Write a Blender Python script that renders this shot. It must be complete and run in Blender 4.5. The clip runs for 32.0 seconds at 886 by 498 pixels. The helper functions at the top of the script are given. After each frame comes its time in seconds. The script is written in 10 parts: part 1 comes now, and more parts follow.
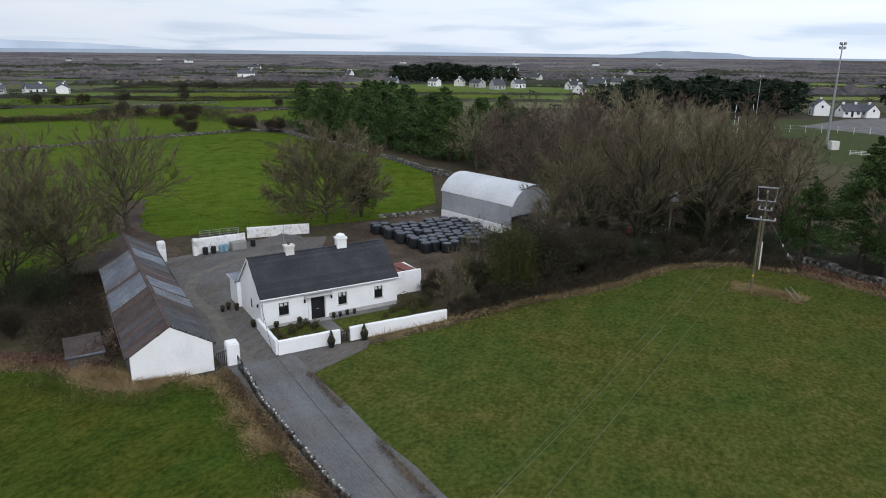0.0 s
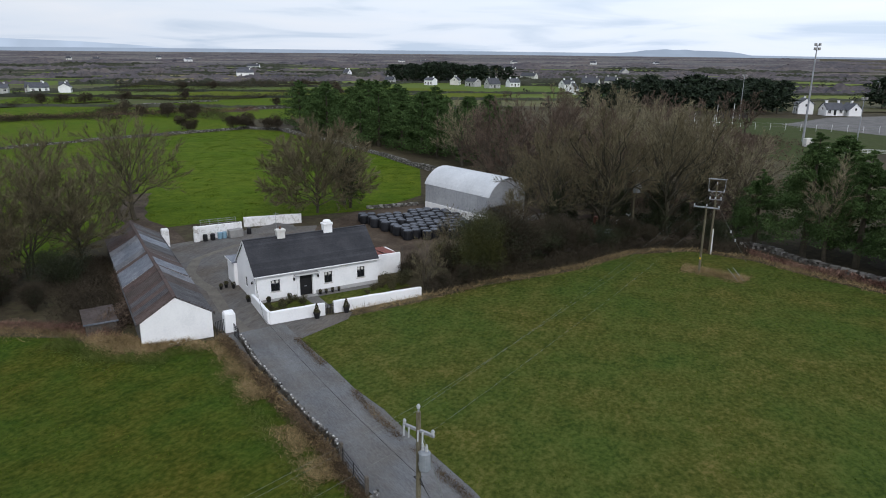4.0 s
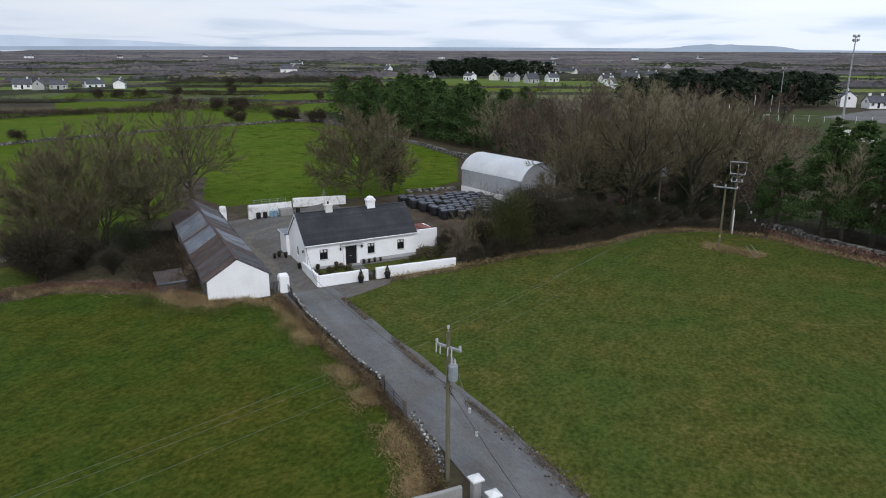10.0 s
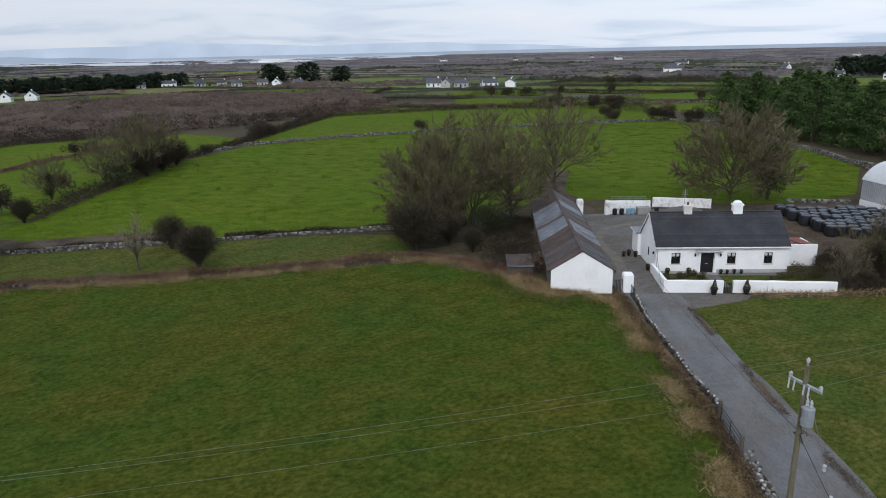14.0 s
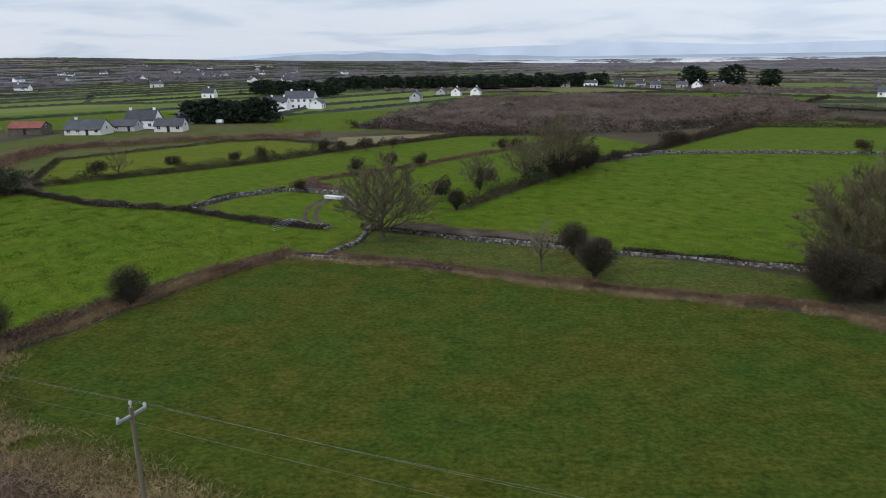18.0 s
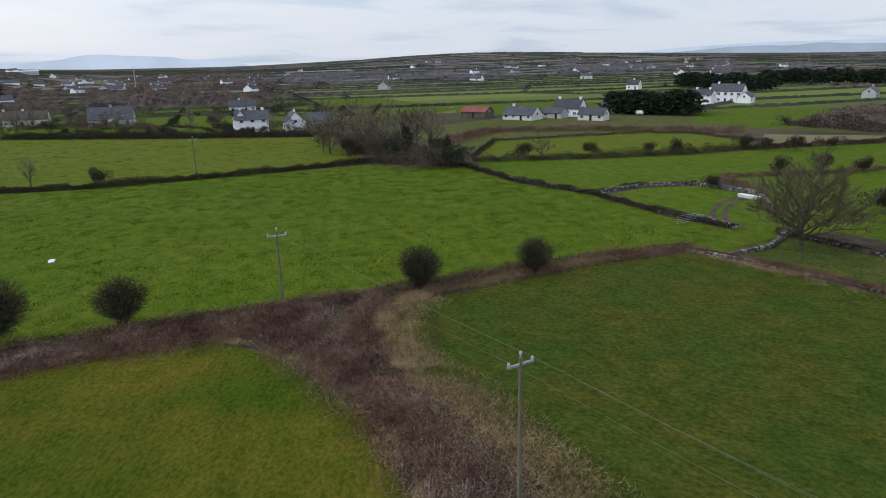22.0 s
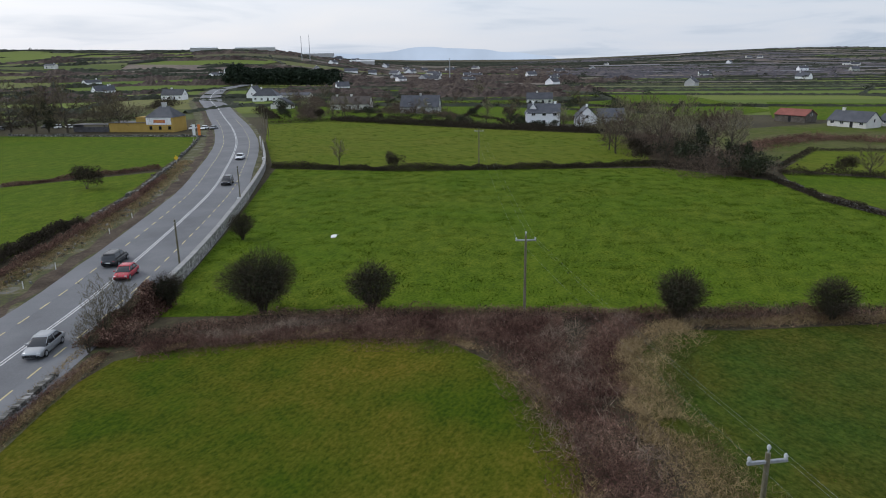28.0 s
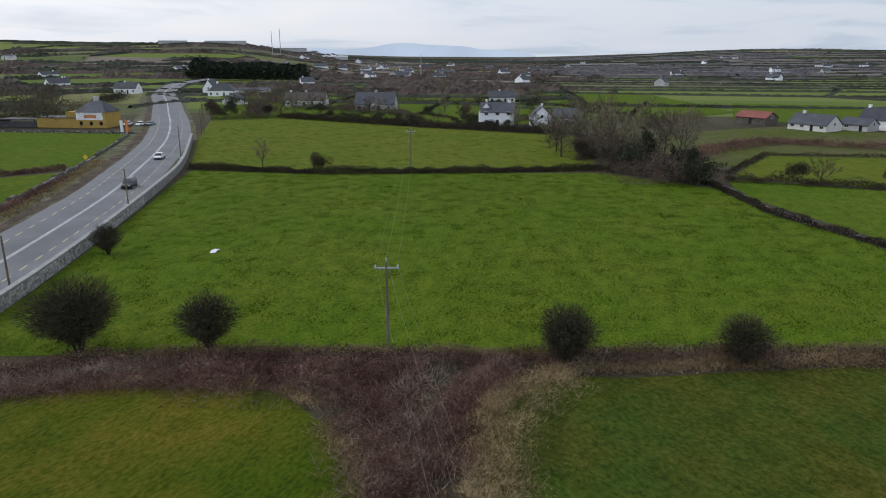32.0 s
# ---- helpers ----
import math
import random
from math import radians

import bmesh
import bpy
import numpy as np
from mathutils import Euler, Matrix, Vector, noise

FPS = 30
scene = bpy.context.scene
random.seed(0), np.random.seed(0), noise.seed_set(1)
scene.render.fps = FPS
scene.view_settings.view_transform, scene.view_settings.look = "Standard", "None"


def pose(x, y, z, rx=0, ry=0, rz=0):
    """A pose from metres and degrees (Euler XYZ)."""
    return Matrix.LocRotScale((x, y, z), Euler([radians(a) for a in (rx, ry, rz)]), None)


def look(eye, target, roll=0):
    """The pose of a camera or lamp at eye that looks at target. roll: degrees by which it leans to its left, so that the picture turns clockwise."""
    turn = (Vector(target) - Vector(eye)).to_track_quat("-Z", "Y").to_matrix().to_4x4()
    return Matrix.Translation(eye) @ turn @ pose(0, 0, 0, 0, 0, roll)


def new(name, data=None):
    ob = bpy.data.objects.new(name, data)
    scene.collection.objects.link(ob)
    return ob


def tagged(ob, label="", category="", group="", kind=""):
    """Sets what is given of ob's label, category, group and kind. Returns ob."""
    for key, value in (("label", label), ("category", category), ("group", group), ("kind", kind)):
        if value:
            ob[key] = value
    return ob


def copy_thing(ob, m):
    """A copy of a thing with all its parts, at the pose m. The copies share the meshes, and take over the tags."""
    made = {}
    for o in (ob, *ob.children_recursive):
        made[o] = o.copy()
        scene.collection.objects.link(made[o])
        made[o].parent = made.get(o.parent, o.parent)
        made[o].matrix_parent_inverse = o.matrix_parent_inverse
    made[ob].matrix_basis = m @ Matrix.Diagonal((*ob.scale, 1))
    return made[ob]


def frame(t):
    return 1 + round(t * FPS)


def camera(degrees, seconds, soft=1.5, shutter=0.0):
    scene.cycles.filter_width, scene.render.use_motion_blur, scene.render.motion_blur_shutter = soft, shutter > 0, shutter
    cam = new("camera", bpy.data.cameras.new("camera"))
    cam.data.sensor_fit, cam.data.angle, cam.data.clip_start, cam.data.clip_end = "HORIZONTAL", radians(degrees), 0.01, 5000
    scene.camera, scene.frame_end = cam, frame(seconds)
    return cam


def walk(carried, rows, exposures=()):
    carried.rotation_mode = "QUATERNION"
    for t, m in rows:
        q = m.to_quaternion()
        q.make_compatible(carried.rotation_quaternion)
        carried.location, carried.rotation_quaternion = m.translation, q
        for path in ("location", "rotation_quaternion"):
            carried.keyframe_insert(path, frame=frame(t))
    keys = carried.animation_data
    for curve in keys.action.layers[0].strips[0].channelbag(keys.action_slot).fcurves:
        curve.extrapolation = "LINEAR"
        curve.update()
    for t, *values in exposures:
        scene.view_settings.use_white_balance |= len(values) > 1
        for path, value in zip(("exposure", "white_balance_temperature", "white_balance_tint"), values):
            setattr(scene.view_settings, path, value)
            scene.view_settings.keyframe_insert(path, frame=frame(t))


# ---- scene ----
cam = camera(65.6, 32.0, soft=1.0)
PATH = [
    (0, (-3.359, 11.492, 23.192), (-3.349, 13.415, 22.64), 0.6),
    (0.5, (-3.342, 10.727, 23.189), (-3.329, 12.649, 22.637), 0.6),
    (1, (-3.23, 10.082, 23.158), (-3.216, 12.004, 22.605), 0.6),
    (1.5, (-2.988, 9.393, 23.112), (-2.974, 11.314, 22.558), 0.6),
    (2, (-2.573, 8.55, 23.165), (-2.558, 10.471, 22.608), 0.6),
    (2.5, (-2.1, 7.584, 23.331), (-2.087, 9.505, 22.774), 0.6),
    (3, (-1.575, 6.542, 23.514), (-1.563, 8.463, 22.957), 0.5),
    (3.5, (-1.167, 5.387, 23.665), (-1.155, 7.309, 23.109), 0.6),
    (5.5, (-0.662, -0.26, 24.378), (-0.654, 1.661, 23.822), 0.5),
    (6, (-0.684, -1.126, 24.523), (-0.679, 0.795, 23.966), 0.5),
    (6.5, (-0.595, -1.642, 24.595), (-0.595, 0.279, 24.04), 0.5),
    (7, (-0.52, -1.832, 24.575), (-0.526, 0.089, 24.02), 0.5),
    (7.5, (-0.404, -2.103, 24.426), (-0.415, -0.182, 23.868), 0.5),
    (8, (-0.35, -2.482, 24.175), (-0.365, -0.562, 23.615), 0.5),
    (8.5, (-0.373, -2.956, 23.914), (-0.391, -1.037, 23.352), 0.4),
    (9, (-0.341, -3.259, 23.649), (-0.362, -1.339, 23.088), 0.4),
    (9.5, (-0.289, -3.098, 23.368), (-0.314, -1.179, 22.806), 0.4),
    (10, (-0.292, -2.708, 23.149), (-0.392, -0.792, 22.584), 0.2),
    (10.5, (-0.181, -2.299, 22.917), (-0.441, -0.399, 22.351), -0.0),
    (11, (-0.109, -1.918, 22.676), (-0.464, -0.032, 22.11), -0.2),
    (11.5, (-0.005, -1.578, 22.438), (-0.456, 0.287, 21.873), -0.3),
    (12, (0.087, -1.182, 22.235), (-0.473, 0.654, 21.673), -0.6),
    (12.5, (0.103, -0.892, 22.052), (-0.575, 0.904, 21.491), -0.7),
    (13, (0.085, -0.732, 21.895), (-0.717, 1.013, 21.337), -0.7),
    (13.5, (0.151, -0.458, 21.976), (-0.785, 1.219, 21.419), -1.0),
    (14, (0.173, -0.245, 22.068), (-0.89, 1.355, 21.514), -1.2),
    (14.5, (0.168, -0.079, 22.254), (-1.016, 1.437, 21.703), -1.3),
    (16.5, (-0.265, -0.071, 23.659), (-1.842, 1.03, 23.113), -0.6),
    (17, (-0.501, -0.401, 23.917), (-2.134, 0.618, 23.374), -0.4),
    (17.5, (-0.752, -0.454, 24.089), (-2.456, 0.443, 23.549), -0.5),
    (18, (-0.864, -0.436, 24.301), (-2.629, 0.334, 23.761), -0.8),
    (18.5, (-0.893, -0.444, 24.538), (-2.71, 0.194, 23.999), -0.8),
    (19, (-0.912, -0.439, 24.734), (-2.771, 0.064, 24.195), -1.0),
    (19.5, (-0.876, -0.426, 24.839), (-2.768, -0.062, 24.303), -1.0),
    (20, (-0.775, -0.431, 24.817), (-2.689, -0.209, 24.28), -0.9),
    (20.5, (-0.68, -0.397, 24.66), (-2.604, -0.317, 24.123), -1.1),
    (21, (-0.59, -0.385, 24.384), (-2.516, -0.445, 23.847), -1.1),
    (21.5, (-0.559, -0.381, 24.025), (-2.476, -0.58, 23.488), -1.3),
    (22, (-0.462, -0.413, 23.717), (-2.358, -0.75, 23.18), -1.4),
    (22.5, (-0.215, -0.498, 23.441), (-2.083, -0.968, 22.901), -1.5),
    (23, (-0.096, -0.609, 23.327), (-1.927, -1.206, 22.788), -1.4),
    (23.5, (-0.102, -0.681, 23.395), (-1.886, -1.409, 22.857), -1.4),
    (24, (-0.124, -0.724, 23.591), (-1.853, -1.576, 23.055), -1.3),
    (24.5, (-0.046, -0.655, 23.82), (-1.71, -1.627, 23.286), -1.3),
    (25, (0.095, -0.524, 24.027), (-1.5, -1.606, 23.494), -1.2),
    (25.5, (-0.1, -0.384, 24.091), (-1.689, -1.474, 23.558), -1.2),
    (27.5, (-4.633, 0.41, 23.885), (-6.223, -0.678, 23.349), -0.9),
    (28, (-6.536, 0.625, 23.815), (-8.126, -0.461, 23.276), -0.8),
    (28.5, (-9.109, 0.707, 23.834), (-10.702, -0.375, 23.295), -0.7),
    (29, (-12.011, 0.555, 23.867), (-13.606, -0.524, 23.326), -0.5),
    (29.5, (-14.993, 0.535, 24.002), (-16.589, -0.542, 23.46), -0.5),
    (30, (-17.795, 0.563, 24.296), (-19.394, -0.511, 23.757), -0.4),
    (30.5, (-19.731, 0.878, 24.508), (-21.332, -0.196, 23.975), -0.4),
    (31, (-20.612, 1.552, 24.441), (-22.215, 0.482, 23.906), -0.4),
    (31.5, (-20.874, 2.404, 24.043), (-22.479, 1.34, 23.504), -0.3),
    (32, (-21.004, 3.49, 23.428), (-22.624, 2.454, 22.88), 0.0),
]
walk(cam, [(t, look(e, g, r)) for t, e, g, r in PATH], exposures=[(0, 0.46, 6250, 12.5), (14, 0.48, 6250, 12.5), (22, 0.51, 6250, 12.5), (25.5, 0.43, 6250, 12.5), (32, 0.41, 6250, 12.5)])

# ---- sky and light: high overcast, late winter ----
SUN_EL, SUN_ROT = 38, 200
world = bpy.data.worlds.new("sky")
scene.world = world
world.use_nodes = True
wt = world.node_tree
wt.nodes.clear()


def node(tree, kind, **sets):
    nd = tree.nodes.new(kind)
    for k, v in sets.items():
        if k in nd.inputs:
            nd.inputs[k].default_value = v
    return nd


sky = wt.nodes.new("ShaderNodeTexSky")
sky.sky_type, sky.sun_disc = "NISHITA", False
sky.sun_elevation, sky.sun_rotation = radians(SUN_EL), radians(SUN_ROT)
sky.air_density, sky.dust_density, sky.ozone_density = 1.0, 3.0, 1.0
tc = wt.nodes.new("ShaderNodeTexCoord")
sep = wt.nodes.new("ShaderNodeSeparateXYZ")
wt.links.new(tc.outputs["Generated"], sep.inputs[0])
lift = node(wt, "ShaderNodeMath")
lift.operation = "ADD"
lift.inputs[1].default_value = 0.09
wt.links.new(sep.outputs["Z"], lift.inputs[0])
clampz = node(wt, "ShaderNodeMath")
clampz.operation = "MAXIMUM"
clampz.inputs[1].default_value = 0.03
wt.links.new(lift.outputs[0], clampz.inputs[0])
plane = wt.nodes.new("ShaderNodeCombineXYZ")
for axis in ("X", "Y"):
    dv = node(wt, "ShaderNodeMath")
    dv.operation = "DIVIDE"
    wt.links.new(sep.outputs[axis], dv.inputs[0])
    wt.links.new(clampz.outputs[0], dv.inputs[1])
    wt.links.new(dv.outputs[0], plane.inputs[axis])
cloud = node(wt, "ShaderNodeTexNoise", Scale=0.5, Detail=5.0, Roughness=0.5, Distortion=0.5)
wt.links.new(plane.outputs[0], cloud.inputs["Vector"])
cramp = wt.nodes.new("ShaderNodeValToRGB")
for e, (p, c) in zip((cramp.color_ramp.elements[0], cramp.color_ramp.elements[1], cramp.color_ramp.elements.new(0.5)),
                     ((0.34, (0.60, 0.71, 0.84, 1)), (0.64, (1.00, 1.035, 1.08, 1)), (0.49, (0.82, 0.895, 0.98, 1)))):
    e.position, e.color = p, c
wt.links.new(cloud.outputs["Fac"], cramp.inputs[0])
bg1 = node(wt, "ShaderNodeBackground", Strength=0.10)
bg2 = node(wt, "ShaderNodeBackground", Strength=0.77)
wt.links.new(sky.outputs[0], bg1.inputs[0])
wt.links.new(cramp.outputs[0], bg2.inputs[0])
east = node(wt, "ShaderNodeMath")
east.operation = "MULTIPLY_ADD"
east.inputs[1].default_value, east.inputs[2].default_value = 0.16, 0.785
wt.links.new(sep.outputs["X"], east.inputs[0])
wt.links.new(east.outputs[0], bg2.inputs["Strength"])
mixs = node(wt, "ShaderNodeMixShader", Fac=0.86)
wt.links.new(bg1.outputs[0], mixs.inputs[1])
wt.links.new(bg2.outputs[0], mixs.inputs[2])
wout = wt.nodes.new("ShaderNodeOutputWorld")
wt.links.new(mixs.outputs[0], wout.inputs[0])

sun = new("sun", bpy.data.lights.new("sun", "SUN"))
sun.data.energy, sun.data.angle, sun.data.color = 0.85, radians(20), (1.0, 0.96, 0.90)
sun.matrix_world = look((30, -80, 70), (0, 0, 0))


# ---- materials ----
def mat(name, cols, s1=0.3, s2=6.0, rough=0.9, bump=0.25, bscale=None, rand="", vary=0.35, metal=0.0, stretch=(1, 1, 1), w=0.5, obj=False, spec=0.3):
    """Two scales of noise between the colours, with relief; rand: 'island' or 'object' varies each piece."""
    m = bpy.data.materials.new(name)
    m.use_nodes = True
    t = m.node_tree
    b = t.nodes["Principled BSDF"]
    if obj:
        src = t.nodes.new("ShaderNodeTexCoord").outputs["Object"]
    else:
        src = t.nodes.new("ShaderNodeNewGeometry").outputs["Position"]
    mp = t.nodes.new("ShaderNodeMapping")
    mp.inputs["Scale"].default_value = stretch
    t.links.new(src, mp.inputs[0])
    n1 = node(t, "ShaderNodeTexNoise", Scale=s1, Detail=4.0, Roughness=0.6)
    n2 = node(t, "ShaderNodeTexNoise", Scale=s2, Detail=9.0, Roughness=0.74)
    for n in (n1, n2):
        t.links.new(mp.outputs[0], n.inputs["Vector"])
    mx = t.nodes.new("ShaderNodeMix")
    mx.inputs[0].default_value = w
    t.links.new(n1.outputs["Fac"], mx.inputs[2])
    t.links.new(n2.outputs["Fac"], mx.inputs[3])
    rp = t.nodes.new("ShaderNodeValToRGB")
    els = rp.color_ramp.elements
    while len(els) < len(cols):
        els.new(0.5)
    for i, c in enumerate(cols):
        els[i].position = 0.40 + 0.20 * i / max(1, len(cols) - 1)
        els[i].color = (*c, 1)
    t.links.new(mx.outputs[0], rp.inputs[0])
    col = rp.outputs[0]
    if rand:
        if rand == "island":
            r = t.nodes.new("ShaderNodeNewGeometry").outputs["Random Per Island"]
        else:
            r = t.nodes.new("ShaderNodeObjectInfo").outputs["Random"]
        mr = node(t, "ShaderNodeMapRange")
        mr.inputs["To Min"].default_value, mr.inputs["To Max"].default_value = 1 - vary, 1 + vary
        t.links.new(r, mr.inputs["Value"])
        hs = t.nodes.new("ShaderNodeHueSaturation")
        t.links.new(mr.outputs[0], hs.inputs["Value"])
        t.links.new(col, hs.inputs["Color"])
        col = hs.outputs[0]
    t.links.new(col, b.inputs["Base Color"])
    b.inputs["Roughness"].default_value = rough
    b.inputs["Metallic"].default_value = metal
    b.inputs["Specular IOR Level"].default_value = spec
    if bump:
        bp = node(t, "ShaderNodeBump", Strength=bump, Distance=0.05)
        if bscale:
            n3 = node(t, "ShaderNodeTexNoise", Scale=bscale, Detail=4.0)
            t.links.new(mp.outputs[0], n3.inputs["Vector"])
            t.links.new(n3.outputs["Fac"], bp.inputs["Height"])
        else:
            t.links.new(n2.outputs["Fac"], bp.inputs["Height"])
        t.links.new(bp.outputs[0], b.inputs["Normal"])
    return m


def turf(name, lush, dry, patch=0.045, angle=0.0, long=1.0, fine=1.0, contrast=0.5, bias=0.0, gloss=0.05, sharp=0.0):
    """Grass in three scales: wide dry patches, streaks or clumps, and fine blades; angle and long draw out the streaks."""
    m = bpy.data.materials.new(name)
    m.use_nodes = True
    t = m.node_tree
    b = t.nodes["Principled BSDF"]
    pos = t.nodes.new("ShaderNodeNewGeometry").outputs["Position"]
    mp = t.nodes.new("ShaderNodeMapping")
    mp.vector_type = "TEXTURE"
    mp.inputs["Rotation"].default_value = (0, 0, radians(angle))
    mp.inputs["Scale"].default_value = (long, 1, 1)
    t.links.new(pos, mp.inputs[0])

    def grain(scale, detail, source, lo, hi, edge=0.0):
        n = node(t, "ShaderNodeTexNoise", Scale=scale, Detail=detail, Roughness=0.65)
        t.links.new(source, n.inputs["Vector"])
        r = node(t, "ShaderNodeMapRange")
        r.inputs["From Min"].default_value, r.inputs["From Max"].default_value = 0.33 + edge, 0.67 - edge
        r.inputs["To Min"].default_value, r.inputs["To Max"].default_value = lo, hi
        t.links.new(n.outputs["Fac"], r.inputs["Value"])
        return r.outputs[0], n

    wide, _ = grain(patch, 4.0, pos, bias, 1.0 + bias, sharp)
    streak, _ = grain(0.55, 4.0, mp.outputs[0], 0.0, 1.0)
    blades, nf = grain(3.4 * fine, 8.0, mp.outputs[0], 0.0, 1.0)
    a = node(t, "ShaderNodeMath")
    a.operation = "MULTIPLY_ADD"
    a.inputs[1].default_value = contrast
    t.links.new(streak, a.inputs[0])
    h = node(t, "ShaderNodeMath")
    h.operation = "MULTIPLY"
    h.inputs[1].default_value = 1 - contrast
    t.links.new(blades, h.inputs[0])
    t.links.new(h.outputs[0], a.inputs[2])
    ramps = []
    for cols in (lush, dry):
        rp = t.nodes.new("ShaderNodeValToRGB")
        els = rp.color_ramp.elements
        while len(els) < len(cols):
            els.new(0.5)
        for i, c in enumerate(cols):
            els[i].position, els[i].color = 0.15 + 0.7 * i / (len(cols) - 1), (*c, 1)
        t.links.new(a.outputs[0], rp.inputs[0])
        ramps.append(rp.outputs[0])
    mx = t.nodes.new("ShaderNodeMix")
    mx.data_type = "RGBA"
    t.links.new(wide, mx.inputs[0])
    t.links.new(ramps[0], mx.inputs[6])
    t.links.new(ramps[1], mx.inputs[7])
    t.links.new(mx.outputs[2], b.inputs["Base Color"])
    b.inputs["Roughness"].default_value = 1.0
    b.inputs["Specular IOR Level"].default_value = gloss
    bp = node(t, "ShaderNodeBump", Strength=0.7, Distance=0.08)
    t.links.new(nf.outputs["Fac"], bp.inputs["Height"])
    t.links.new(bp.outputs[0], b.inputs["Normal"])
    return m


def ramp_islands(name, cols, rough=0.95, s2=0.15):
    """A colour of its own for every separate piece, broken up by noise."""
    m = bpy.data.materials.new(name)
    m.use_nodes = True
    t = m.node_tree
    b = t.nodes["Principled BSDF"]
    g = t.nodes.new("ShaderNodeNewGeometry")
    n2 = node(t, "ShaderNodeTexNoise", Scale=s2, Detail=6.0, Roughness=0.7)
    t.links.new(g.outputs["Position"], n2.inputs["Vector"])
    ad = node(t, "ShaderNodeMath")
    ad.operation = "MULTIPLY_ADD"
    ad.inputs[1].default_value, ad.inputs[2].default_value = 0.35, -0.175
    t.links.new(n2.outputs["Fac"], ad.inputs[0])
    sm = node(t, "ShaderNodeMath")
    t.links.new(g.outputs["Random Per Island"], sm.inputs[0])
    t.links.new(ad.outputs[0], sm.inputs[1])
    rp = t.nodes.new("ShaderNodeValToRGB")
    els = rp.color_ramp.elements
    while len(els) < len(cols):
        els.new(0.5)
    for i, c in enumerate(cols):
        els[i].position, els[i].color = i / (len(cols) - 1), (*c, 1)
    t.links.new(sm.outputs[0], rp.inputs[0])
    t.links.new(rp.outputs[0], b.inputs["Base Color"])
    b.inputs["Roughness"].default_value = rough
    b.inputs["Specular IOR Level"].default_value = 0.1
    return m


M = {}
M["grass"] = turf("pasture_grass", [(0.031, 0.061, 0.004), (0.057, 0.100, 0.005), (0.083, 0.126, 0.009)], [(0.039, 0.061, 0.005), (0.074, 0.107, 0.008), (0.118, 0.137, 0.014)], 0.05, 20, 1.5, contrast=0.4)
M["grass_dull"] = turf("meadow_grass", [(0.024, 0.043, 0.008), (0.047, 0.070, 0.013), (0.070, 0.094, 0.019)], [(0.035, 0.043, 0.008), (0.066, 0.070, 0.014), (0.124, 0.107, 0.032)], 0.09, 70, 1.15, 0.8, 0.35, sharp=0.04)
# The meadow greens a step darker, for the west field.
M["grass_meadow"] = turf("darker_meadow_grass", [(0.018, 0.036, 0.005), (0.035, 0.060, 0.008), (0.053, 0.081, 0.011)], [(0.028, 0.036, 0.004), (0.054, 0.058, 0.008), (0.095, 0.085, 0.016)], 0.10, 62, 1.25, 0.8, 0.35, sharp=0.04)
M["grass_lawn"] = turf("mown_grass", [(0.021, 0.041, 0.003), (0.040, 0.065, 0.004), (0.060, 0.082, 0.005)], [(0.050, 0.055, 0.004), (0.090, 0.082, 0.008), (0.136, 0.104, 0.018)], 0.055, 10, 1.6, contrast=0.3, sharp=0.06)
M["grass_yellow"] = turf("yellowed_grass", [(0.046, 0.074, 0.005), (0.076, 0.108, 0.007), (0.098, 0.124, 0.012)], [(0.062, 0.084, 0.007), (0.096, 0.112, 0.012), (0.128, 0.130, 0.022)], 0.05, 60, 2.0)
M["rough_pale"] = turf("rough_pale_grass", [(0.040, 0.062, 0.008), (0.064, 0.086, 0.012), (0.085, 0.100, 0.020)], [(0.060, 0.052, 0.028), (0.095, 0.084, 0.046), (0.13, 0.112, 0.062)], 0.03, 60, 2.0)
M["tan_grass"] = turf("bleached_grass", [(0.085, 0.082, 0.030), (0.14, 0.125, 0.055), (0.17, 0.15, 0.075)], [(0.12, 0.10, 0.055), (0.18, 0.15, 0.085), (0.22, 0.19, 0.11)], 0.06, 60, 2.0)
M["grass_pitch"] = turf("pitch_grass", [(0.030, 0.048, 0.014), (0.045, 0.062, 0.020), (0.058, 0.074, 0.026)], [(0.040, 0.050, 0.020), (0.056, 0.064, 0.028), (0.070, 0.078, 0.034)])
M["heath"] = mat("heath_ground", [(0.034, 0.030, 0.020), (0.060, 0.050, 0.030), (0.080, 0.076, 0.040)], 0.02, 0.9, rough=0.97, bump=0.2, spec=0.1, stretch=(1, 1, 1))
# Bog browns mixed with blue-greys that paint the haze of distance.
M["bog"] = mat("brown_bog_haze_blue", [(0.048, 0.050, 0.062), (0.085, 0.076, 0.080), (0.20, 0.170, 0.145), (0.060, 0.066, 0.068), (0.12, 0.102, 0.102), (0.050, 0.052, 0.066)], 0.0022, 0.012, rough=0.97, bump=0.1, spec=0.1, stretch=(0.35, 4, 1))
M["mud"] = mat("muddy_earth", [(0.036, 0.026, 0.018), (0.065, 0.048, 0.034), (0.10, 0.078, 0.058)], 0.25, 3.0, rough=0.95, bump=0.8, spec=0.15)
M["gravel"] = mat("yard_gravel", [(0.075, 0.072, 0.07), (0.12, 0.115, 0.11), (0.16, 0.15, 0.14)], 0.25, 9.0, rough=0.9, bump=0.35)
M["yard"] = turf("yard_dirt", [(0.075, 0.074, 0.074), (0.115, 0.112, 0.110), (0.150, 0.146, 0.142)], [(0.070, 0.060, 0.050), (0.105, 0.092, 0.078), (0.140, 0.124, 0.106)], 0.16, 70, 4.0, 2.0, 0.4, gloss=0.3, sharp=0.04)
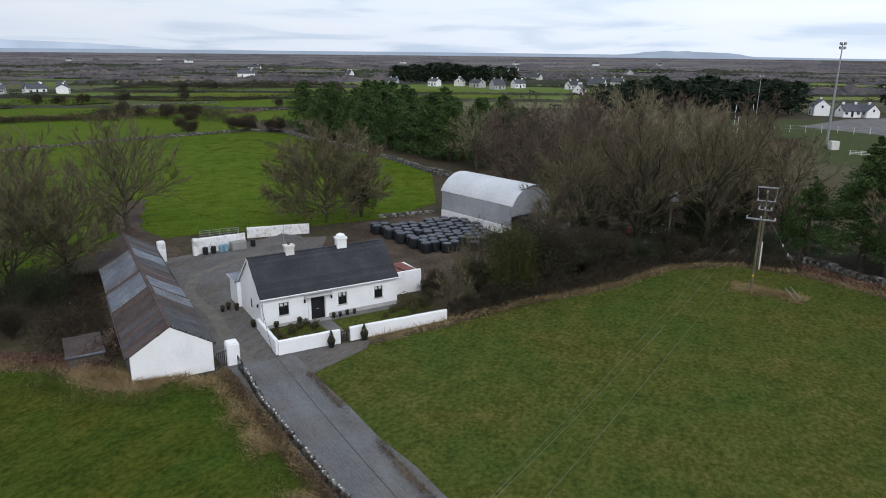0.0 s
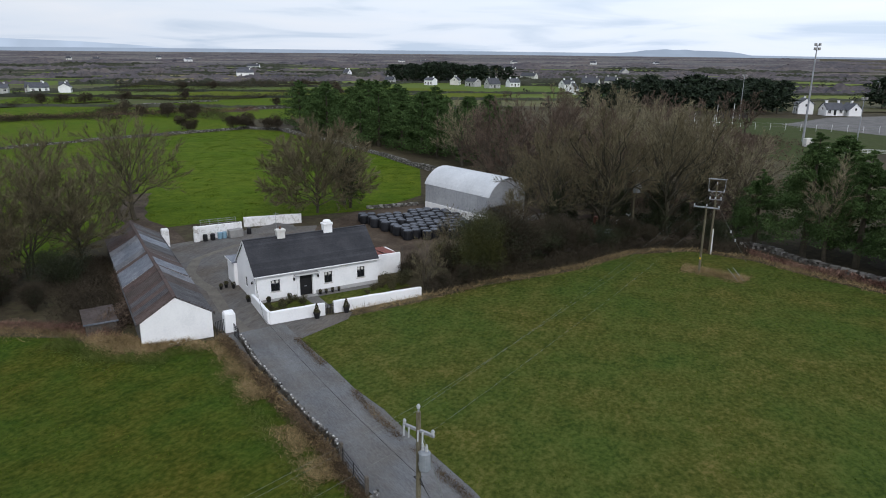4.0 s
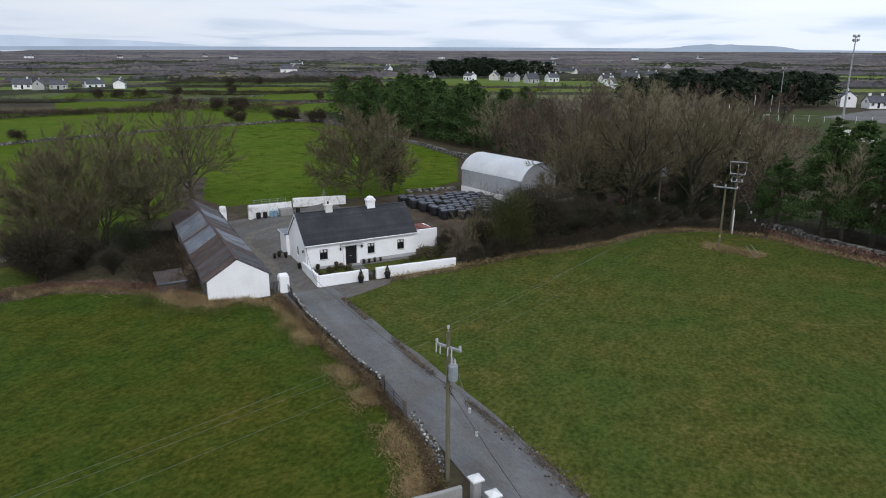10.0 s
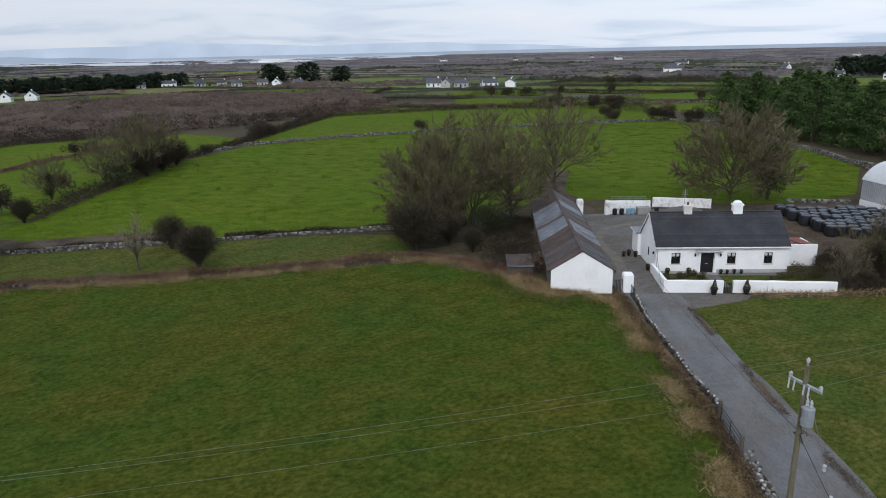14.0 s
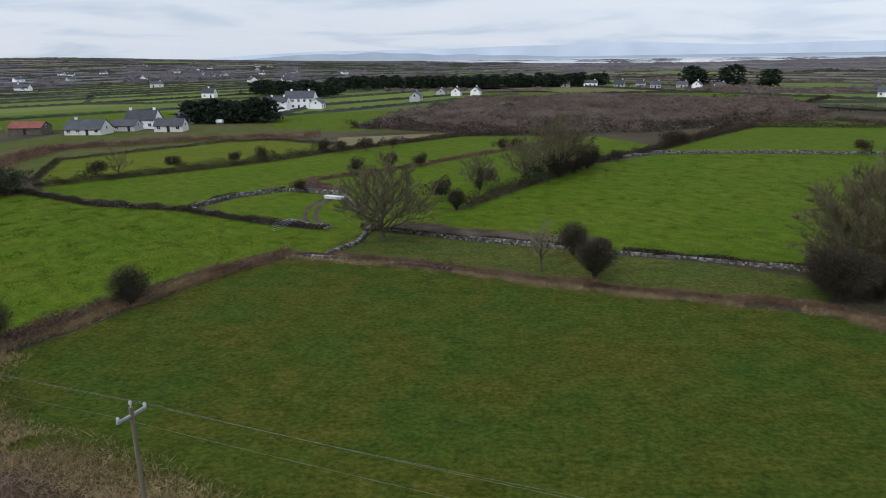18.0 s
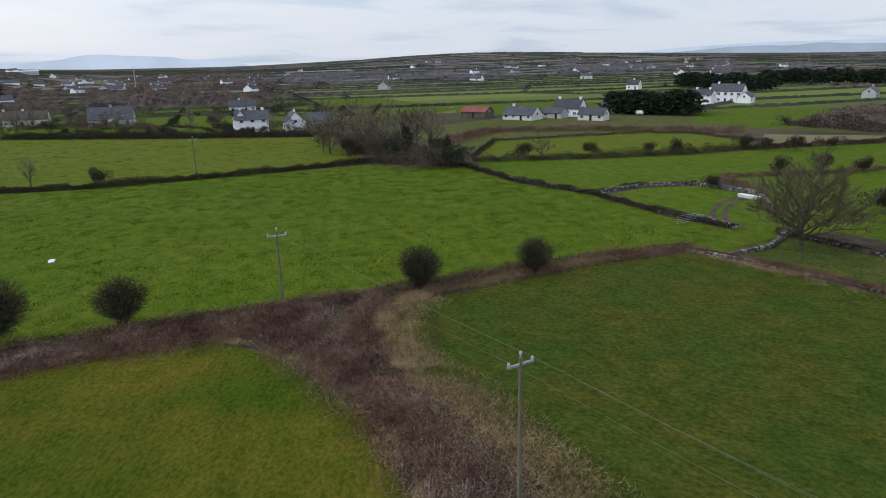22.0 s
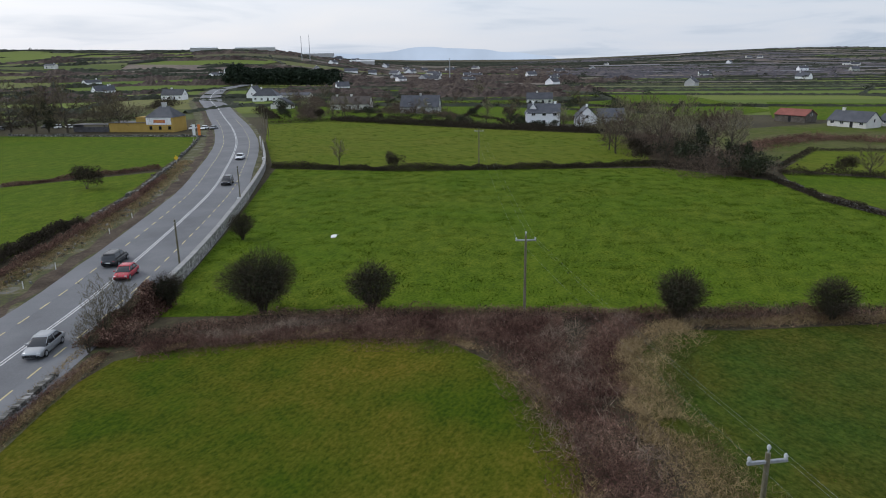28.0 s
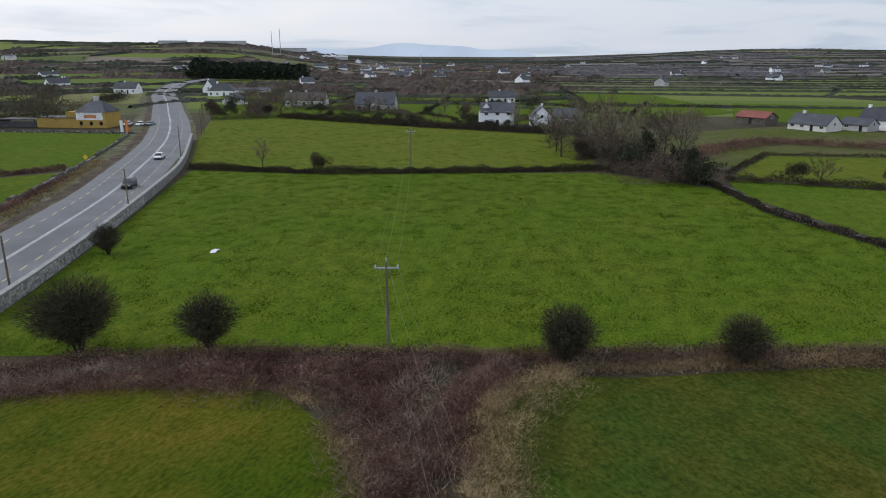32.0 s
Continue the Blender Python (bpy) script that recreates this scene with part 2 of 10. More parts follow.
M["lane"] = turf("lane_tarmac", [(0.098, 0.101, 0.107), (0.132, 0.135, 0.140), (0.166, 0.169, 0.174)], [(0.088, 0.084, 0.080), (0.118, 0.113, 0.107), (0.148, 0.142, 0.134)], 0.30, 124, 3.0, 3.0, 0.45, gloss=0.3, sharp=0.05)
M["track"] = mat("worn_wheel_track", [(0.12, 0.117, 0.112), (0.18, 0.175, 0.165)], 0.6, 10.0, rough=0.9, bump=0.3)
M["lane_mid"] = mat("dusty_lane_middle", [(0.10, 0.09, 0.076), (0.155, 0.14, 0.12)], 0.8, 8.0, rough=0.92, bump=0.4)
M["asphalt"] = mat("road_asphalt", [(0.10, 0.102, 0.108), (0.125, 0.128, 0.135), (0.155, 0.158, 0.165)], 0.12, 8.0, rough=0.75, bump=0.15)
M["shoulder"] = mat("shoulder_asphalt", [(0.13, 0.133, 0.14), (0.175, 0.178, 0.185)], 0.15, 8.0, rough=0.85, bump=0.15)
M["paint"] = mat("road_paint", [(0.42, 0.42, 0.42), (0.62, 0.62, 0.61)], 1.2, 20.0, rough=0.7, bump=0.05)
M["sea"] = mat("estuary_water", [(0.30, 0.34, 0.38), (0.42, 0.46, 0.50)], 0.002, 0.01, rough=0.25, bump=0.0)
M["white"] = mat("whitewash", [(0.76, 0.77, 0.78), (0.82, 0.825, 0.83), (0.85, 0.855, 0.86)], 0.6, 5.0, rough=0.85, bump=0.35, bscale=7)
M["white_old"] = mat("stained_whitewash", [(0.45, 0.43, 0.40), (0.72, 0.72, 0.71), (0.80, 0.80, 0.80), (0.82, 0.82, 0.82)], 0.9, 4.0, rough=0.9, bump=0.5, bscale=6)
M["cream"] = mat("pale_render", [(0.55, 0.54, 0.50), (0.66, 0.65, 0.62)], 0.3, 3.0, rough=0.9, bump=0.15)
M["grey_render"] = mat("grey_render", [(0.36, 0.36, 0.36), (0.46, 0.46, 0.45)], 0.3, 3.0, rough=0.9, bump=0.15)
M["yellow"] = mat("ochre_render", [(0.34, 0.225, 0.055), (0.42, 0.285, 0.075)], 0.3, 3.0, rough=0.9, bump=0.15)
M["slate"] = mat("dark_slate", [(0.018, 0.019, 0.023), (0.028, 0.029, 0.034), (0.042, 0.042, 0.048)], 0.5, 7.0, rough=0.6, bump=0.3, rand="object", vary=0.22)
M["slate_far"] = mat("grey_slate_roof", [(0.045, 0.048, 0.058), (0.075, 0.078, 0.09)], 0.4, 5.0, rough=0.7, bump=0.2, rand="object", vary=0.25)
M["brown_roof"] = mat("brown_tile_roof", [(0.05, 0.042, 0.038), (0.085, 0.07, 0.06)], 0.4, 5.0, rough=0.8, bump=0.2)
M["tin_red"] = mat("rusted_tin", [(0.038, 0.027, 0.025), (0.070, 0.046, 0.040), (0.095, 0.070, 0.062)], 0.5, 4.0, rough=0.75, bump=0.2, stretch=(1, 1, 1))
M["tin_grey"] = mat("weathered_tin", [(0.07, 0.075, 0.085), (0.12, 0.125, 0.14), (0.20, 0.205, 0.22)], 0.6, 4.0, rough=0.55, bump=0.2)
M["tin_brown"] = mat("brown_sheeting", [(0.038, 0.028, 0.024), (0.062, 0.047, 0.041), (0.085, 0.067, 0.06)], 0.7, 4.0, rough=0.7, bump=0.2, rand="object", vary=0.2)
M["tin_dark"] = mat("dark_sheeting", [(0.035, 0.033, 0.035), (0.06, 0.057, 0.06), (0.085, 0.082, 0.086)], 0.7, 4.0, rough=0.6, bump=0.2, rand="object", vary=0.2)
M["tin_light"] = mat("pale_sheeting", [(0.085, 0.10, 0.125), (0.135, 0.15, 0.178), (0.21, 0.225, 0.25)], 0.6, 4.0, rough=0.5, bump=0.15)
M["red_roof"] = mat("red_painted_tin", [(0.16, 0.05, 0.038), (0.24, 0.08, 0.06)], 0.5, 4.0, rough=0.7, bump=0.2)
M["galv_roof"] = mat("galvanised_roof", [(0.50, 0.52, 0.54), (0.62, 0.64, 0.66)], 0.25, 3.0, rough=0.5, bump=0.1, metal=0.1)
M["galv_side"] = mat("galvanised_cladding", [(0.28, 0.295, 0.315), (0.35, 0.365, 0.385), (0.41, 0.425, 0.445)], 0.3, 3.0, rough=0.6, bump=0.1)
M["dark"] = mat("dark_interior", [(0.006, 0.006, 0.007), (0.014, 0.014, 0.015)], 1.0, 8.0, rough=0.6, bump=0.1)
M["black_paint"] = mat("black_paint", [(0.010, 0.010, 0.011), (0.018, 0.018, 0.02)], 1.0, 8.0, rough=0.5, bump=0.1)
M["wrap"] = mat("black_bale_wrap", [(0.008, 0.009, 0.011), (0.015, 0.016, 0.020)], 1.2, 9.0, rough=0.5, bump=0.5, rand="object", vary=0.3, spec=0.35)
# Bale tops: a paler blue-grey than the wrap on the sides.
M["wrap_top"] = mat("grey_bale_wrap", [(0.040, 0.045, 0.056), (0.13, 0.142, 0.168)], 1.4, 7.0, rough=0.6, bump=0.6, spec=0.3)
M["pole"] = mat("weathered_pole_wood", [(0.075, 0.068, 0.038), (0.13, 0.115, 0.075), (0.17, 0.155, 0.11)], 0.8, 9.0, rough=0.9, bump=0.3, stretch=(6, 6, 0.7))
M["wood"] = mat("grey_timber", [(0.07, 0.06, 0.05), (0.13, 0.115, 0.095)], 1.0, 8.0, rough=0.9, bump=0.3)
M["steel"] = mat("galvanised_steel", [(0.26, 0.27, 0.29), (0.38, 0.39, 0.41)], 1.0, 8.0, rough=0.5, bump=0.1, metal=0.4)
M["porcelain"] = mat("pale_porcelain", [(0.32, 0.335, 0.345), (0.44, 0.455, 0.465)], 2.0, 9.0, rough=0.3, bump=0.05, spec=0.5)
M["transformer"] = mat("grey_transformer_paint", [(0.20, 0.225, 0.25), (0.27, 0.29, 0.31)], 2.0, 9.0, rough=0.5, bump=0.1)
M["wire"] = mat("dull_wire", [(0.16, 0.172, 0.155), (0.23, 0.245, 0.22)], 2.0, 9.0, rough=0.6, bump=0.0, metal=0.2)
M["cable"] = mat("black_cable", [(0.012, 0.012, 0.012), (0.02, 0.02, 0.02)], 2.0, 9.0, rough=0.6, bump=0.0)
M["stone"] = ramp_islands("limestone", [(0.045, 0.042, 0.036), (0.07, 0.067, 0.058), (0.10, 0.096, 0.086), (0.13, 0.126, 0.115), (0.17, 0.165, 0.15), (0.32, 0.31, 0.295)], 0.92, 3.0)
M["stone_ob"] = mat("limestone_block", [(0.075, 0.072, 0.066), (0.14, 0.137, 0.128), (0.23, 0.225, 0.21)], 1.5, 10.0, rough=0.92, bump=0.6, rand="object", vary=0.55)
M["stone_dark"] = ramp_islands("dark_limestone", [(0.025, 0.023, 0.019), (0.040, 0.037, 0.031), (0.060, 0.057, 0.050), (0.095, 0.092, 0.084)], 0.95, 3.0)
M["stone_light"] = mat("pale_limestone", [(0.16, 0.157, 0.15), (0.27, 0.265, 0.25), (0.36, 0.355, 0.34)], 1.5, 10.0, rough=0.92, bump=0.6, rand="island", vary=0.4)
M["stone_white"] = mat("whitened_stone", [(0.34, 0.34, 0.325), (0.58, 0.575, 0.56)], 1.5, 10.0, rough=0.92, bump=0.6, rand="island", vary=0.3)
M["mortar_wall"] = mat("mortared_limestone", [(0.13, 0.128, 0.122), (0.19, 0.187, 0.178), (0.26, 0.255, 0.245)], 0.8, 5.0, rough=0.92, bump=0.7)
M["paint_yellow"] = mat("yellow_road_paint", [(0.42, 0.36, 0.18), (0.58, 0.50, 0.26)], 1.2, 20.0, rough=0.7, bump=0.05)
M["concrete"] = mat("concrete", [(0.22, 0.22, 0.215), (0.32, 0.315, 0.30)], 0.7, 9.0, rough=0.9, bump=0.3)
M["bark"] = mat("bark", [(0.045, 0.038, 0.027), (0.085, 0.073, 0.052)], 1.0, 9.0, rough=0.95, bump=0.6)
M["bark_dark"] = mat("dark_mossy_bark", [(0.022, 0.021, 0.013), (0.050, 0.045, 0.028)], 1.0, 9.0, rough=0.95, bump=0.6)
M["twigs"] = mat("bare_twigs", [(0.085, 0.074, 0.044), (0.150, 0.130, 0.080)], 0.4, 3.0, rough=0.95, bump=0.0, rand="island", vary=0.4, spec=0.05)
M["twigs_pale"] = mat("pale_twigs", [(0.15, 0.132, 0.085), (0.24, 0.215, 0.14)], 0.4, 3.0, rough=0.95, bump=0.0, rand="island", vary=0.35, spec=0.05)
M["twigs_red"] = mat("reddish_twigs", [(0.080, 0.060, 0.046), (0.135, 0.102, 0.080)], 0.4, 3.0, rough=0.95, bump=0.0, rand="island", vary=0.4, spec=0.05)
M["bramble"] = mat("bramble_stems", [(0.070, 0.037, 0.029), (0.142, 0.083, 0.064), (0.235, 0.156, 0.115)], 0.22, 1.6, rough=0.95, bump=0.0, rand="island", vary=0.6, spec=0.05)
M["bank"] = mat("bank_stems", [(0.050, 0.035, 0.023), (0.10, 0.072, 0.045), (0.17, 0.128, 0.080)], 0.3, 2.0, rough=0.95, bump=0.0, rand="island", vary=0.5, spec=0.05)
M["cane"] = mat("dead_canes", [(0.16, 0.118, 0.088), (0.28, 0.215, 0.165)], 0.35, 3.0, rough=0.95, bump=0.0, rand="island", vary=0.45, spec=0.05)
M["green_blade"] = mat("long_green_grass", [(0.058, 0.082, 0.016), (0.112, 0.128, 0.036)], 0.3, 3.0, rough=0.95, bump=0.0, rand="island", vary=0.4, spec=0.05)
M["deadgrass"] = mat("dead_grass", [(0.170, 0.124, 0.062), (0.345, 0.258, 0.140)], 0.35, 3.0, rough=0.95, bump=0.0, rand="island", vary=0.55, spec=0.05)
M["tuft"] = mat("grass_tufts", [(0.038, 0.062, 0.006), (0.066, 0.096, 0.010)], 0.2, 3.0, rough=0.95, bump=0.0, rand="island", vary=0.45, spec=0.05)
M["tuft_dark"] = mat("dark_grass_tufts", [(0.029, 0.054, 0.003), (0.050, 0.082, 0.005)], 0.2, 3.0, rough=0.95, bump=0.0, rand="island", vary=0.4, spec=0.05)
M["ivy"] = mat("ivy_leaves", [(0.012, 0.018, 0.006), (0.026, 0.034, 0.010)], 0.4, 3.0, rough=0.7, bump=0.0, rand="island", vary=0.5)
M["hawthorn"] = mat("hawthorn_twigs", [(0.030, 0.025, 0.018), (0.062, 0.051, 0.036)], 0.4, 3.0, rough=0.95, bump=0.0, rand="island", vary=0.45, spec=0.05)
M["conifer"] = mat("conifer_foliage", [(0.036, 0.066, 0.022), (0.082, 0.130, 0.044)], 0.4, 3.0, rough=0.85, bump=0.0, rand="island", vary=0.5, spec=0.05)
M["conifer_dark"] = mat("dark_conifer_foliage", [(0.010, 0.019, 0.010), (0.020, 0.034, 0.016)], 0.4, 3.0, rough=0.85, bump=0.0, rand="island", vary=0.4)
M["laurel"] = mat("evergreen_leaves", [(0.020, 0.026, 0.006), (0.062, 0.064, 0.012)], 0.4, 3.0, rough=0.6, bump=0.0, rand="island", vary=0.4)
M["shrub"] = mat("shrub_leaves", [(0.030, 0.032, 0.012), (0.080, 0.068, 0.030)], 0.6, 5.0, rough=0.8, bump=0.0, rand="island", vary=0.4)
M["far_fields"] = ramp_islands("distant_fields", [(0.080, 0.074, 0.042), (0.070, 0.108, 0.016), (0.098, 0.134, 0.022), (0.118, 0.150, 0.028), (0.084, 0.120, 0.020), (0.130, 0.152, 0.034), (0.086, 0.084, 0.046), (0.145, 0.146, 0.050)])
# Wood browns shifted to mauve-grey: far haze put into the base colour.
M["far_wood"] = mat("bare_woods_haze_mauve", [(0.060, 0.058, 0.068), (0.092, 0.083, 0.088), (0.135, 0.118, 0.110)], 0.012, 0.16, rough=0.97, bump=0.3, spec=0.1)
M["scrub_mass"] = mat("leafless_scrub", [(0.046, 0.034, 0.030), (0.076, 0.058, 0.050), (0.115, 0.092, 0.074)], 0.05, 0.5, rough=0.97, bump=0.5, spec=0.1)
M["far_bush"] = mat("distant_thicket", [(0.024, 0.030, 0.018), (0.050, 0.052, 0.036)], 0.02, 0.4, rough=0.95, bump=0.0, rand="island", vary=0.4)
M["verge"] = mat("verge_ground", [(0.045, 0.038, 0.028), (0.06, 0.066, 0.02), (0.10, 0.092, 0.045), (0.14, 0.135, 0.125)], 0.22, 1.1, w=0.5, rough=0.95, bump=0.6, spec=0.2)
M["moor"] = mat("brown_moor", [(0.090, 0.076, 0.066), (0.145, 0.118, 0.100), (0.19, 0.160, 0.122)], 0.012, 0.12, rough=0.97, bump=0.1, spec=0.1)
M["quarry"] = mat("grey_quarry_rock", [(0.09, 0.09, 0.10), (0.15, 0.145, 0.16), (0.21, 0.205, 0.215)], 0.010, 0.08, rough=0.97, bump=0.1, spec=0.1)
M["car_black"] = mat("black_car_paint", [(0.010, 0.011, 0.013), (0.014, 0.015, 0.018)], 1, 9, rough=0.25, bump=0, spec=0.6)
M["car_red"] = mat("red_car_paint", [(0.36, 0.02, 0.035), (0.42, 0.03, 0.045)], 1, 9, rough=0.25, bump=0, spec=0.6)
M["car_silver"] = mat("silver_car_paint", [(0.26, 0.275, 0.29), (0.32, 0.335, 0.35)], 1, 9, rough=0.3, bump=0, spec=0.6, metal=0.3)
M["car_white"] = mat("white_car_paint", [(0.66, 0.67, 0.68), (0.72, 0.73, 0.74)], 1, 9, rough=0.3, bump=0, spec=0.6)
M["tyre"] = mat("tyre_rubber", [(0.012, 0.012, 0.012), (0.02, 0.02, 0.02)], 2, 9, rough=0.9, bump=0.1)
M["plastic_blue"] = mat("blue_plastic", [(0.16, 0.28, 0.36), (0.22, 0.34, 0.42)], 2, 9, rough=0.5, bump=0.1)
M["white_pvc"] = mat("white_pvc", [(0.66, 0.66, 0.66), (0.74, 0.74, 0.74)], 2, 9, rough=0.4, bump=0.05)
M["terracotta"] = mat("clay_pot", [(0.10, 0.055, 0.038), (0.15, 0.085, 0.06)], 2, 9, rough=0.85, bump=0.2)
M["sign_yellow"] = mat("yellow_sign", [(0.6, 0.40, 0.02), (0.66, 0.46, 0.03)], 2, 9, rough=0.5, bump=0)
M["sign_orange"] = mat("orange_banner", [(0.42, 0.12, 0.06), (0.5, 0.16, 0.08)], 2, 9, rough=0.6, bump=0)
M["leafless_orange"] = mat("orange_plastic", [(0.55, 0.16, 0.03), (0.6, 0.2, 0.04)], 2, 9, rough=0.5, bump=0)

glass = bpy.data.materials.new("window_glass")
glass.use_nodes = True
gb = glass.node_tree.nodes["Principled BSDF"]
gb.inputs["Base Color"].default_value = (0.012, 0.014, 0.017, 1)
gb.inputs["Roughness"].default_value = 0.06
gb.inputs["Specular IOR Level"].default_value = 0.7
M["glass"] = glass


# Emission for the far backdrop: haze is painted as its glowing colour.
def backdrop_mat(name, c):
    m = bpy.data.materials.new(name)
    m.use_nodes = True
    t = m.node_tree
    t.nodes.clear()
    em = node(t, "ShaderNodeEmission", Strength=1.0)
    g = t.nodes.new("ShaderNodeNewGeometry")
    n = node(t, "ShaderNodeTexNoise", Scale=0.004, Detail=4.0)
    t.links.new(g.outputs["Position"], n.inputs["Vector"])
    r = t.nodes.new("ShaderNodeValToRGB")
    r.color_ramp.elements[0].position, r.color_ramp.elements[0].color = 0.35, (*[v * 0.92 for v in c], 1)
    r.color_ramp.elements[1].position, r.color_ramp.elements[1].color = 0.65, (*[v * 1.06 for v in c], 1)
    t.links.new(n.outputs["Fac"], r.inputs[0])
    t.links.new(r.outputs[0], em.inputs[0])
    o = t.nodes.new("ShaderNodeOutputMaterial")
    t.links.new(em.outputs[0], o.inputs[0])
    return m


M["far_hills"] = backdrop_mat("haze_blue_glow", (0.36, 0.43, 0.52))
M["far_hills2"] = backdrop_mat("haze_grey_glow", (0.25, 0.305, 0.375))

# ---- mesh tools ----
class MB:
    """Collects vertices and faces of one mesh."""

    def __init__(self):
        self.v, self.f = [], []

    def add(self, vs, fs):
        o = len(self.v)
        self.v += [tuple(p) for p in vs]
        self.f += [tuple(i + o for i in q) for q in fs]
        return self

    def box(self, x0, x1, y0, y1, z0, z1, m=None, bev=0.0):
        if bev:
            bm = bmesh.new()
            bmesh.ops.create_cube(bm, size=1)
            for q in bm.verts:
                q.co = Vector(((x0 + x1) / 2 + q.co.x * (x1 - x0), (y0 + y1) / 2 + q.co.y * (y1 - y0), (z0 + z1) / 2 + q.co.z * (z1 - z0)))
            bmesh.ops.bevel(bm, geom=bm.edges[:], offset=bev, segments=1, affect="EDGES")
            bm.verts.index_update()
            vs = [q.co.copy() for q in bm.verts]
            fs = [[q.index for q in f.verts] for f in bm.faces]
            bm.free()
        else:
            vs = [Vector((x, y, z)) for z in (z0, z1) for y in (y0, y1) for x in (x0, x1)]
            fs = [(0, 2, 3, 1), (4, 5, 7, 6), (0, 1, 5, 4), (2, 6, 7, 3), (0, 4, 6, 2), (1, 3, 7, 5)]
        if m is not None:
            vs = [m @ p for p in vs]
        return self.add(vs, fs)

    def tube(self, p0, p1, r0, r1=None, n=8, cap=True):
        p0, p1 = Vector(p0), Vector(p1)
        r1 = r0 if r1 is None else r1
        d = (p1 - p0).normalized()
        a = d.orthogonal().normalized()
        b = d.cross(a)
        vs = []
        for p, r in ((p0, r0), (p1, r1)):
            for i in range(n):
                w = 2 * math.pi * i / n
                vs.append(p + a * (r * math.cos(w)) + b * (r * math.sin(w)))
        fs = [(i, (i + 1) % n, n + (i + 1) % n, n + i) for i in range(n)]
        if cap:
            fs += [tuple(range(n - 1, -1, -1)), tuple(range(n, 2 * n))]
        return self.add(vs, fs)

    def rope(self, pts, r, n=4):
        """One continuous tube through the points."""
        vs, fs = [], []
        for i, p in enumerate(pts):
            d = (pts[min(i + 1, len(pts) - 1)] - pts[max(i - 1, 0)]).normalized()
            a = d.cross(Vector((0, 0, 1))).normalized() if abs(d.z) < 0.98 else Vector((1, 0, 0))
            b = d.cross(a)
            vs += [p + a * (r * math.cos(2 * math.pi * k / n)) + b * (r * math.sin(2 * math.pi * k / n)) for k in range(n)]
        for i in range(len(pts) - 1):
            fs += [(i * n + k, i * n + (k + 1) % n, (i + 1) * n + (k + 1) % n, (i + 1) * n + k) for k in range(n)]
        return self.add(vs, fs)

    def lathe(self, c, prof, n=14):
        """A turned shape: prof holds (radius, height)."""
        vs = [(c[0] + r * math.cos(2 * math.pi * i / n), c[1] + r * math.sin(2 * math.pi * i / n), c[2] + z) for r, z in prof for i in range(n)]
        fs = [(k * n + i, k * n + (i + 1) % n, (k + 1) * n + (i + 1) % n, (k + 1) * n + i) for k in range(len(prof) - 1) for i in range(n)]
        fs += [tuple(range(n - 1, -1, -1)), tuple(range((len(prof) - 1) * n, len(prof) * n))]
        return self.add(vs, fs)

    def prism(self, poly, z0, z1):
        n = len(poly)
        vs = [(x, y, z0) for x, y in poly] + [(x, y, z1) for x, y in poly]
        return self.add(vs, [tuple(range(n - 1, -1, -1)), tuple(range(n, 2 * n))] + [(i, (i + 1) % n, n + (i + 1) % n, n + i) for i in range(n)])

    def mesh(self, name, material, smooth=False):
        me = bpy.data.meshes.new(name)
        me.from_pydata(self.v, [], self.f)
        me.materials.append(material)
        if smooth:
            me.shade_smooth()
        return me


def part(name, mb, material=None, parent=None, label="", smooth=False):
    """Links one mesh object, under its thing if one is given."""
    me = mb.mesh(name, material, smooth) if isinstance(mb, MB) else mb
    ob = new(name, me)
    ob.parent = parent
    if label:
        tagged(ob, label)
    return ob


def empty(name, m, label, category, group="", kind=""):
    ob = new(name)
    ob.empty_display_size = 0.2
    ob.matrix_basis = m
    return tagged(ob, label, category, group, kind)


def soup(name, verts, k, material):
    """A mesh of loose faces with k corners each, from an array (n*k, 3)."""
    verts = np.ascontiguousarray(verts, dtype=np.float32).reshape(-1, 3)
    n = len(verts) // k
    me = bpy.data.meshes.new(name)
    me.vertices.add(n * k)
    me.vertices.foreach_set("co", verts.ravel())
    me.loops.add(n * k)
    me.loops.foreach_set("vertex_index", np.arange(n * k, dtype=np.int32))
    me.polygons.add(n)
    me.polygons.foreach_set("loop_start", np.arange(0, n * k, k, dtype=np.int32))
    me.update(calc_edges=True)
    me.materials.append(material)
    return me


def unit(rng, n):
    v = rng.normal(size=(n, 3))
    return v / np.linalg.norm(v, axis=1)[:, None]


def leaf_tris(rng, pts, size, up=0.0):
    """One small triangle of random turn at each point."""
    n = len(pts)
    a = unit(rng, n)
    b = unit(rng, n)
    a[:, 2] *= 1 - up
    b -= a * np.sum(a * b, axis=1)[:, None]
    b /= np.linalg.norm(b, axis=1)[:, None] + 1e-6
    s = (size * rng.uniform(0.5, 1.4, n))[:, None]
    return np.stack([pts - a * s * 0.5 - b * s * 0.35, pts + a * s * 0.5 - b * s * 0.2, pts + b * s * 0.55], 1).reshape(-1, 3)


def slivers(rng, base, tip, width):
    """Thin upright triangles from base to tip."""
    d = tip - base
    s = np.cross(d, unit(rng, len(base)))
    s /= np.linalg.norm(s, axis=1)[:, None] + 1e-6
    w = (width * rng.uniform(0.6, 1.4, len(base)))[:, None]
    return np.stack([base - s * w, base + s * w, tip], 1).reshape(-1, 3)


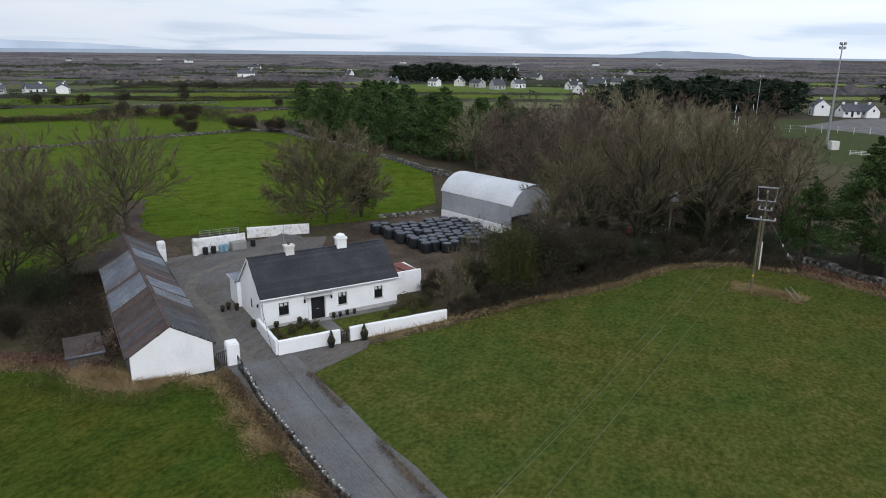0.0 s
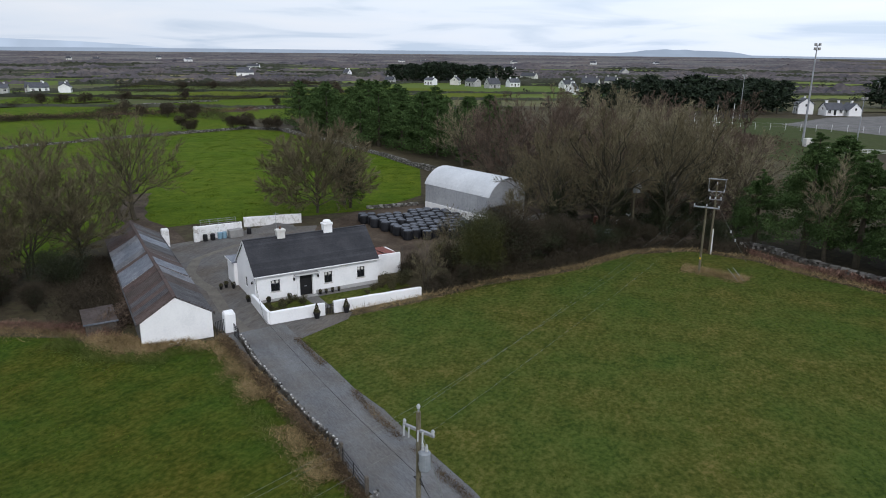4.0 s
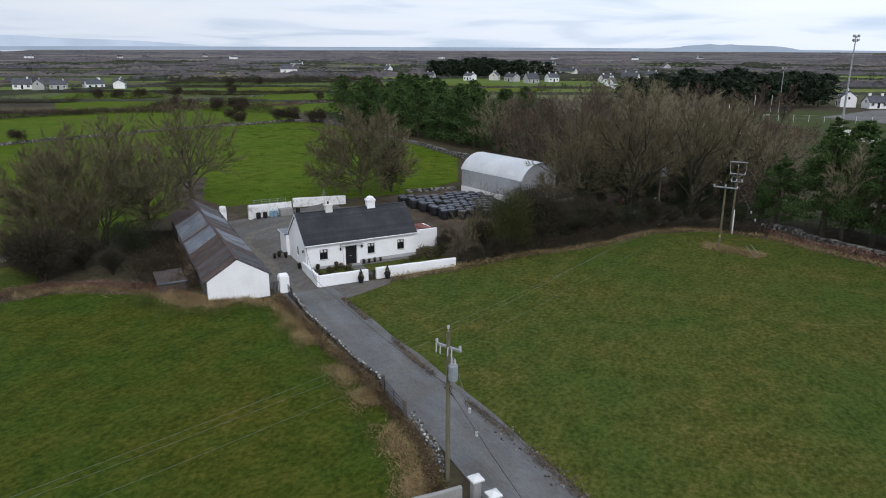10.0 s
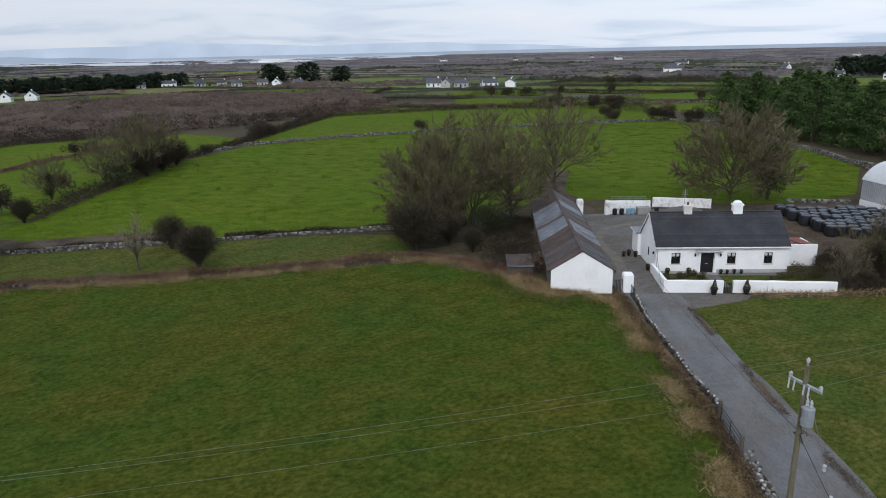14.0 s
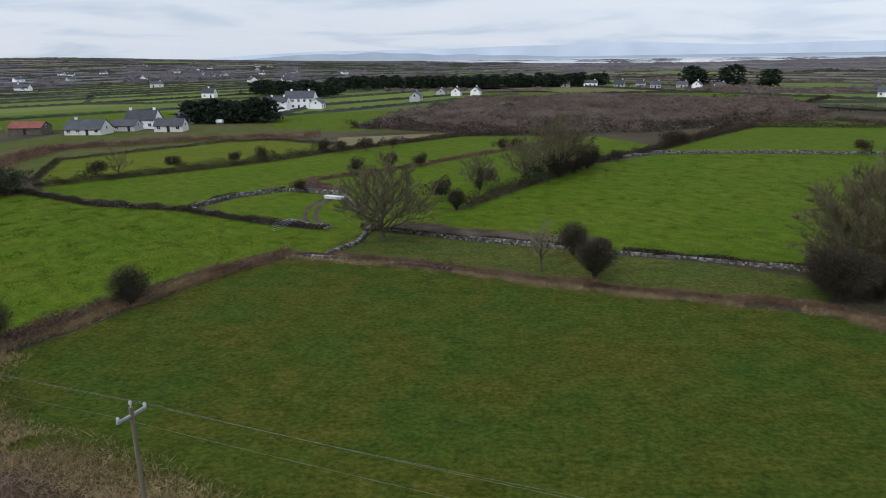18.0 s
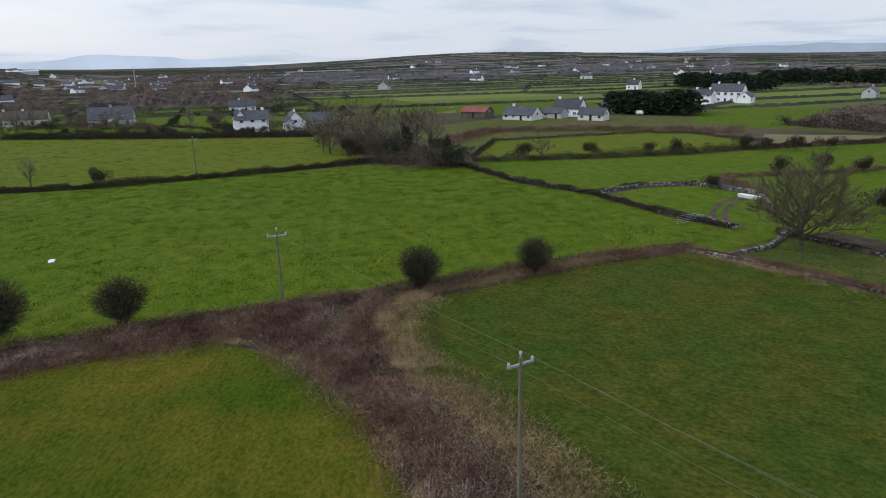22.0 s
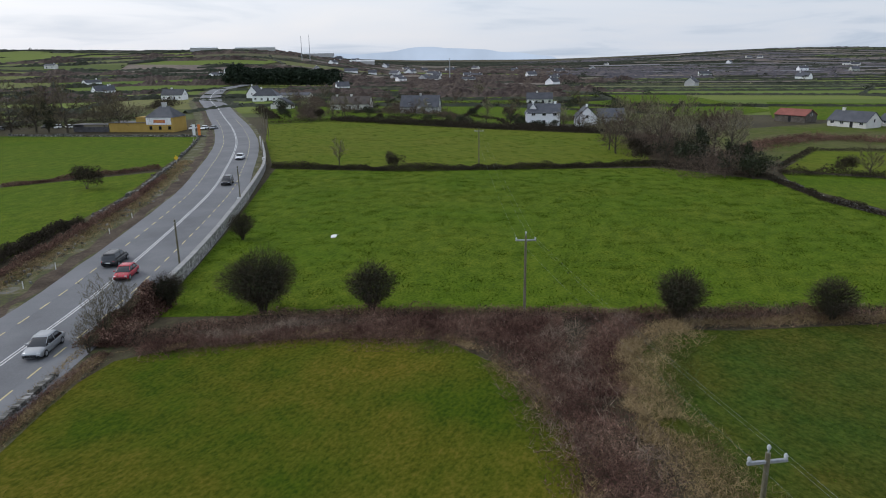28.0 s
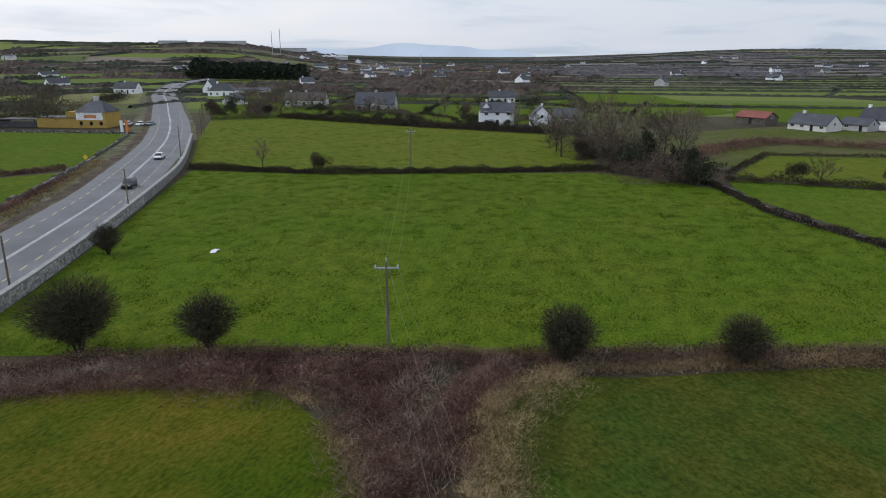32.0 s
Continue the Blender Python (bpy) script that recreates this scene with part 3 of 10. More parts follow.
def vnoise(x, y, s, seed=0):
    """Smooth value noise, 0 to 1, over arrays."""
    x, y = np.asarray(x) / s + seed * 17.3, np.asarray(y) / s - seed * 9.1
    xi, yi = np.floor(x), np.floor(y)
    fx, fy = x - xi, y - yi
    fx, fy = fx * fx * (3 - 2 * fx), fy * fy * (3 - 2 * fy)

    def h(a, b):
        q = np.sin(a * 127.1 + b * 311.7) * 43758.5453
        return q - np.floor(q)
    return (h(xi, yi) * (1 - fx) + h(xi + 1, yi) * fx) * (1 - fy) + (h(xi, yi + 1) * (1 - fx) + h(xi + 1, yi + 1) * fx) * fy


def sstep(a, b, v):
    t = np.clip((v - a) / (b - a), 0, 1)
    return t * t * (3 - 2 * t)


def terrain(x, y):
    """Height of the land: level round the farm, low hills far to the south-west and west."""
    x, y = np.asarray(x, float), np.asarray(y, float)
    d = np.hypot(x, y)
    az = np.degrees(np.arctan2(y, x)) % 360
    hill = 40 * sstep(600, 1200, d) * sstep(214, 231, az) * (1 - sstep(275, 300, az))
    hill *= 0.8 + 0.3 * vnoise(x, y, 260, 3)
    ridge = 36 * sstep(1200, 2900, d) * sstep(158, 184, az) * (1 - sstep(188, 208, az)) * (0.8 + 0.3 * vnoise(x, y, 600, 5))
    knoll = 3 * sstep(700, 1500, d) * sstep(205, 215, az) * (1 - sstep(218, 232, az))
    return hill + ridge + knoll


def line_pts(poly, step, rng=None, jitter=0.0):
    """Points along a line of corners."""
    out = []
    for a, b in zip(poly[:-1], poly[1:]):
        a, b = np.array(a, float), np.array(b, float)
        n = max(1, int(np.linalg.norm(b - a) / step))
        for i in range(n):
            out.append(a + (b - a) * i / n)
    out.append(np.array(poly[-1], float))
    out = np.array(out)
    if rng is not None:
        out = out + rng.normal(0, jitter, out.shape)
    return out


def along(poly, n, rng):
    """n random places on a line: points and the side direction."""
    p = np.array(poly, float)
    seg = np.linalg.norm(p[1:] - p[:-1], axis=1)
    i = rng.choice(len(seg), n, p=seg / seg.sum())
    f = rng.uniform(0, 1, n)[:, None]
    d = (p[i + 1] - p[i]) / seg[i][:, None]
    return p[i] + (p[i + 1] - p[i]) * f, np.stack([-d[:, 1], d[:, 0]], 1)


def length(poly):
    p = np.array(poly, float)
    return float(np.linalg.norm(p[1:] - p[:-1], axis=1).sum())


def sheet(name, poly, z, material, label="", category="", parent=None, thick=0.0):
    mb = MB()
    if thick:
        mb.prism(poly, z - thick, z)
    else:
        mb.add([(x, y, z) for x, y in poly], [tuple(range(len(poly)))])
    ob = part(name, mb, material, parent)
    if label:
        tagged(ob, label, category, kind="structure")
    return ob


def ribbon(name, poly, half, z, material, label="", category="", offset=0.0, ragged=0.0, seed=1, parent=None, thick=0.0):
    """A strip of ground along a line, with a slightly ragged edge."""
    rng = np.random.default_rng(seed)
    c = line_pts(poly, 3.0)
    d = np.gradient(c, axis=0)
    d /= np.linalg.norm(d, axis=1)[:, None]
    nrm = np.stack([-d[:, 1], d[:, 0]], 1)
    w = half + rng.normal(0, ragged, (len(c), 2)) if ragged else np.full((len(c), 2), half)
    mid = c + nrm * offset
    a, b = mid + nrm * w[:, :1], mid - nrm * w[:, 1:]
    n = len(c)
    z = z + (0.9 * sstep(330, 430, np.hypot(c[:, 0], c[:, 1])) if name in ("road", "carriageway", "centre_line") else 0 * c[:, 0])
    vs = [(*p, z[i] + float(terrain(*c[i]))) for i, p in enumerate(a)] + [(*p, z[i] + float(terrain(*c[i]))) for i, p in enumerate(b)]
    mb = MB().add(vs, [(i, n + i, n + i + 1, i + 1) for i in range(n - 1)])
    ob = part(name, mb, material, parent)
    if label:
        tagged(ob, label, category, kind="structure")
    return ob


def inside(poly, x, y):
    r = np.zeros(np.shape(x), bool)
    px, py = np.array([p[0] for p in poly]), np.array([p[1] for p in poly])
    j = len(poly) - 1
    for i in range(len(poly)):
        c = ((py[i] > y) != (py[j] > y)) & (x < (px[j] - px[i]) * (y - py[i]) / (py[j] - py[i] + 1e-9) + px[i])
        r ^= c
        j = i
    return r

# ---- the ground, to the horizon ----
def polar_sheet(name, radii, nseg, drop, material, a0=0, a1=360):
    mb = MB()
    closed = a1 - a0 >= 360
    cols = nseg if closed else nseg + 1
    for r in radii:
        for i in range(cols):
            a = radians(a0 + (a1 - a0) * i / nseg)
            x, y = r * math.cos(a), r * math.sin(a)
            mb.v.append((x, y, float(terrain(x, y)) - drop * float(sstep(260, 420, r))))
    for k in range(len(radii) - 1):
        for i in range(nseg):
            j = (i + 1) % cols
            mb.f.append((k * cols + i, (k + 1) * cols + i, (k + 1) * cols + j, k * cols + j))
    return part(name, mb, material, smooth=True)


tagged(polar_sheet("ground", [0.5, 60, 120, 180, 240, 300, 360] + [420 * 1.085 ** i for i in range(30)], 160, 1.2, M["heath"]),
       "rough brown and green ground running to the horizon", "ground", kind="structure")
tagged(polar_sheet("bog", [640 * 1.12 ** i for i in range(18)], 60, 0.6, M["bog"], 62, 150), "brown winter bog beyond the village, haze blue in its colour", "bog", kind="structure")

# ---- fields round the farm ----
F_EAST = [(-13.0, 58.6), (-9.2, 63.4), (-2.4, 67.8), (3.2, 72.2), (13.8, 77.6), (22.5, 84.6), (30.5, 86.2), (36.6, 82.2), (41.7, 74.8), (48, 68), (80, 40), (70, -5), (20, 0), (5.6, 29.4), (-1.9, 40.6), (-6.9, 48.6)]
F_WEST = [(-21, 57.6), (-25.5, 54.6), (-33, 58.0), (-40, 58.4), (-43, 56.6), (-54.4, 45.5), (-63.5, 36.7), (-74.2, 27.6), (-83.5, 17.2), (-85.4, 14.2), (-79, 3.6), (-68, -10.0), (-65.4, -14.6), (-57.6, -16.4), (-50.5, -12.6), (-44.8, -7.6), (-38.2, -2.2), (-24, 7), (-5, 18), (-1.6, 29), (-2.6, 32.4), (-4.6, 36), (-7.6, 41), (-10.4, 45), (-16.4, 54), (-18.6, 57.4)]
F_LAWN_EDGE = [(-23.3, -46.4), (-33.6, -50.3), (-37.5, -48.5), (-44.2, -42), (-49.4, -35), (-51.2, -30.5), (-49.5, -24.6), (-47, -20.0), (-42.8, -15.4), (-37.7, -12.5), (-24, -4), (4, -30)]
F_LAWN = [(x + 1.1 * (x + 20) / math.hypot(x + 20, y + 30), y + 1.1 * (y + 30) / math.hypot(x + 20, y + 30)) for x, y in F_LAWN_EDGE]
F_SOUTH = [(-41.5, -58.2), (-49, -47.4), (-57, -35.8), (-64, -24.8), (-71, -13.2), (-80, 0), (-88.2, 16.8), (-97.5, 21.6), (-106, 14.6), (-121, 4.6), (-132.5, -9), (-150, -21), (-155, -44), (-140, -67), (-123, -91), (-112.4, -117), (-95, -102), (-70, -80.4), (-54, -67.2)]
F_BACK = [(-113.5, -119), (-124, -91.5), (-141.5, -66.5), (-158, -46), (-199, -64), (-213, -75), (-209, -122), (-208, -186), (-187, -202), (-150, -162)]
F_NORTH = [(-49, 69.5), (-60, 62.2), (-68, 54.4), (-82, 41), (-96, 30.6), (-101, 47.5), (-130, 93), (-136, 117), (-126, 139), (-112, 159.6), (-90, 187), (-60, 216), (-50, 213), (-15.5, 165), (-5, 146), (-4, 119), (-11, 108), (-20, 103.5), (-35, 98), (-44, 92), (-46, 80)]
F_UPPER = [(-134, 99), (-137, 118), (-127, 141), (-113, 161.6), (-91, 189), (-61, 218), (-72, 276), (-99, 269), (-133, 245), (-174, 227), (-186, 190), (-172, 188), (-145, 130)]
F_PEN = [(-99, 23), (-105.5, 16), (-122, 8), (-128, 14.5), (-130.5, 24), (-122, 31.4), (-108, 29.4)]
F_W1 = [(-124, 5.6), (-147, -16.6), (-162, -21), (-164, 5), (-179, 44), (-197, 91), (-179, 126), (-167, 99), (-147, 53), (-140, 29.4), (-132, 23.4), (-129.4, 13.6)]
F_W2 = [(-145, 54), (-166, 100), (-178, 128), (-146, 128.6), (-131.5, 92), (-102, 46), (-109, 33), (-122, 34), (-139, 31.4)]
F_STRIP = [(-165, -21), (-199, -19), (-218, 23), (-216, 37), (-196, 50), (-182.5, 44), (-166.5, 4.6), (-164.6, -21)]
F_TAN = [(-182.6, 46), (-195, 51.5), (-214, 57), (-209, 91), (-199, 91.6)]
F_PUB = [(-147, -196), (-145, -188), (-126, -166), (-101, -142), (-72, -150), (10, -176), (-60, -300), (-112, -258)]
F_ROADSIDE = [(-45, -92), (-63.5, -107), (-78, -119), (-96, -137), (-69, -147), (10, -170), (30, -120), (-20, -78)]
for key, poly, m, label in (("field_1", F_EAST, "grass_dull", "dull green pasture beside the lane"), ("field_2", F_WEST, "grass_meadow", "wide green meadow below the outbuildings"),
                            ("field_3", F_LAWN, "grass_lawn", "mown grass with yellow patches"), ("field_4", F_SOUTH, "grass", "tufted green pasture under the power line"),
                            ("field_5", F_BACK, "grass_yellow", "green pasture below the village houses"), ("field_6", F_NORTH, "grass", "large bright green pasture behind the farm"),
                            ("field_7", F_UPPER, "grass", "bright green pasture beyond the stone wall"), ("field_8", F_PEN, "grass", "small walled green pen"),
                            ("field_9", F_W1, "grass", "long green pasture between hedges"), ("field_10", F_W2, "grass", "green pasture beside hawthorns"),
                            ("field_11", F_STRIP, "grass_yellow", "yellowed grass strip"), ("field_12", F_PUB, "grass", "green pasture beside the public house"),
                            ("field_13", F_ROADSIDE, "grass", "green pasture across the road"), ("field_16", F_TAN, "tan_grass", "bleached rough grass beside a hedge"),
                            ("field_17", [(-256, 44), (-322, 58), (-311, 110), (-286, 112), (-240, 76), (-231, 62)], "grass", "bright green pasture beside the villa")):
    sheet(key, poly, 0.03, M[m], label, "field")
sheet("field_14", [(-48.5, 67.5), (-59.5, 60.4), (-68, 52.4), (-82, 39), (-94.5, 28.4), (-88, 21), (-83.8, 20), (-74.5, 30), (-63.8, 39), (-54.8, 48), (-44, 59)], 0.03, M["grass_dull"], "narrow green strip between wall and hedge", "field")
sheet("field_15", [(-27, 4), (-5, 18.5), (4, 34), (9, 24), (20, 1), (72, -4), (60, -34), (26, -20), (2, -38), (-12, -31), (4, -29.5), (-25, -4.5)], 0.018, M["grass_dull"], "dull green pasture between the lane and the road", "field")
sheet("meadow", [(-176, -27), (-215, 42), (-232, 58), (-208, 97), (-260, 130), (-330, 40), (-300, -10), (-215, -66)], 0.01, M["rough_pale"], "rough pale grass round the distant farm", "field")

# ---- the lane and the yard ----
LANE = [(8, 16), (2.4, 30.1), (-1.0, 36.2), (-4.6, 41.6), (-9.0, 48.0), (-13.8, 55.4), (-17.0, 60.2)]
YARD = [(-19.4, 58.8), (-13.0, 57.8), (-9.2, 62.8), (-9.0, 64.6), (-16.2, 61.6), (-18.9, 66.8), (-22.2, 73), (-17, 80), (-18, 97.6), (-27, 95.4), (-28, 92.6), (-32, 89.2), (-34.6, 87.2), (-35.4, 85.0), (-30.0, 76), (-25.0, 67)]
ribbon("lane", LANE, 2.5, 0.06, M["lane"], "grey single-track tarmac lane with worn edges", "lane", ragged=0.12, seed=3)
sheet("yard", YARD, 0.055, M["yard"], "grey gravel farmyard with wheel marks", "yard")
LOOP = [(-17.0, 60.2), (-19.8, 64.4), (-23.4, 71), (-27.4, 76), (-28.4, 81), (-25.6, 86.4), (-20.6, 91)]
ribbon("wheel_track", LOOP, 0.5, 0.062, M["lane_mid"], "brown wheel track across the yard", "lane", offset=0.9, ragged=0.12, seed=31)
ribbon("wheel_track", LOOP, 0.3, 0.063, M["yard"], "pale wheel track across the yard", "lane", offset=-0.8, ragged=0.12, seed=32)
sheet("farmyard_mud", [(-18, 97), (-17, 80), (-8, 77.5), (0, 79), (10, 84), (30, 90), (38, 96), (20, 112), (-4, 112), (-14, 106)], 0.02, M["mud"], "muddy brown ground behind the cottage", "yard")
ribbon("farm_track", [(-34, 86), (-38, 93), (-46, 101), (-52, 118)], 1.8, 0.045, M["mud"], "muddy gateway track into the pasture", "track", ragged=0.3, seed=9)
ribbon("farm_track", [(-93, 30), (-84, 38.6), (-76, 46.6), (-71, 52)], 2.7, 0.05, M["mud"], "muddy cattle track along the wall", "track", offset=3.2, ragged=0.8, seed=12)
sheet("gateway_mud", [(-94.1, 33.2), (-91, 38), (-88.2, 42), (-85.5, 45.2), (-82.5, 48.6), (-79, 51.6), (-73.5, 55.2), (-71.4, 51), (-75.4, 46.6), (-80.2, 42.2), (-84.4, 38.2), (-90, 33.4)], 0.045, M["mud"], "rutted mud along the pasture wall", "track")
for off in (-0.85, 0.85):
    ribbon("farm_track", [(-97, 24), (-103, 22.4), (-107, 22.8), (-111, 24.2), (-115, 26), (-118.5, 28), (-121, 30), (-123, 32)], 0.38, 0.05, M["mud"], "muddy wheel rut through the pen", "track", offset=off, ragged=0.1, seed=14)
sheet("field_18", [(-99, 22), (-88.6, 17), (-84, 20), (-95, 29), (-101, 46), (-109, 33), (-123, 35), (-132, 25), (-122, 31.6), (-108, 29.6)], 0.024, M["grass"], "trodden grass round the field gates", "field")

# ---- main road ----
ROAD = [(20, -22), (-10, -45), (-28.6, -58.4), (-40.4, -66.9), (-52, -76.3), (-71, -92.4), (-89, -108.6), (-106.4, -126.6), (-125, -146.4), (-144.7, -169), (-171, -203), (-197.6, -240), (-235, -292), (-273.4, -347), (-325, -410), (-376.7, -466), (-430, -500)]


def spline(poly, step=4.0):
    """A smooth line through the corners."""
    p = np.array([poly[0]] + poly + [poly[-1]], float)
    out = []
    for i in range(1, len(p) - 2):
        n = max(2, int(np.linalg.norm(p[i + 1] - p[i]) / step))
        for k in range(n):
            t = k / n
            out.append(0.5 * ((2 * p[i]) + (p[i + 1] - p[i - 1]) * t + (2 * p[i - 1] - 5 * p[i] + 4 * p[i + 1] - p[i + 2]) * t * t + (3 * p[i] - p[i - 1] - 3 * p[i + 1] + p[i + 2]) * t ** 3))
    out.append(p[-1])
    return [tuple(q) for q in out]


def dashes(poly, on, off, half, z, offset, name, m):
    """Painted dashes along a line, each a part of its own under the road."""
    c = np.array(poly)
    d = np.gradient(c, axis=0)
    d /= np.linalg.norm(d, axis=1)[:, None]
    c = c + np.stack([-d[:, 1], d[:, 0]], 1) * offset
    seg = np.r_[0, np.cumsum(np.linalg.norm(c[1:] - c[:-1], axis=1))]
    out = []
    s = 2.0
    while s < seg[-1] - on:
        p, q = [np.array([np.interp(v, seg, c[:, 0]), np.interp(v, seg, c[:, 1])]) for v in (s, s + on)]
        e = (q - p) / np.linalg.norm(q - p)
        n = np.array([-e[1], e[0]]) * half
        out.append([(*(p + n), z), (*(p - n), z), (*(q - n), z), (*(q + n), z)])
        s += on + off
    return out


RS = spline(ROAD)
road = ribbon("road", RS, 6.3, 0.08, M["shoulder"], "grey two-lane main road with hard shoulders", "road", ragged=0.06, seed=5)
ribbon("road_verge", RS, 3.0, 0.035, M["verge"], "rough grassy and stony verge beside the road", "verge", offset=9.0, ragged=0.5, seed=41)
ribbon("road_verge", RS, 0.9, 0.036, M["verge"], "narrow rough verge beside the road", "verge", offset=-7.0, ragged=0.25, seed=42)
ribbon("carriageway", RS, 3.7, 0.086, M["asphalt"], parent=road)
for off in (-0.16, 0.16):
    ribbon("centre_line", RS, 0.075, 0.093, M["paint"], offset=off, parent=road)
for off in (-3.7, 3.7):
    for q in dashes(RS, 2.0, 2.0, 0.075, 0.093, off, "edge_dash", "paint"):
        if math.hypot(q[0][0], q[0][1]) < 300:
            part("edge_dash", MB().add(q, [(0, 1, 2, 3)]), M["paint_yellow"], road)

# ---- buildings ----
def wall_run(mb, x0, x1, y0, y1, h, openings, z0=0.0):
    """A straight wall along x with openings (x from, x to, z from, z to) cut through it."""
    xs = x0
    for a, b, za, zb in sorted(openings):
        mb.box(xs, a, y0, y1, z0, h)
        if za > z0:
            mb.box(a, b, y0, y1, z0, za)
        mb.box(a, b, y0, y1, zb, h)
        xs = b
    mb.box(xs, x1, y0, y1, z0, h)
    return mb


def gable(mb, y0, y1, x0, x1, e, r):
    """The triangle over a gable wall; the wall runs along y."""
    ym = (y0 + y1) / 2
    vs = [(x, y, z) for x in (x0, x1) for y, z in ((y0, e), (y1, e), (ym, r))]
    return mb.add(vs, [(0, 2, 1), (3, 4, 5), (0, 1, 4, 3), (1, 2, 5, 4), (2, 0, 3, 5)])


def slope(mb, x0, x1, ya, za, yb, zb, t=0.08):
    """A roof slab between an eaves line and a ridge line along x."""
    n = Vector((0, -(zb - za), yb - ya)).normalized() * t
    if n.z < 0:
        n = -n
    vs = [(x, y + d * n.y, z + d * n.z) for d in (0, 1) for x in (x0, x1) for y, z in ((ya, za), (yb, zb))]
    return mb.add(vs, [(0, 1, 3, 2), (4, 6, 7, 5), (0, 2, 6, 4), (1, 5, 7, 3), (0, 4, 5, 1), (2, 3, 7, 6)])


def window(parent, x, z, w, h, y, frame_mat="black_paint", bars=True, sill=True, side=-1, axis="x", sill_mat="cream"):
    """A window set in a wall; side -1 faces -y, axis 'y' turns it into a gable wall."""
    rot = Matrix.Identity(4) if axis == "x" else Matrix(((0, 1, 0, 0), (-1, 0, 0, 0), (0, 0, 1, 0), (0, 0, 0, 1)))
    o = new("window")
    o.empty_display_size = 0.1
    o.parent = parent
    o.matrix_basis = Matrix.Translation((x, y, z)) if axis == "x" else Matrix.Translation((y, x, z)) @ rot
    s = side if axis == "x" else -side
    fr = MB()
    d0, d1 = sorted((s * 0.02, s * -0.06))
    t = 0.07
    fr.box(-w / 2, w / 2, d0, d1, 0, t).box(-w / 2, w / 2, d0, d1, h - t, h)
    fr.box(-w / 2, -w / 2 + t, d0, d1, t, h - t).box(w / 2 - t, w / 2, d0, d1, t, h - t)
    if bars:
        fr.box(-0.03, 0.03, d0, d1, t, h - t).box(-w / 2 + t, w / 2 - t, d0, d1, h * 0.66, h * 0.66 + 0.05)
    part("frame", fr, M[frame_mat], o)
    part("pane", MB().box(-w / 2 + t, w / 2 - t, min(0, s * -0.03), max(0, s * -0.03), t, h - t), M["glass"], o)
    if sill:
        a, b = sorted((s * 0.16, s * -0.05))
        part("sill", MB().box(-w / 2 - 0.1, w / 2 + 0.1, a, b, -0.12, 0.0, bev=0.015), M[sill_mat], o)
    return o


def chimney(parent, x, y, z0, z1, w=0.75, d=0.55, material="cream", pots=1, label=""):
    o = part("chimney", MB().box(x - w / 2, x + w / 2, y - d / 2, y + d / 2, z0, z1 - 0.22, bev=0.02)
             .box(x - w / 2 - 0.07, x + w / 2 + 0.07, y - d / 2 - 0.07, y + d / 2 + 0.07, z1 - 0.22, z1, bev=0.03), M[material], parent, label)
    for i in range(pots):
        px = x + (i - (pots - 1) / 2) * 0.35
        part("chimney_pot", MB().lathe((px, y, z1), [(0.12, 0), (0.10, 0.2), (0.13, 0.24), (0.12, 0.28)], 10), M["terracotta"], o)
    return o


# -- the cottage --
HX, HD, HE, HR = 13.0, 6.4, 2.85, 5.5
cottage = empty("cottage", pose(-18.55, 66.5, 0, 0, 0, 30.66), "single-storey white cottage with dark slate roof and two chimneys", "house")
FRONT = [(1.55, 2.45, 1.0, 2.15), (4.45, 5.75, 0.0, 2.15), (7.05, 7.9, 1.0, 2.15), (10.65, 11.5, 1.0, 2.15)]
mb = wall_run(MB(), 0, HX, 0, 0.4, HE, FRONT)
mb.box(0, HX, HD - 0.4, HD, 0, HE)
part("wall", mb, M["white"], cottage, "white rendered walls")
mb = MB().box(0, 0.4, 0.4, 2.75, 0, HE).box(0, 0.4, 3.45, HD - 0.4, 0, HE).box(0, 0.4, 2.75, 3.45, 0, 0.95).box(0, 0.4, 2.75, 3.45, 1.95, HE)
gable(mb, 0, HD, 0, 0.4, HE, HR)
part("gable_wall", mb, M["white"], cottage)
part("gable_wall", gable(MB().box(HX - 0.4, HX, 0.4, HD - 0.4, 0, HE), 0, HD, HX - 0.4, HX, HE, HR), M["white"], cottage)
part("plinth", MB().box(-0.03, 4.3, -0.035, 0.0, 0, 0.28).box(5.9, HX + 0.02, -0.035, 0.0, 0, 0.42), M["grey_render"], cottage, "grey plinth band")
# Added near-black panel: stands in for the shade of the rooms.
part("lining", MB().box(0.5, HX - 0.5, 1.2, 1.25, 0, HE), M["dark"], cottage)
part("floor", MB().box(0.4, HX - 0.4, 0.4, HD - 0.4, 0.0, 0.08), M["concrete"], cottage)
NC = 17
for side in (0, 1):
    roof = new("roof")
    roof.parent = cottage
    for k in range(NC):
        a, b = k / NC, (k + 1) / NC + 0.012
        ya, yb = -0.22 + (HD / 2 + 0.22) * a, -0.22 + (HD / 2 + 0.22) * b
        za, zb = HE - 0.17 + (HR + 0.1 - HE + 0.17) * a, HE - 0.17 + (HR + 0.1 - HE + 0.17) * b
        if side:
            ya, yb = HD - ya, HD - yb
        mb = slope(MB(), -0.12, HX + 0.12, ya, za + 0.008, yb, zb - 0.006, 0.06)
        part("slate_course", mb, M["slate"], roof)
part("ridge_tile", MB().box(-0.12, HX + 0.12, HD / 2 - 0.13, HD / 2 + 0.13, HR + 0.10, HR + 0.19, bev=0.04), M["slate"], cottage)
part("fascia", MB().box(-0.12, HX + 0.12, -0.245, -0.222, HE - 0.24, HE - 0.08), M["white_pvc"], cottage, "white fascia board")
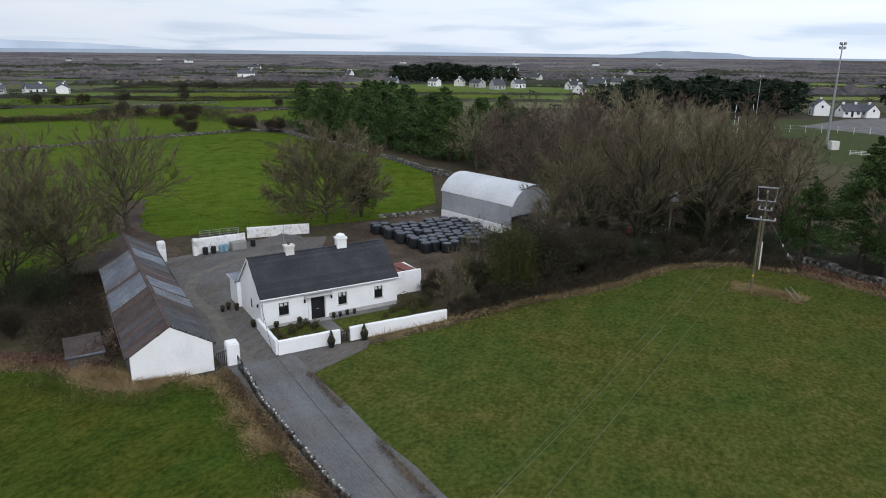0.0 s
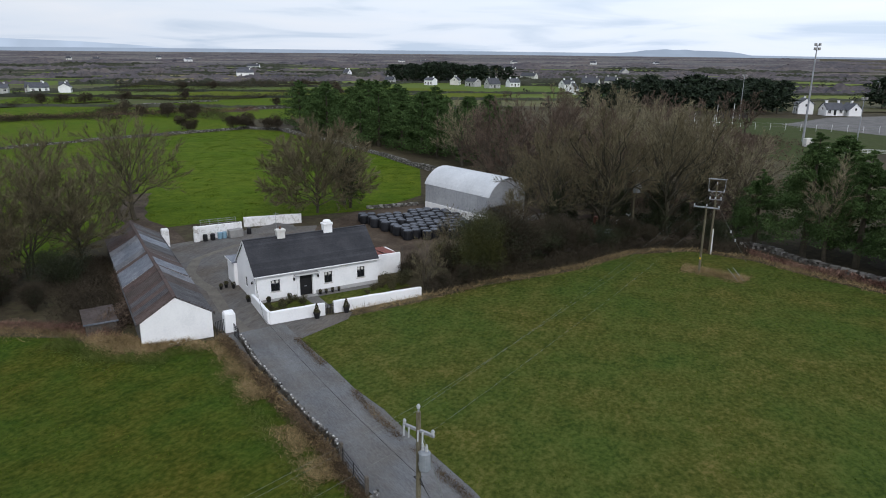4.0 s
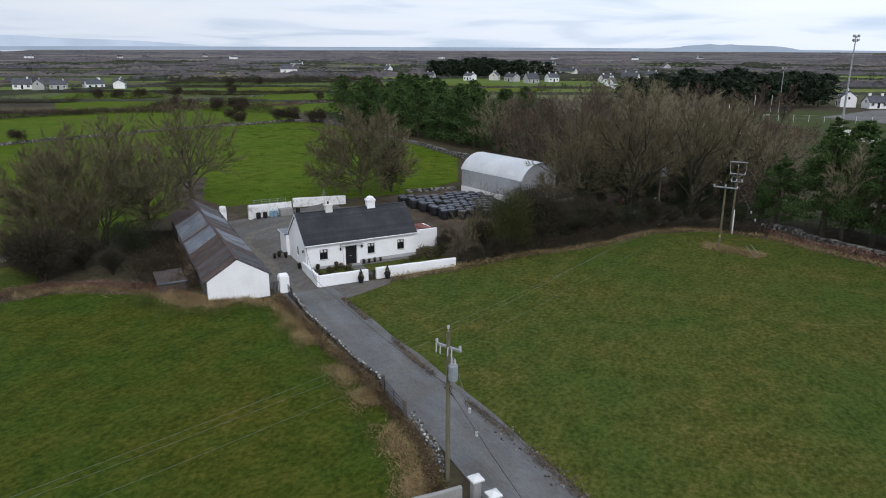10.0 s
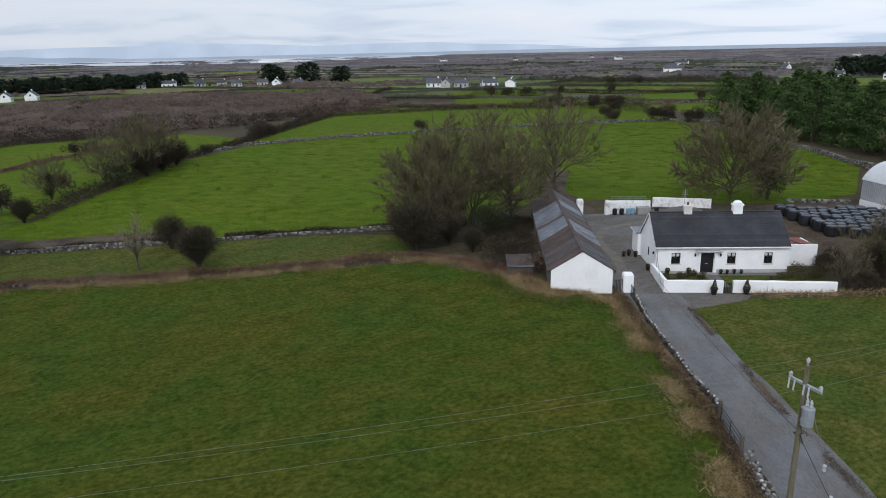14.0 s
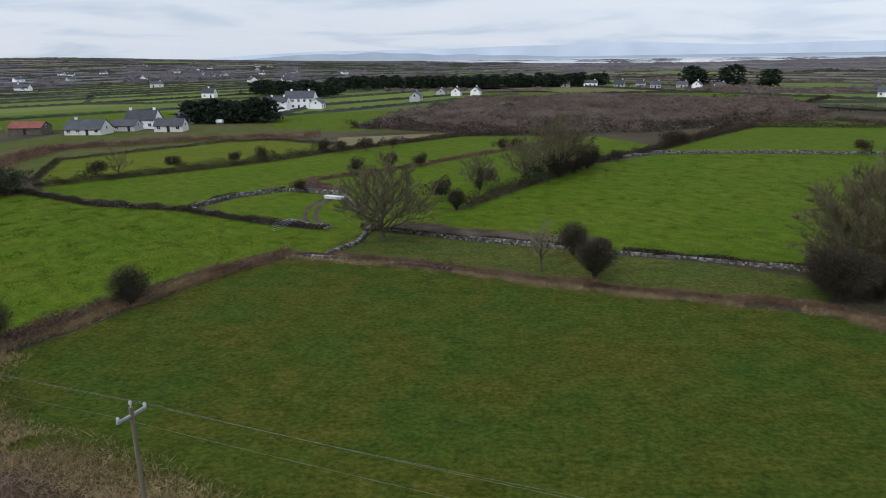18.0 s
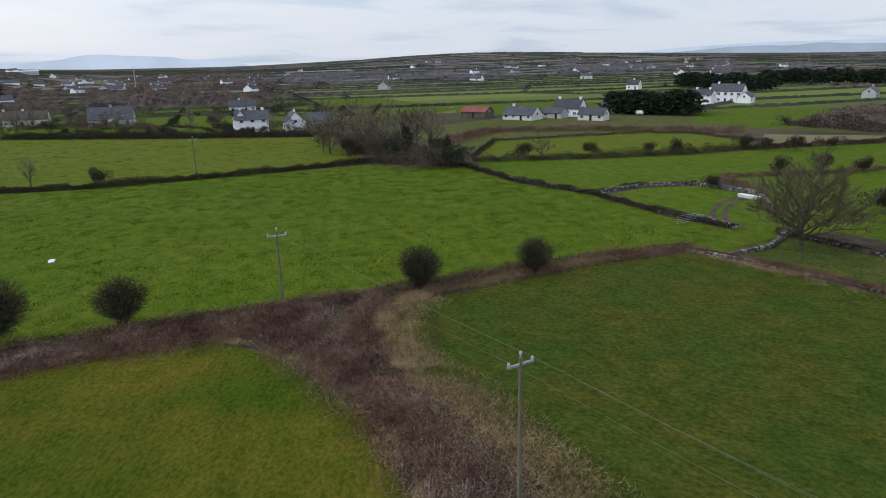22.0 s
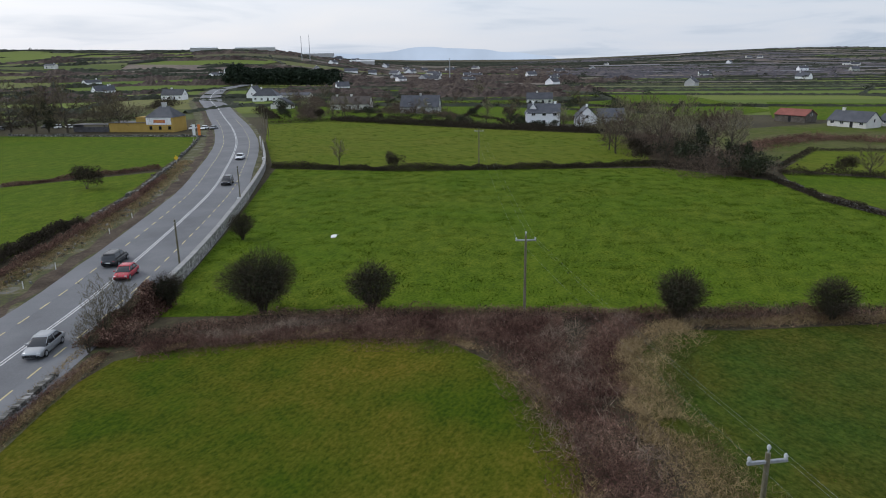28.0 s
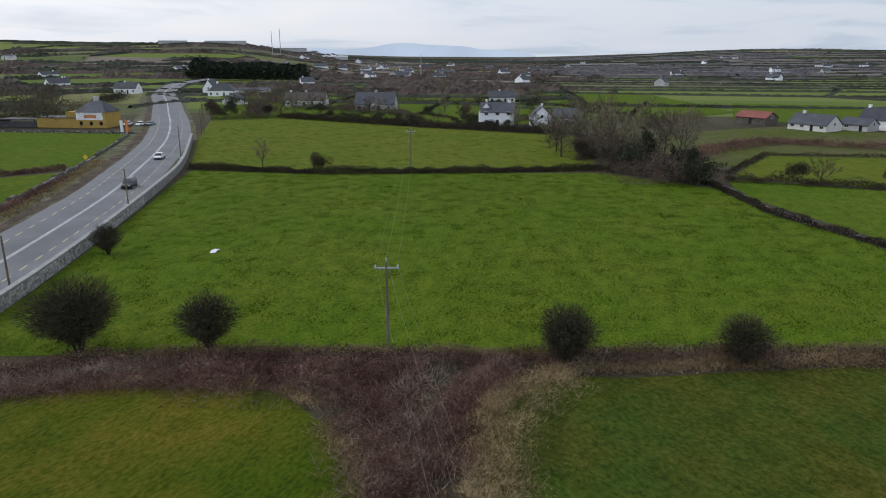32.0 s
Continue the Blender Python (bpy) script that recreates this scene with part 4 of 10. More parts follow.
part("gutter", MB().tube((-0.15, -0.31, HE - 0.1), (HX + 0.2, -0.31, HE - 0.1), 0.06), M["white_pvc"], cottage, "white plastic gutter")
part("downpipe", MB().tube((0.12, -0.06, 0.0), (0.12, -0.06, HE - 0.12), 0.04), M["grey_render"], cottage)
part("bargeboard", slope(slope(MB(), -0.15, -0.122, -0.22, HE - 0.33, HD / 2, HR - 0.06, 0.16), -0.15, -0.122, HD + 0.22, HE - 0.33, HD / 2, HR - 0.06, 0.16), M["white_pvc"], cottage)
chimney(cottage, 3.75, HD / 2, HR - 0.5, 6.35, 0.8, 0.6, "cream", 1, "cream rendered chimney stack")
ch = chimney(cottage, 8.75, HD / 2, HR - 0.5, 6.45, 0.95, 0.65, "white", 0, "white rendered chimney stack with a hooded cap")
part("hood", MB().lathe((8.75, HD / 2, 6.45), [(0.42, 0), (0.44, 0.12), (0.36, 0.24), (0.16, 0.32)], 12), M["white"], ch)
for a, b, za, zb in (FRONT[0], FRONT[2], FRONT[3]):
    w_ = window(cottage, (a + b) / 2, za, b - a, zb - za, 0.14)
    for s in (-1, 1):
        part("curtain", MB().box(s * 0.2 - 0.13, s * 0.2 + 0.13, -0.012, -0.004, 0.74, 1.06), M["cream"], w_, "short pale curtain")
window(cottage, 3.1, 0.95, 0.7, 1.0, 0.14, axis="y", side=-1)
door = part("door", MB().box(4.62, 5.58, 0.16, 0.22, 0.1, 2.1, bev=0.01), M["black_paint"], cottage, "black front door")
part("letter_plate", MB().box(4.98, 5.22, 0.15, 0.165, 0.95, 1.02), M["steel"], door)
part("door_frame", MB().box(4.45, 4.62, 0.1, 0.24, 0, 2.15).box(5.58, 5.75, 0.1, 0.24, 0, 2.15).box(4.62, 5.58, 0.1, 0.24, 2.1, 2.15), M["black_paint"], cottage)
part("pilaster", MB().box(4.15, 4.43, -0.14, 0.0, 0, 2.32, bev=0.02), M["white"], cottage)
part("pilaster", MB().box(5.77, 6.05, -0.14, 0.0, 0, 2.32, bev=0.02), M["white"], cottage)
part("door_canopy", MB().box(3.85, 6.35, -0.62, 0.0, 2.34, 2.46, bev=0.03), M["grey_render"], cottage, "grey flat canopy over the door")
part("doorstep", MB().box(4.1, 6.1, -0.75, 0.0, 0, 0.12, bev=0.02), M["concrete"], cottage)
for x in (3.85, 6.35):
    lamp = part("wall_lamp", MB().box(x - 0.07, x + 0.07, -0.2, -0.06, 1.82, 2.1, bev=0.02), M["black_paint"], cottage, "black lantern beside the door")
    part("bracket", MB().tube((x, 0, 2.14), (x, -0.13, 2.14), 0.02), M["black_paint"], lamp)
part("wall_lamp", MB().box(-0.2, -0.06, 0.5, 0.64, 1.9, 2.15, bev=0.02).tube((0, 0.57, 2.17), (-0.13, 0.57, 2.17), 0.02), M["black_paint"], cottage)

# flat-roofed extension behind the cottage, lean-to at its far end
annex = empty("extension", pose(-18.55, 66.5, 0, 0, 0, 30.66), "white flat-roofed extension behind the cottage", "extension")
part("wall", MB().box(-0.35, 4.2, HD + 0.003, HD + 0.3, 0, 2.45).box(-0.35, -0.05, HD + 0.3, 9.0, 0, 2.45).box(3.9, 4.2, HD + 0.3, 9.0, 0, 2.45).box(-0.05, 3.9, 8.7, 9.0, 0, 2.45), M["white"], annex)
part("roof", MB().box(-0.55, 4.4, HD + 0.01, 9.2, 2.45, 2.6, bev=0.03), M["tin_light"], annex, "pale flat roof")
part("fascia", MB().box(-0.58, -0.553, HD + 0.01, 9.2, 2.43, 2.62), M["white_pvc"], annex)
leanto = empty("lean_to", pose(-18.55, 66.5, 0, 0, 0, 30.66), "white lean-to with a rusty red tin roof", "shed")
part("wall", MB().box(HX + 0.01, 16.9, 2.3, 2.6, 0, 2.25).box(16.6, 16.9, 2.6, 6.0, 0, 2.0).box(HX + 0.01, 16.6, 5.7, 6.0, 0, 1.9), M["white"], leanto)
roof = new("roof")
roof.parent = leanto
for i in range(5):
    x = HX + 0.02 + i * 0.72
    mb = MB()
    slope(mb, x, x + 0.70, 6.2, 1.95, 2.75, 2.16 + 0.12 * (i % 2), 0.03)
    part("roof_sheet", mb, M["red_roof"], roof)
part("post", MB().tube((17.2, 2.4, 0), (17.2, 2.4, 2.9), 0.06, 0.05), M["wood"], leanto)
part("post", MB().tube((14.6, 6.8, 0), (14.6, 6.8, 2.6), 0.06, 0.05), M["wood"], leanto)

# -- the long outbuilding --
SW_, SE_ = 5.66, 2.25
shed = empty("outbuilding", pose(-25.1, 55.9, 0, 0, 0, 29.7), "long whitewashed stone outbuilding with a patched tin roof", "outbuilding")
SECT = ((0.0, 10.4, 4.05, 2.25), (10.4, 16.2, 3.9, 2.2), (16.2, 31.0, 3.75, 2.1))
mb = MB().box(0, SW_, 0, 0.5, 0, SE_)
vs = [(x, y, z) for y in (0, 0.5) for x, z in ((0, SE_), (SW_, SE_), (SW_ / 2, 4.0))]
mb.add(vs, [(0, 1, 2), (3, 5, 4), (0, 3, 4, 1), (1, 4, 5, 2), (2, 5, 3, 0)])
part("gable_wall", mb, M["white"], shed, "whitewashed gable end")
rng = random.Random(5)
part("side_wall", wall_run(MB(), 0.5, 31, 0, 0.45, 2.1, [(17, 18.1, 0, 1.9), (24, 25.2, 0, 1.9)]), M["stone"], shed).matrix_basis = Matrix(((0, -1, 0, 0.45), (1, 0, 0, 0), (0, 0, 1, 0), (0, 0, 0, 1)))
part("side_wall", wall_run(MB(), 0.5, 31, 0, 0.45, 2.1, [(4, 5.2, 0, 1.9), (12, 13.2, 0, 1.9), (20, 23, 0, 1.95)]), M["white_old"], shed).matrix_basis = Matrix(((0, -1, 0, SW_), (1, 0, 0, 0), (0, 0, 1, 0), (0, 0, 0, 1)))
part("gable_wall", MB().box(0, SW_, 30.5, 31, 0, 2.1).add([(x, y, z) for y in (30.5, 31) for x, z in ((0, 2.1), (SW_, 2.1), (SW_ / 2, 3.65))], [(0, 1, 2), (3, 5, 4), (0, 3, 4, 1), (1, 4, 5, 2), (2, 5, 3, 0)]), M["stone"], shed)
# Added near-black block: paints the dark inside seen through the doorways.
part("lining", MB().box(2.6, 3.0, 1, 30, 0, 2.0), M["dark"], shed)
for y0, y1, r, e in SECT:
    for side in (0, 1):
        roof = new("roof")
        roof.parent = shed
        n = int((y1 - y0) / 0.95)
        w = (y1 - y0) / n
        for k in range(n):
            s = y0 + k * w
            if y0 == 0:
                key = "tin_red" if side == 0 and (k < 2 or rng.random() < 0.30) else ("tin_grey" if k in (8, 9) and side else "slate_shed")
            elif y0 < 15:
                key = "tin_light" if (side == 0 and k < 5) or (side and k in (1, 2, 3)) else "tin_red"
            else:
                key = ("tin_light" if 1 < k < 6 else "tin_grey") if side == 0 and k < 8 else (("tin_light" if k in (6, 7, 8) else "slate_shed") if side else ("tin_red" if rng.random() < 0.8 else "tin_brown"))
            if key == "slate_shed":
                key = "tin_brown" if rng.random() < 0.5 else "tin_dark"
            xa, xb = (-0.22, SW_ / 2) if side == 0 else (SW_ + 0.22, SW_ / 2)
            za = e - 0.12
            steps = 5
            dz = rng.uniform(-0.01, 0.02)
            vs, fs = [], []
            ribs = 6
            for q in range(ribs + 1):
                yy = s + (w + 0.05) * q / ribs
                up = 0.025 * (q % 2) + dz + 0.02
                for j in range(steps + 1):
                    f = j / steps
                    sag = -0.05 * math.sin(math.pi * f) * rng.uniform(0.6, 1.2)
                    vs.append((xa + (xb - xa) * f, yy, za + (r - za) * f + up + sag))
            for q in range(ribs):
                for j in range(steps):
                    a = q * (steps + 1) + j
                    fs.append((a, a + 1, a + steps + 2, a + steps + 1))
            o = len(vs)
            vs += [(x, y, z - 0.03) for x, y, z in vs]
            fs += [tuple(i + o for i in reversed(f)) for f in fs]
            part("roof_sheet", MB().add(vs, fs), M.get(key) or M["tin_red"], roof)
    part("ridge_cap", MB().box(SW_ / 2 - 0.16, SW_ / 2 + 0.16, y0 - 0.03, y1 + 0.03, r + 0.02, r + 0.09, bev=0.03), M["tin_red"], shed)
    for i in range(26):
        f = i / 25
        x = -0.2 + (SW_ + 0.4) * f
        z = (e - 0.1) + (r - e + 0.1) * (1 - abs(2 * f - 1)) + 0.05
        a = rng.uniform(0.05, 0.09)
        part("verge_stone", MB().box(x - a, x + a, y0 - 0.04, y0 + 0.12, z - 0.03, z + rng.uniform(0.02, 0.08)), M["stone_light"] if y0 else M["tin_brown"], shed)
part("gutter", MB().tube((-0.28, 0.2, 2.06), (-0.28, 15, 2.0), 0.06), M["tin_dark"], shed)
part("eaves_board", MB().box(SW_ + 0.2, SW_ + 0.26, 0.1, 30.8, 1.96, 2.1), M["tin_dark"], shed)

hut = empty("hen_hut", pose(-29.75, 58.75, 0, 0, 0, 30.7), "low hut with a flat rusty tin roof among brambles", "hut")
part("wall", MB().box(-1.2, -1.08, 0, 3.9, 0, 1.15).box(1.08, 1.2, 0, 3.9, 0, 1.05).box(-1.08, 1.08, 0, 0.12, 0, 1.05).box(-1.08, 1.08, 3.78, 3.9, 0, 1.15), M["wood"], hut)
part("roof_sheet", MB().box(-1.35, 0.05, -0.15, 4.1, 1.16, 1.2), M["tin_brown"], hut)
part("roof_sheet", MB().box(0.0, 1.35, -0.2, 4.1, 1.21, 1.25), M["tin_brown"], hut)
part("roof_edge", MB().box(-1.37, 1.37, -0.24, -0.202, 1.14, 1.28), M["tin_light"], hut)

# -- the round-roofed hay barn --
BL, BW, BE, BC = 13.6, 7.6, 4.05, 6.35
barn = empty("hay_barn", pose(5.95, 98.85, 0, 0, 0, 41.4), "round-roofed galvanised hay barn on a white plinth wall", "barn")
# local x runs across the gable, local y along the barn, away from the open end


def barn_arc(f):
    rise = BC - BE
    R = (BW * BW / 4 + rise * rise) / (2 * rise)
    th = math.asin(BW / 2 / R) * 1.03
    return BW / 2 + R * math.sin(th * (2 * f - 1)), BC - R + R * math.cos(th * (2 * f - 1))


def clad(x, y0, y1, z0, z1, ribs, d=0.03):
    mb = MB()
    vs, fs = [], []
    for i in range(ribs + 1):
        y = y0 + (y1 - y0) * i / ribs
        o = d * (i % 2)
        vs += [(x - o, y, z0), (x - o, y, z1), (x + 0.05, y, z0), (x + 0.05, y, z1)]
    for i in range(ribs):
        a = 4 * i
        fs += [(a, a + 4, a + 5, a + 1), (a + 2, a + 3, a + 7, a + 6)]
    return mb.add(vs, fs)


for k in range(8):
    part("cladding_sheet", clad(0, k * 1.7, k * 1.7 + 1.69, 1.15, BE, 10), M["galv_side"], barn)
    part("cladding_sheet", clad(BW, k * 1.7, k * 1.7 + 1.69, 1.15, BE, 10), M["galv_side"], barn)
part("plinth_wall", MB().box(-0.12, 0.12, 0, BL, 0, 1.2), M["white"], barn, "whitewashed low wall")
part("plinth_wall", MB().box(BW - 0.12, BW + 0.12, 0, BL, 0, 1.2), M["white"], barn)
part("plinth_wall", MB().box(0.12, BW - 0.12, BL - 0.25, BL, 0, 1.2), M["white"], barn)
mb = MB()
pts = [barn_arc(i / 16) for i in range(17)]
mb.add([(x, BL - 0.02, z) for x, z in pts] + [(x, BL - 0.02, 1.15) for x, z in (pts[-1], pts[0])], [tuple(range(19))])
part("end_cladding", mb, M["galv_side"], barn)
mb = MB()
mb.add([(x, 0.06, z) for x, z in pts] + [(x, 0.06, 2.5) for x, z in (pts[-1], pts[0])], [tuple(range(19))])
mb.add([(x, 0.10, z) for x, z in pts] + [(x, 0.10, 2.5) for x, z in (pts[-1], pts[0])], [tuple(range(18, -1, -1))])
part("front_cladding", mb, M["galv_side"], barn)
for k in range(8):
    vs, fs = [], []
    ribs = 8
    for q in range(ribs + 1):
        y = -0.25 + k * 1.76 + 1.76 * q / ribs
        for j, (x, z) in enumerate(pts):
            vs.append((x, y, z + 0.03 + 0.02 * (q % 2)))
    for q in range(ribs):
        for j in range(16):
            a = q * 17 + j
            fs.append((a, a + 1, a + 18, a + 17))
    o = len(vs)
    vs += [(x, y, z - 0.04) for x, y, z in vs]
    fs += [tuple(i + o for i in reversed(f)) for f in fs]
    part("roof_sheet", MB().add(vs, fs), M["galv_roof"], barn)
for y in (0.2, 4.6, 9.0, 13.2):
    for x in (0.2, BW - 0.2):
        part("post", MB().box(x - 0.07, x + 0.07, y - 0.07, y + 0.07, 0, BE), M["steel"], barn)
part("floor", MB().box(0.15, BW - 0.15, -2.0, BL - 0.3, 0.0, 0.06), M["concrete"], barn)
part("apron_wall", MB().box(0.4, BW + 2.5, -2.6, -2.3, 0, 0.8, bev=0.03), M["concrete"], barn, "low concrete wall before the open end")
rng = random.Random(8)
for i in range(5):
    tagged(part("hay_bale", MB().lathe((0, 0, 0), [(0.55, 0), (0.62, 0.1), (0.62, 1.1), (0.55, 1.2)], 14), M["deadgrass"]), "round straw bale inside the hay barn", "bale", "straw bales in the barn").matrix_basis = \
        barn.matrix_basis @ pose(1.2 + 1.3 * i, 9.5 + 0.5 * (i % 2), 0.06)


# -- yard walls, piers and gates --
def wall_block(name, a, b, h0, h1, t, material, label, category="wall", cap=True, humps=0):
    a, b = Vector((*a, 0)), Vector((*b, 0))
    d = b - a
    ob = empty(name, Matrix.Translation(a) @ Matrix.Rotation(math.atan2(d.y, d.x), 4, "Z"), label, category, kind="structure")
    n = max(2, int(d.length / 0.7))
    rr = random.Random(int(a.x * 7 + b.y * 3))
    vs, fs = [], []
    for i in range(n + 1):
        x = d.length * i / n
        h = h0 + (h1 - h0) * i / n + rr.uniform(-0.02, 0.02)
        for y, z in ((-t / 2, 0), (-t / 2, h - 0.05), (-t / 2 + 0.06, h), (t / 2 - 0.06, h), (t / 2, h - 0.05), (t / 2, 0)):
            vs.append((x, y + rr.uniform(-0.01, 0.01), z))
    for i in range(n):
        o = 6 * i
        fs += [(o + j, o + j + 1, o + j + 7, o + j + 6) for j in range(5)]
    fs += [(0, 1, 2, 3, 4, 5), tuple(6 * n + j for j in range(5, -1, -1))]
    part("masonry", MB().add(vs, fs), M[material], ob)
    return ob


wall_block("garden_wall", (-18.95, 66.8), (-16.05, 61.4), 0.95, 1.25, 0.3, "white", "whitewashed garden wall beside the lane")
wall_block("garden_wall", (-16.0, 61.38), (-11.5, 63.95), 1.25, 1.2, 0.3, "white", "whitewashed garden wall before the cottage")
wall_block("garden_wall", (-10.75, 64.45), (-2.7, 69.4), 1.2, 0.95, 0.3, "white", "whitewashed garden wall before the cottage")
wall_block("yard_wall", (-31.9, 88.9), (-27.2, 92.7), 1.9, 1.7, 0.4, "white_old", "stained whitewashed yard wall")
wall_block("yard_wall", (-28.0, 96.6), (-20.6, 99.4), 1.35, 1.3, 0.4, "white_old", "stained whitewashed yard wall")
wall_block("lane_wall", (-0.9, 28.1), (-3.6, 26.8), 1.25, 1.25, 0.25, "concrete", "rendered roadside wall beside gate piers")


def pier(x, y, w, h, rz, material, label, cap="round"):
    ob = empty("gate_pier", pose(x, y, 0, 0, 0, rz), label, "gate pier", "gate piers")
    part("shaft", MB().box(-w / 2, w / 2, -w / 2, w / 2, 0, h, bev=0.06), M[material], ob)
    if cap == "pyramid":
        mb = MB().box(-w / 2 - 0.1, w / 2 + 0.1, -w / 2 - 0.1, w / 2 + 0.1, h, h + 0.09)
        c = w / 2 + 0.1
        mb.add([(-c, -c, h + 0.09), (c, -c, h + 0.09), (c, c, h + 0.09), (-c, c, h + 0.09), (0, 0, h + 0.28)], [(0, 1, 4), (1, 2, 4), (2, 3, 4), (3, 0, 4)])
        part("cap", mb, M["white_pvc"], ob, "white pyramid capstone")
    else:
        part("cap", MB().box(-w / 2 + 0.05, w / 2 - 0.05, -w / 2 + 0.05, w / 2 - 0.05, h - 0.002, h + 0.10, bev=0.05), M[material], ob)
    return ob


pier(-34.7, 86.0, 0.85, 2.3, 30, "white_old", "stout whitewashed gate pier beside the muddy track")
pier(-19.15, 59.9, 0.95, 1.75, 30, "white", "stout whitewashed gate pier at the yard entrance")
pier(-31.8, 88.6, 0.6, 1.95, 35, "white_old", "whitewashed pier at the end of the yard wall")
pier(-0.15, 28.35, 0.48, 1.5, 30, "concrete", "square gate pier with a white pyramid cap", "pyramid")
pier(0.75, 27.1, 0.48, 1.5, 30, "concrete", "square gate pier with a white pyramid cap", "pyramid")


def bar_gate(a, b, h, material, label, bars=5, uprights=3, name="field_gate", flat=True):
    a, b = Vector((*a, 0)), Vector((*b, 0))
    d = b - a
    L = d.length
    ob = empty(name, Matrix.Translation(a) @ Matrix.Rotation(math.atan2(d.y, d.x), 4, "Z"), label, "gate", "field gates")
    for i in range(bars):
        z = 0.15 + (h - 0.15) * i / (bars - 1)
        part("rail", MB().tube((0, 0, z), (L, 0, z), 0.025, n=6), M[material], ob)
    for i in range(uprights):
        x = L * i / (uprights - 1)
        part("upright", MB().tube((x, 0, 0.0), (x, 0, h + 0.03), 0.028, n=6), M[material], ob)
    return ob


bar_gate((-6.5, 39.7), (-4.85, 36.8), 1.2, "black_paint", "black tubular field gate beside the lane")
bar_gate((-20.0, 58.9), (-19.5, 59.5), 1.25, "black_paint", "small black railing gate beside the outbuilding", 2, 6, "wicket_gate")
bar_gate((-18.4, 58.7), (-17.7, 57.6), 1.2, "black_paint", "narrow black gate at the lane edge", 2, 6, "wicket_gate")
bar_gate((-11.5, 63.95), (-10.75, 64.45), 0.95, "black_paint", "small black garden gate", 2, 7, "garden_gate")
bar_gate((-99.8, 15.8), (-102.4, 19.2), 1.2, "steel", "galvanised field gate in a stone wall")
bar_gate((-117, 31.6), (-121, 33), 1.2, "steel", "galvanised gate at the pen")
bar_gate((-36.6, 84.6), (-39.6, 86.8), 1.25, "steel", "galvanised gate leaning behind the outbuilding")
bar_gate((-33.4, 94.8), (-29.2, 97), 1.3, "steel", "galvanised cattle barrier behind the yard wall", 5, 5)
for x, y in ((-4.75, 36.6), (-6.6, 39.95)):
    ob = tagged(part("gate_post", MB().box(-0.1, 0.1, -0.1, 0.1, 0, 1.45, bev=0.03), M["wood"]), "weathered wooden gate post", "gate post", "posts of the field gate")
    ob.matrix_basis = pose(x, y, 0, 0, 0, 30)

# -- wrapped silage bales --
def bale(m, sx):
    ob = empty("silage_bale", m, "round silage bale in shiny black wrap", "bale", "stacked silage bales")
    n, prof = 16, [(0.50, 0.0), (0.62, 0.08), (0.655, 0.3), (0.65, 0.9), (0.62, 1.12), (0.52, 1.2)]
    part("bale_wrap", MB().lathe((0, 0, 0), prof, n), M["wrap"], ob, smooth=False)
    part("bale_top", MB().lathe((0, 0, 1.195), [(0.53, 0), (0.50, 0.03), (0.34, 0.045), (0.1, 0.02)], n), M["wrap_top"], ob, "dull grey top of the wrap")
    return ob


rng = random.Random(4)
proto = None
BALES = [(-13.6, 102.0), (-10.2, 94.4), (-5.2, 89.8), (0.8, 91.4), (3.6, 96.0), (2.4, 100.4), (-1.2, 105.2), (-5.6, 102.8), (-9.0, 99.8)]
UX, UY = Vector((0.62, -0.785, 0)), Vector((0.785, 0.62, 0))
for i in range(17):
    for j in range(15):
        p = Vector((-15.0, 103.4, 0)) + UX * (1.36 * i) + UY * (1.34 * j + 0.66 * (i % 2)) + Vector((rng.uniform(-0.13, 0.13), rng.uniform(-0.13, 0.13), 0))
        if not inside(BALES, np.array([p.x]), np.array([p.y]))[0] or rng.random() < 0.04:
            continue
        m = pose(p.x, p.y, 0, rng.uniform(-3, 3), rng.uniform(-3, 3), rng.uniform(0, 360)) @ Matrix.Diagonal((1.02, 1.02, rng.uniform(0.98, 1.12), 1))
        if proto is None:
            proto = bale(m, 1)
        else:
            copy_thing(proto, m)
for i in range(9):
    p = (19.6 + 1.35 * (i % 4) + 0.5 * (i // 4), 90.5 + 1.3 * (i // 4) + 0.4 * (i % 4))
    copy_thing(proto, pose(p[0], p[1], 0, 0, 0, 40 * i))


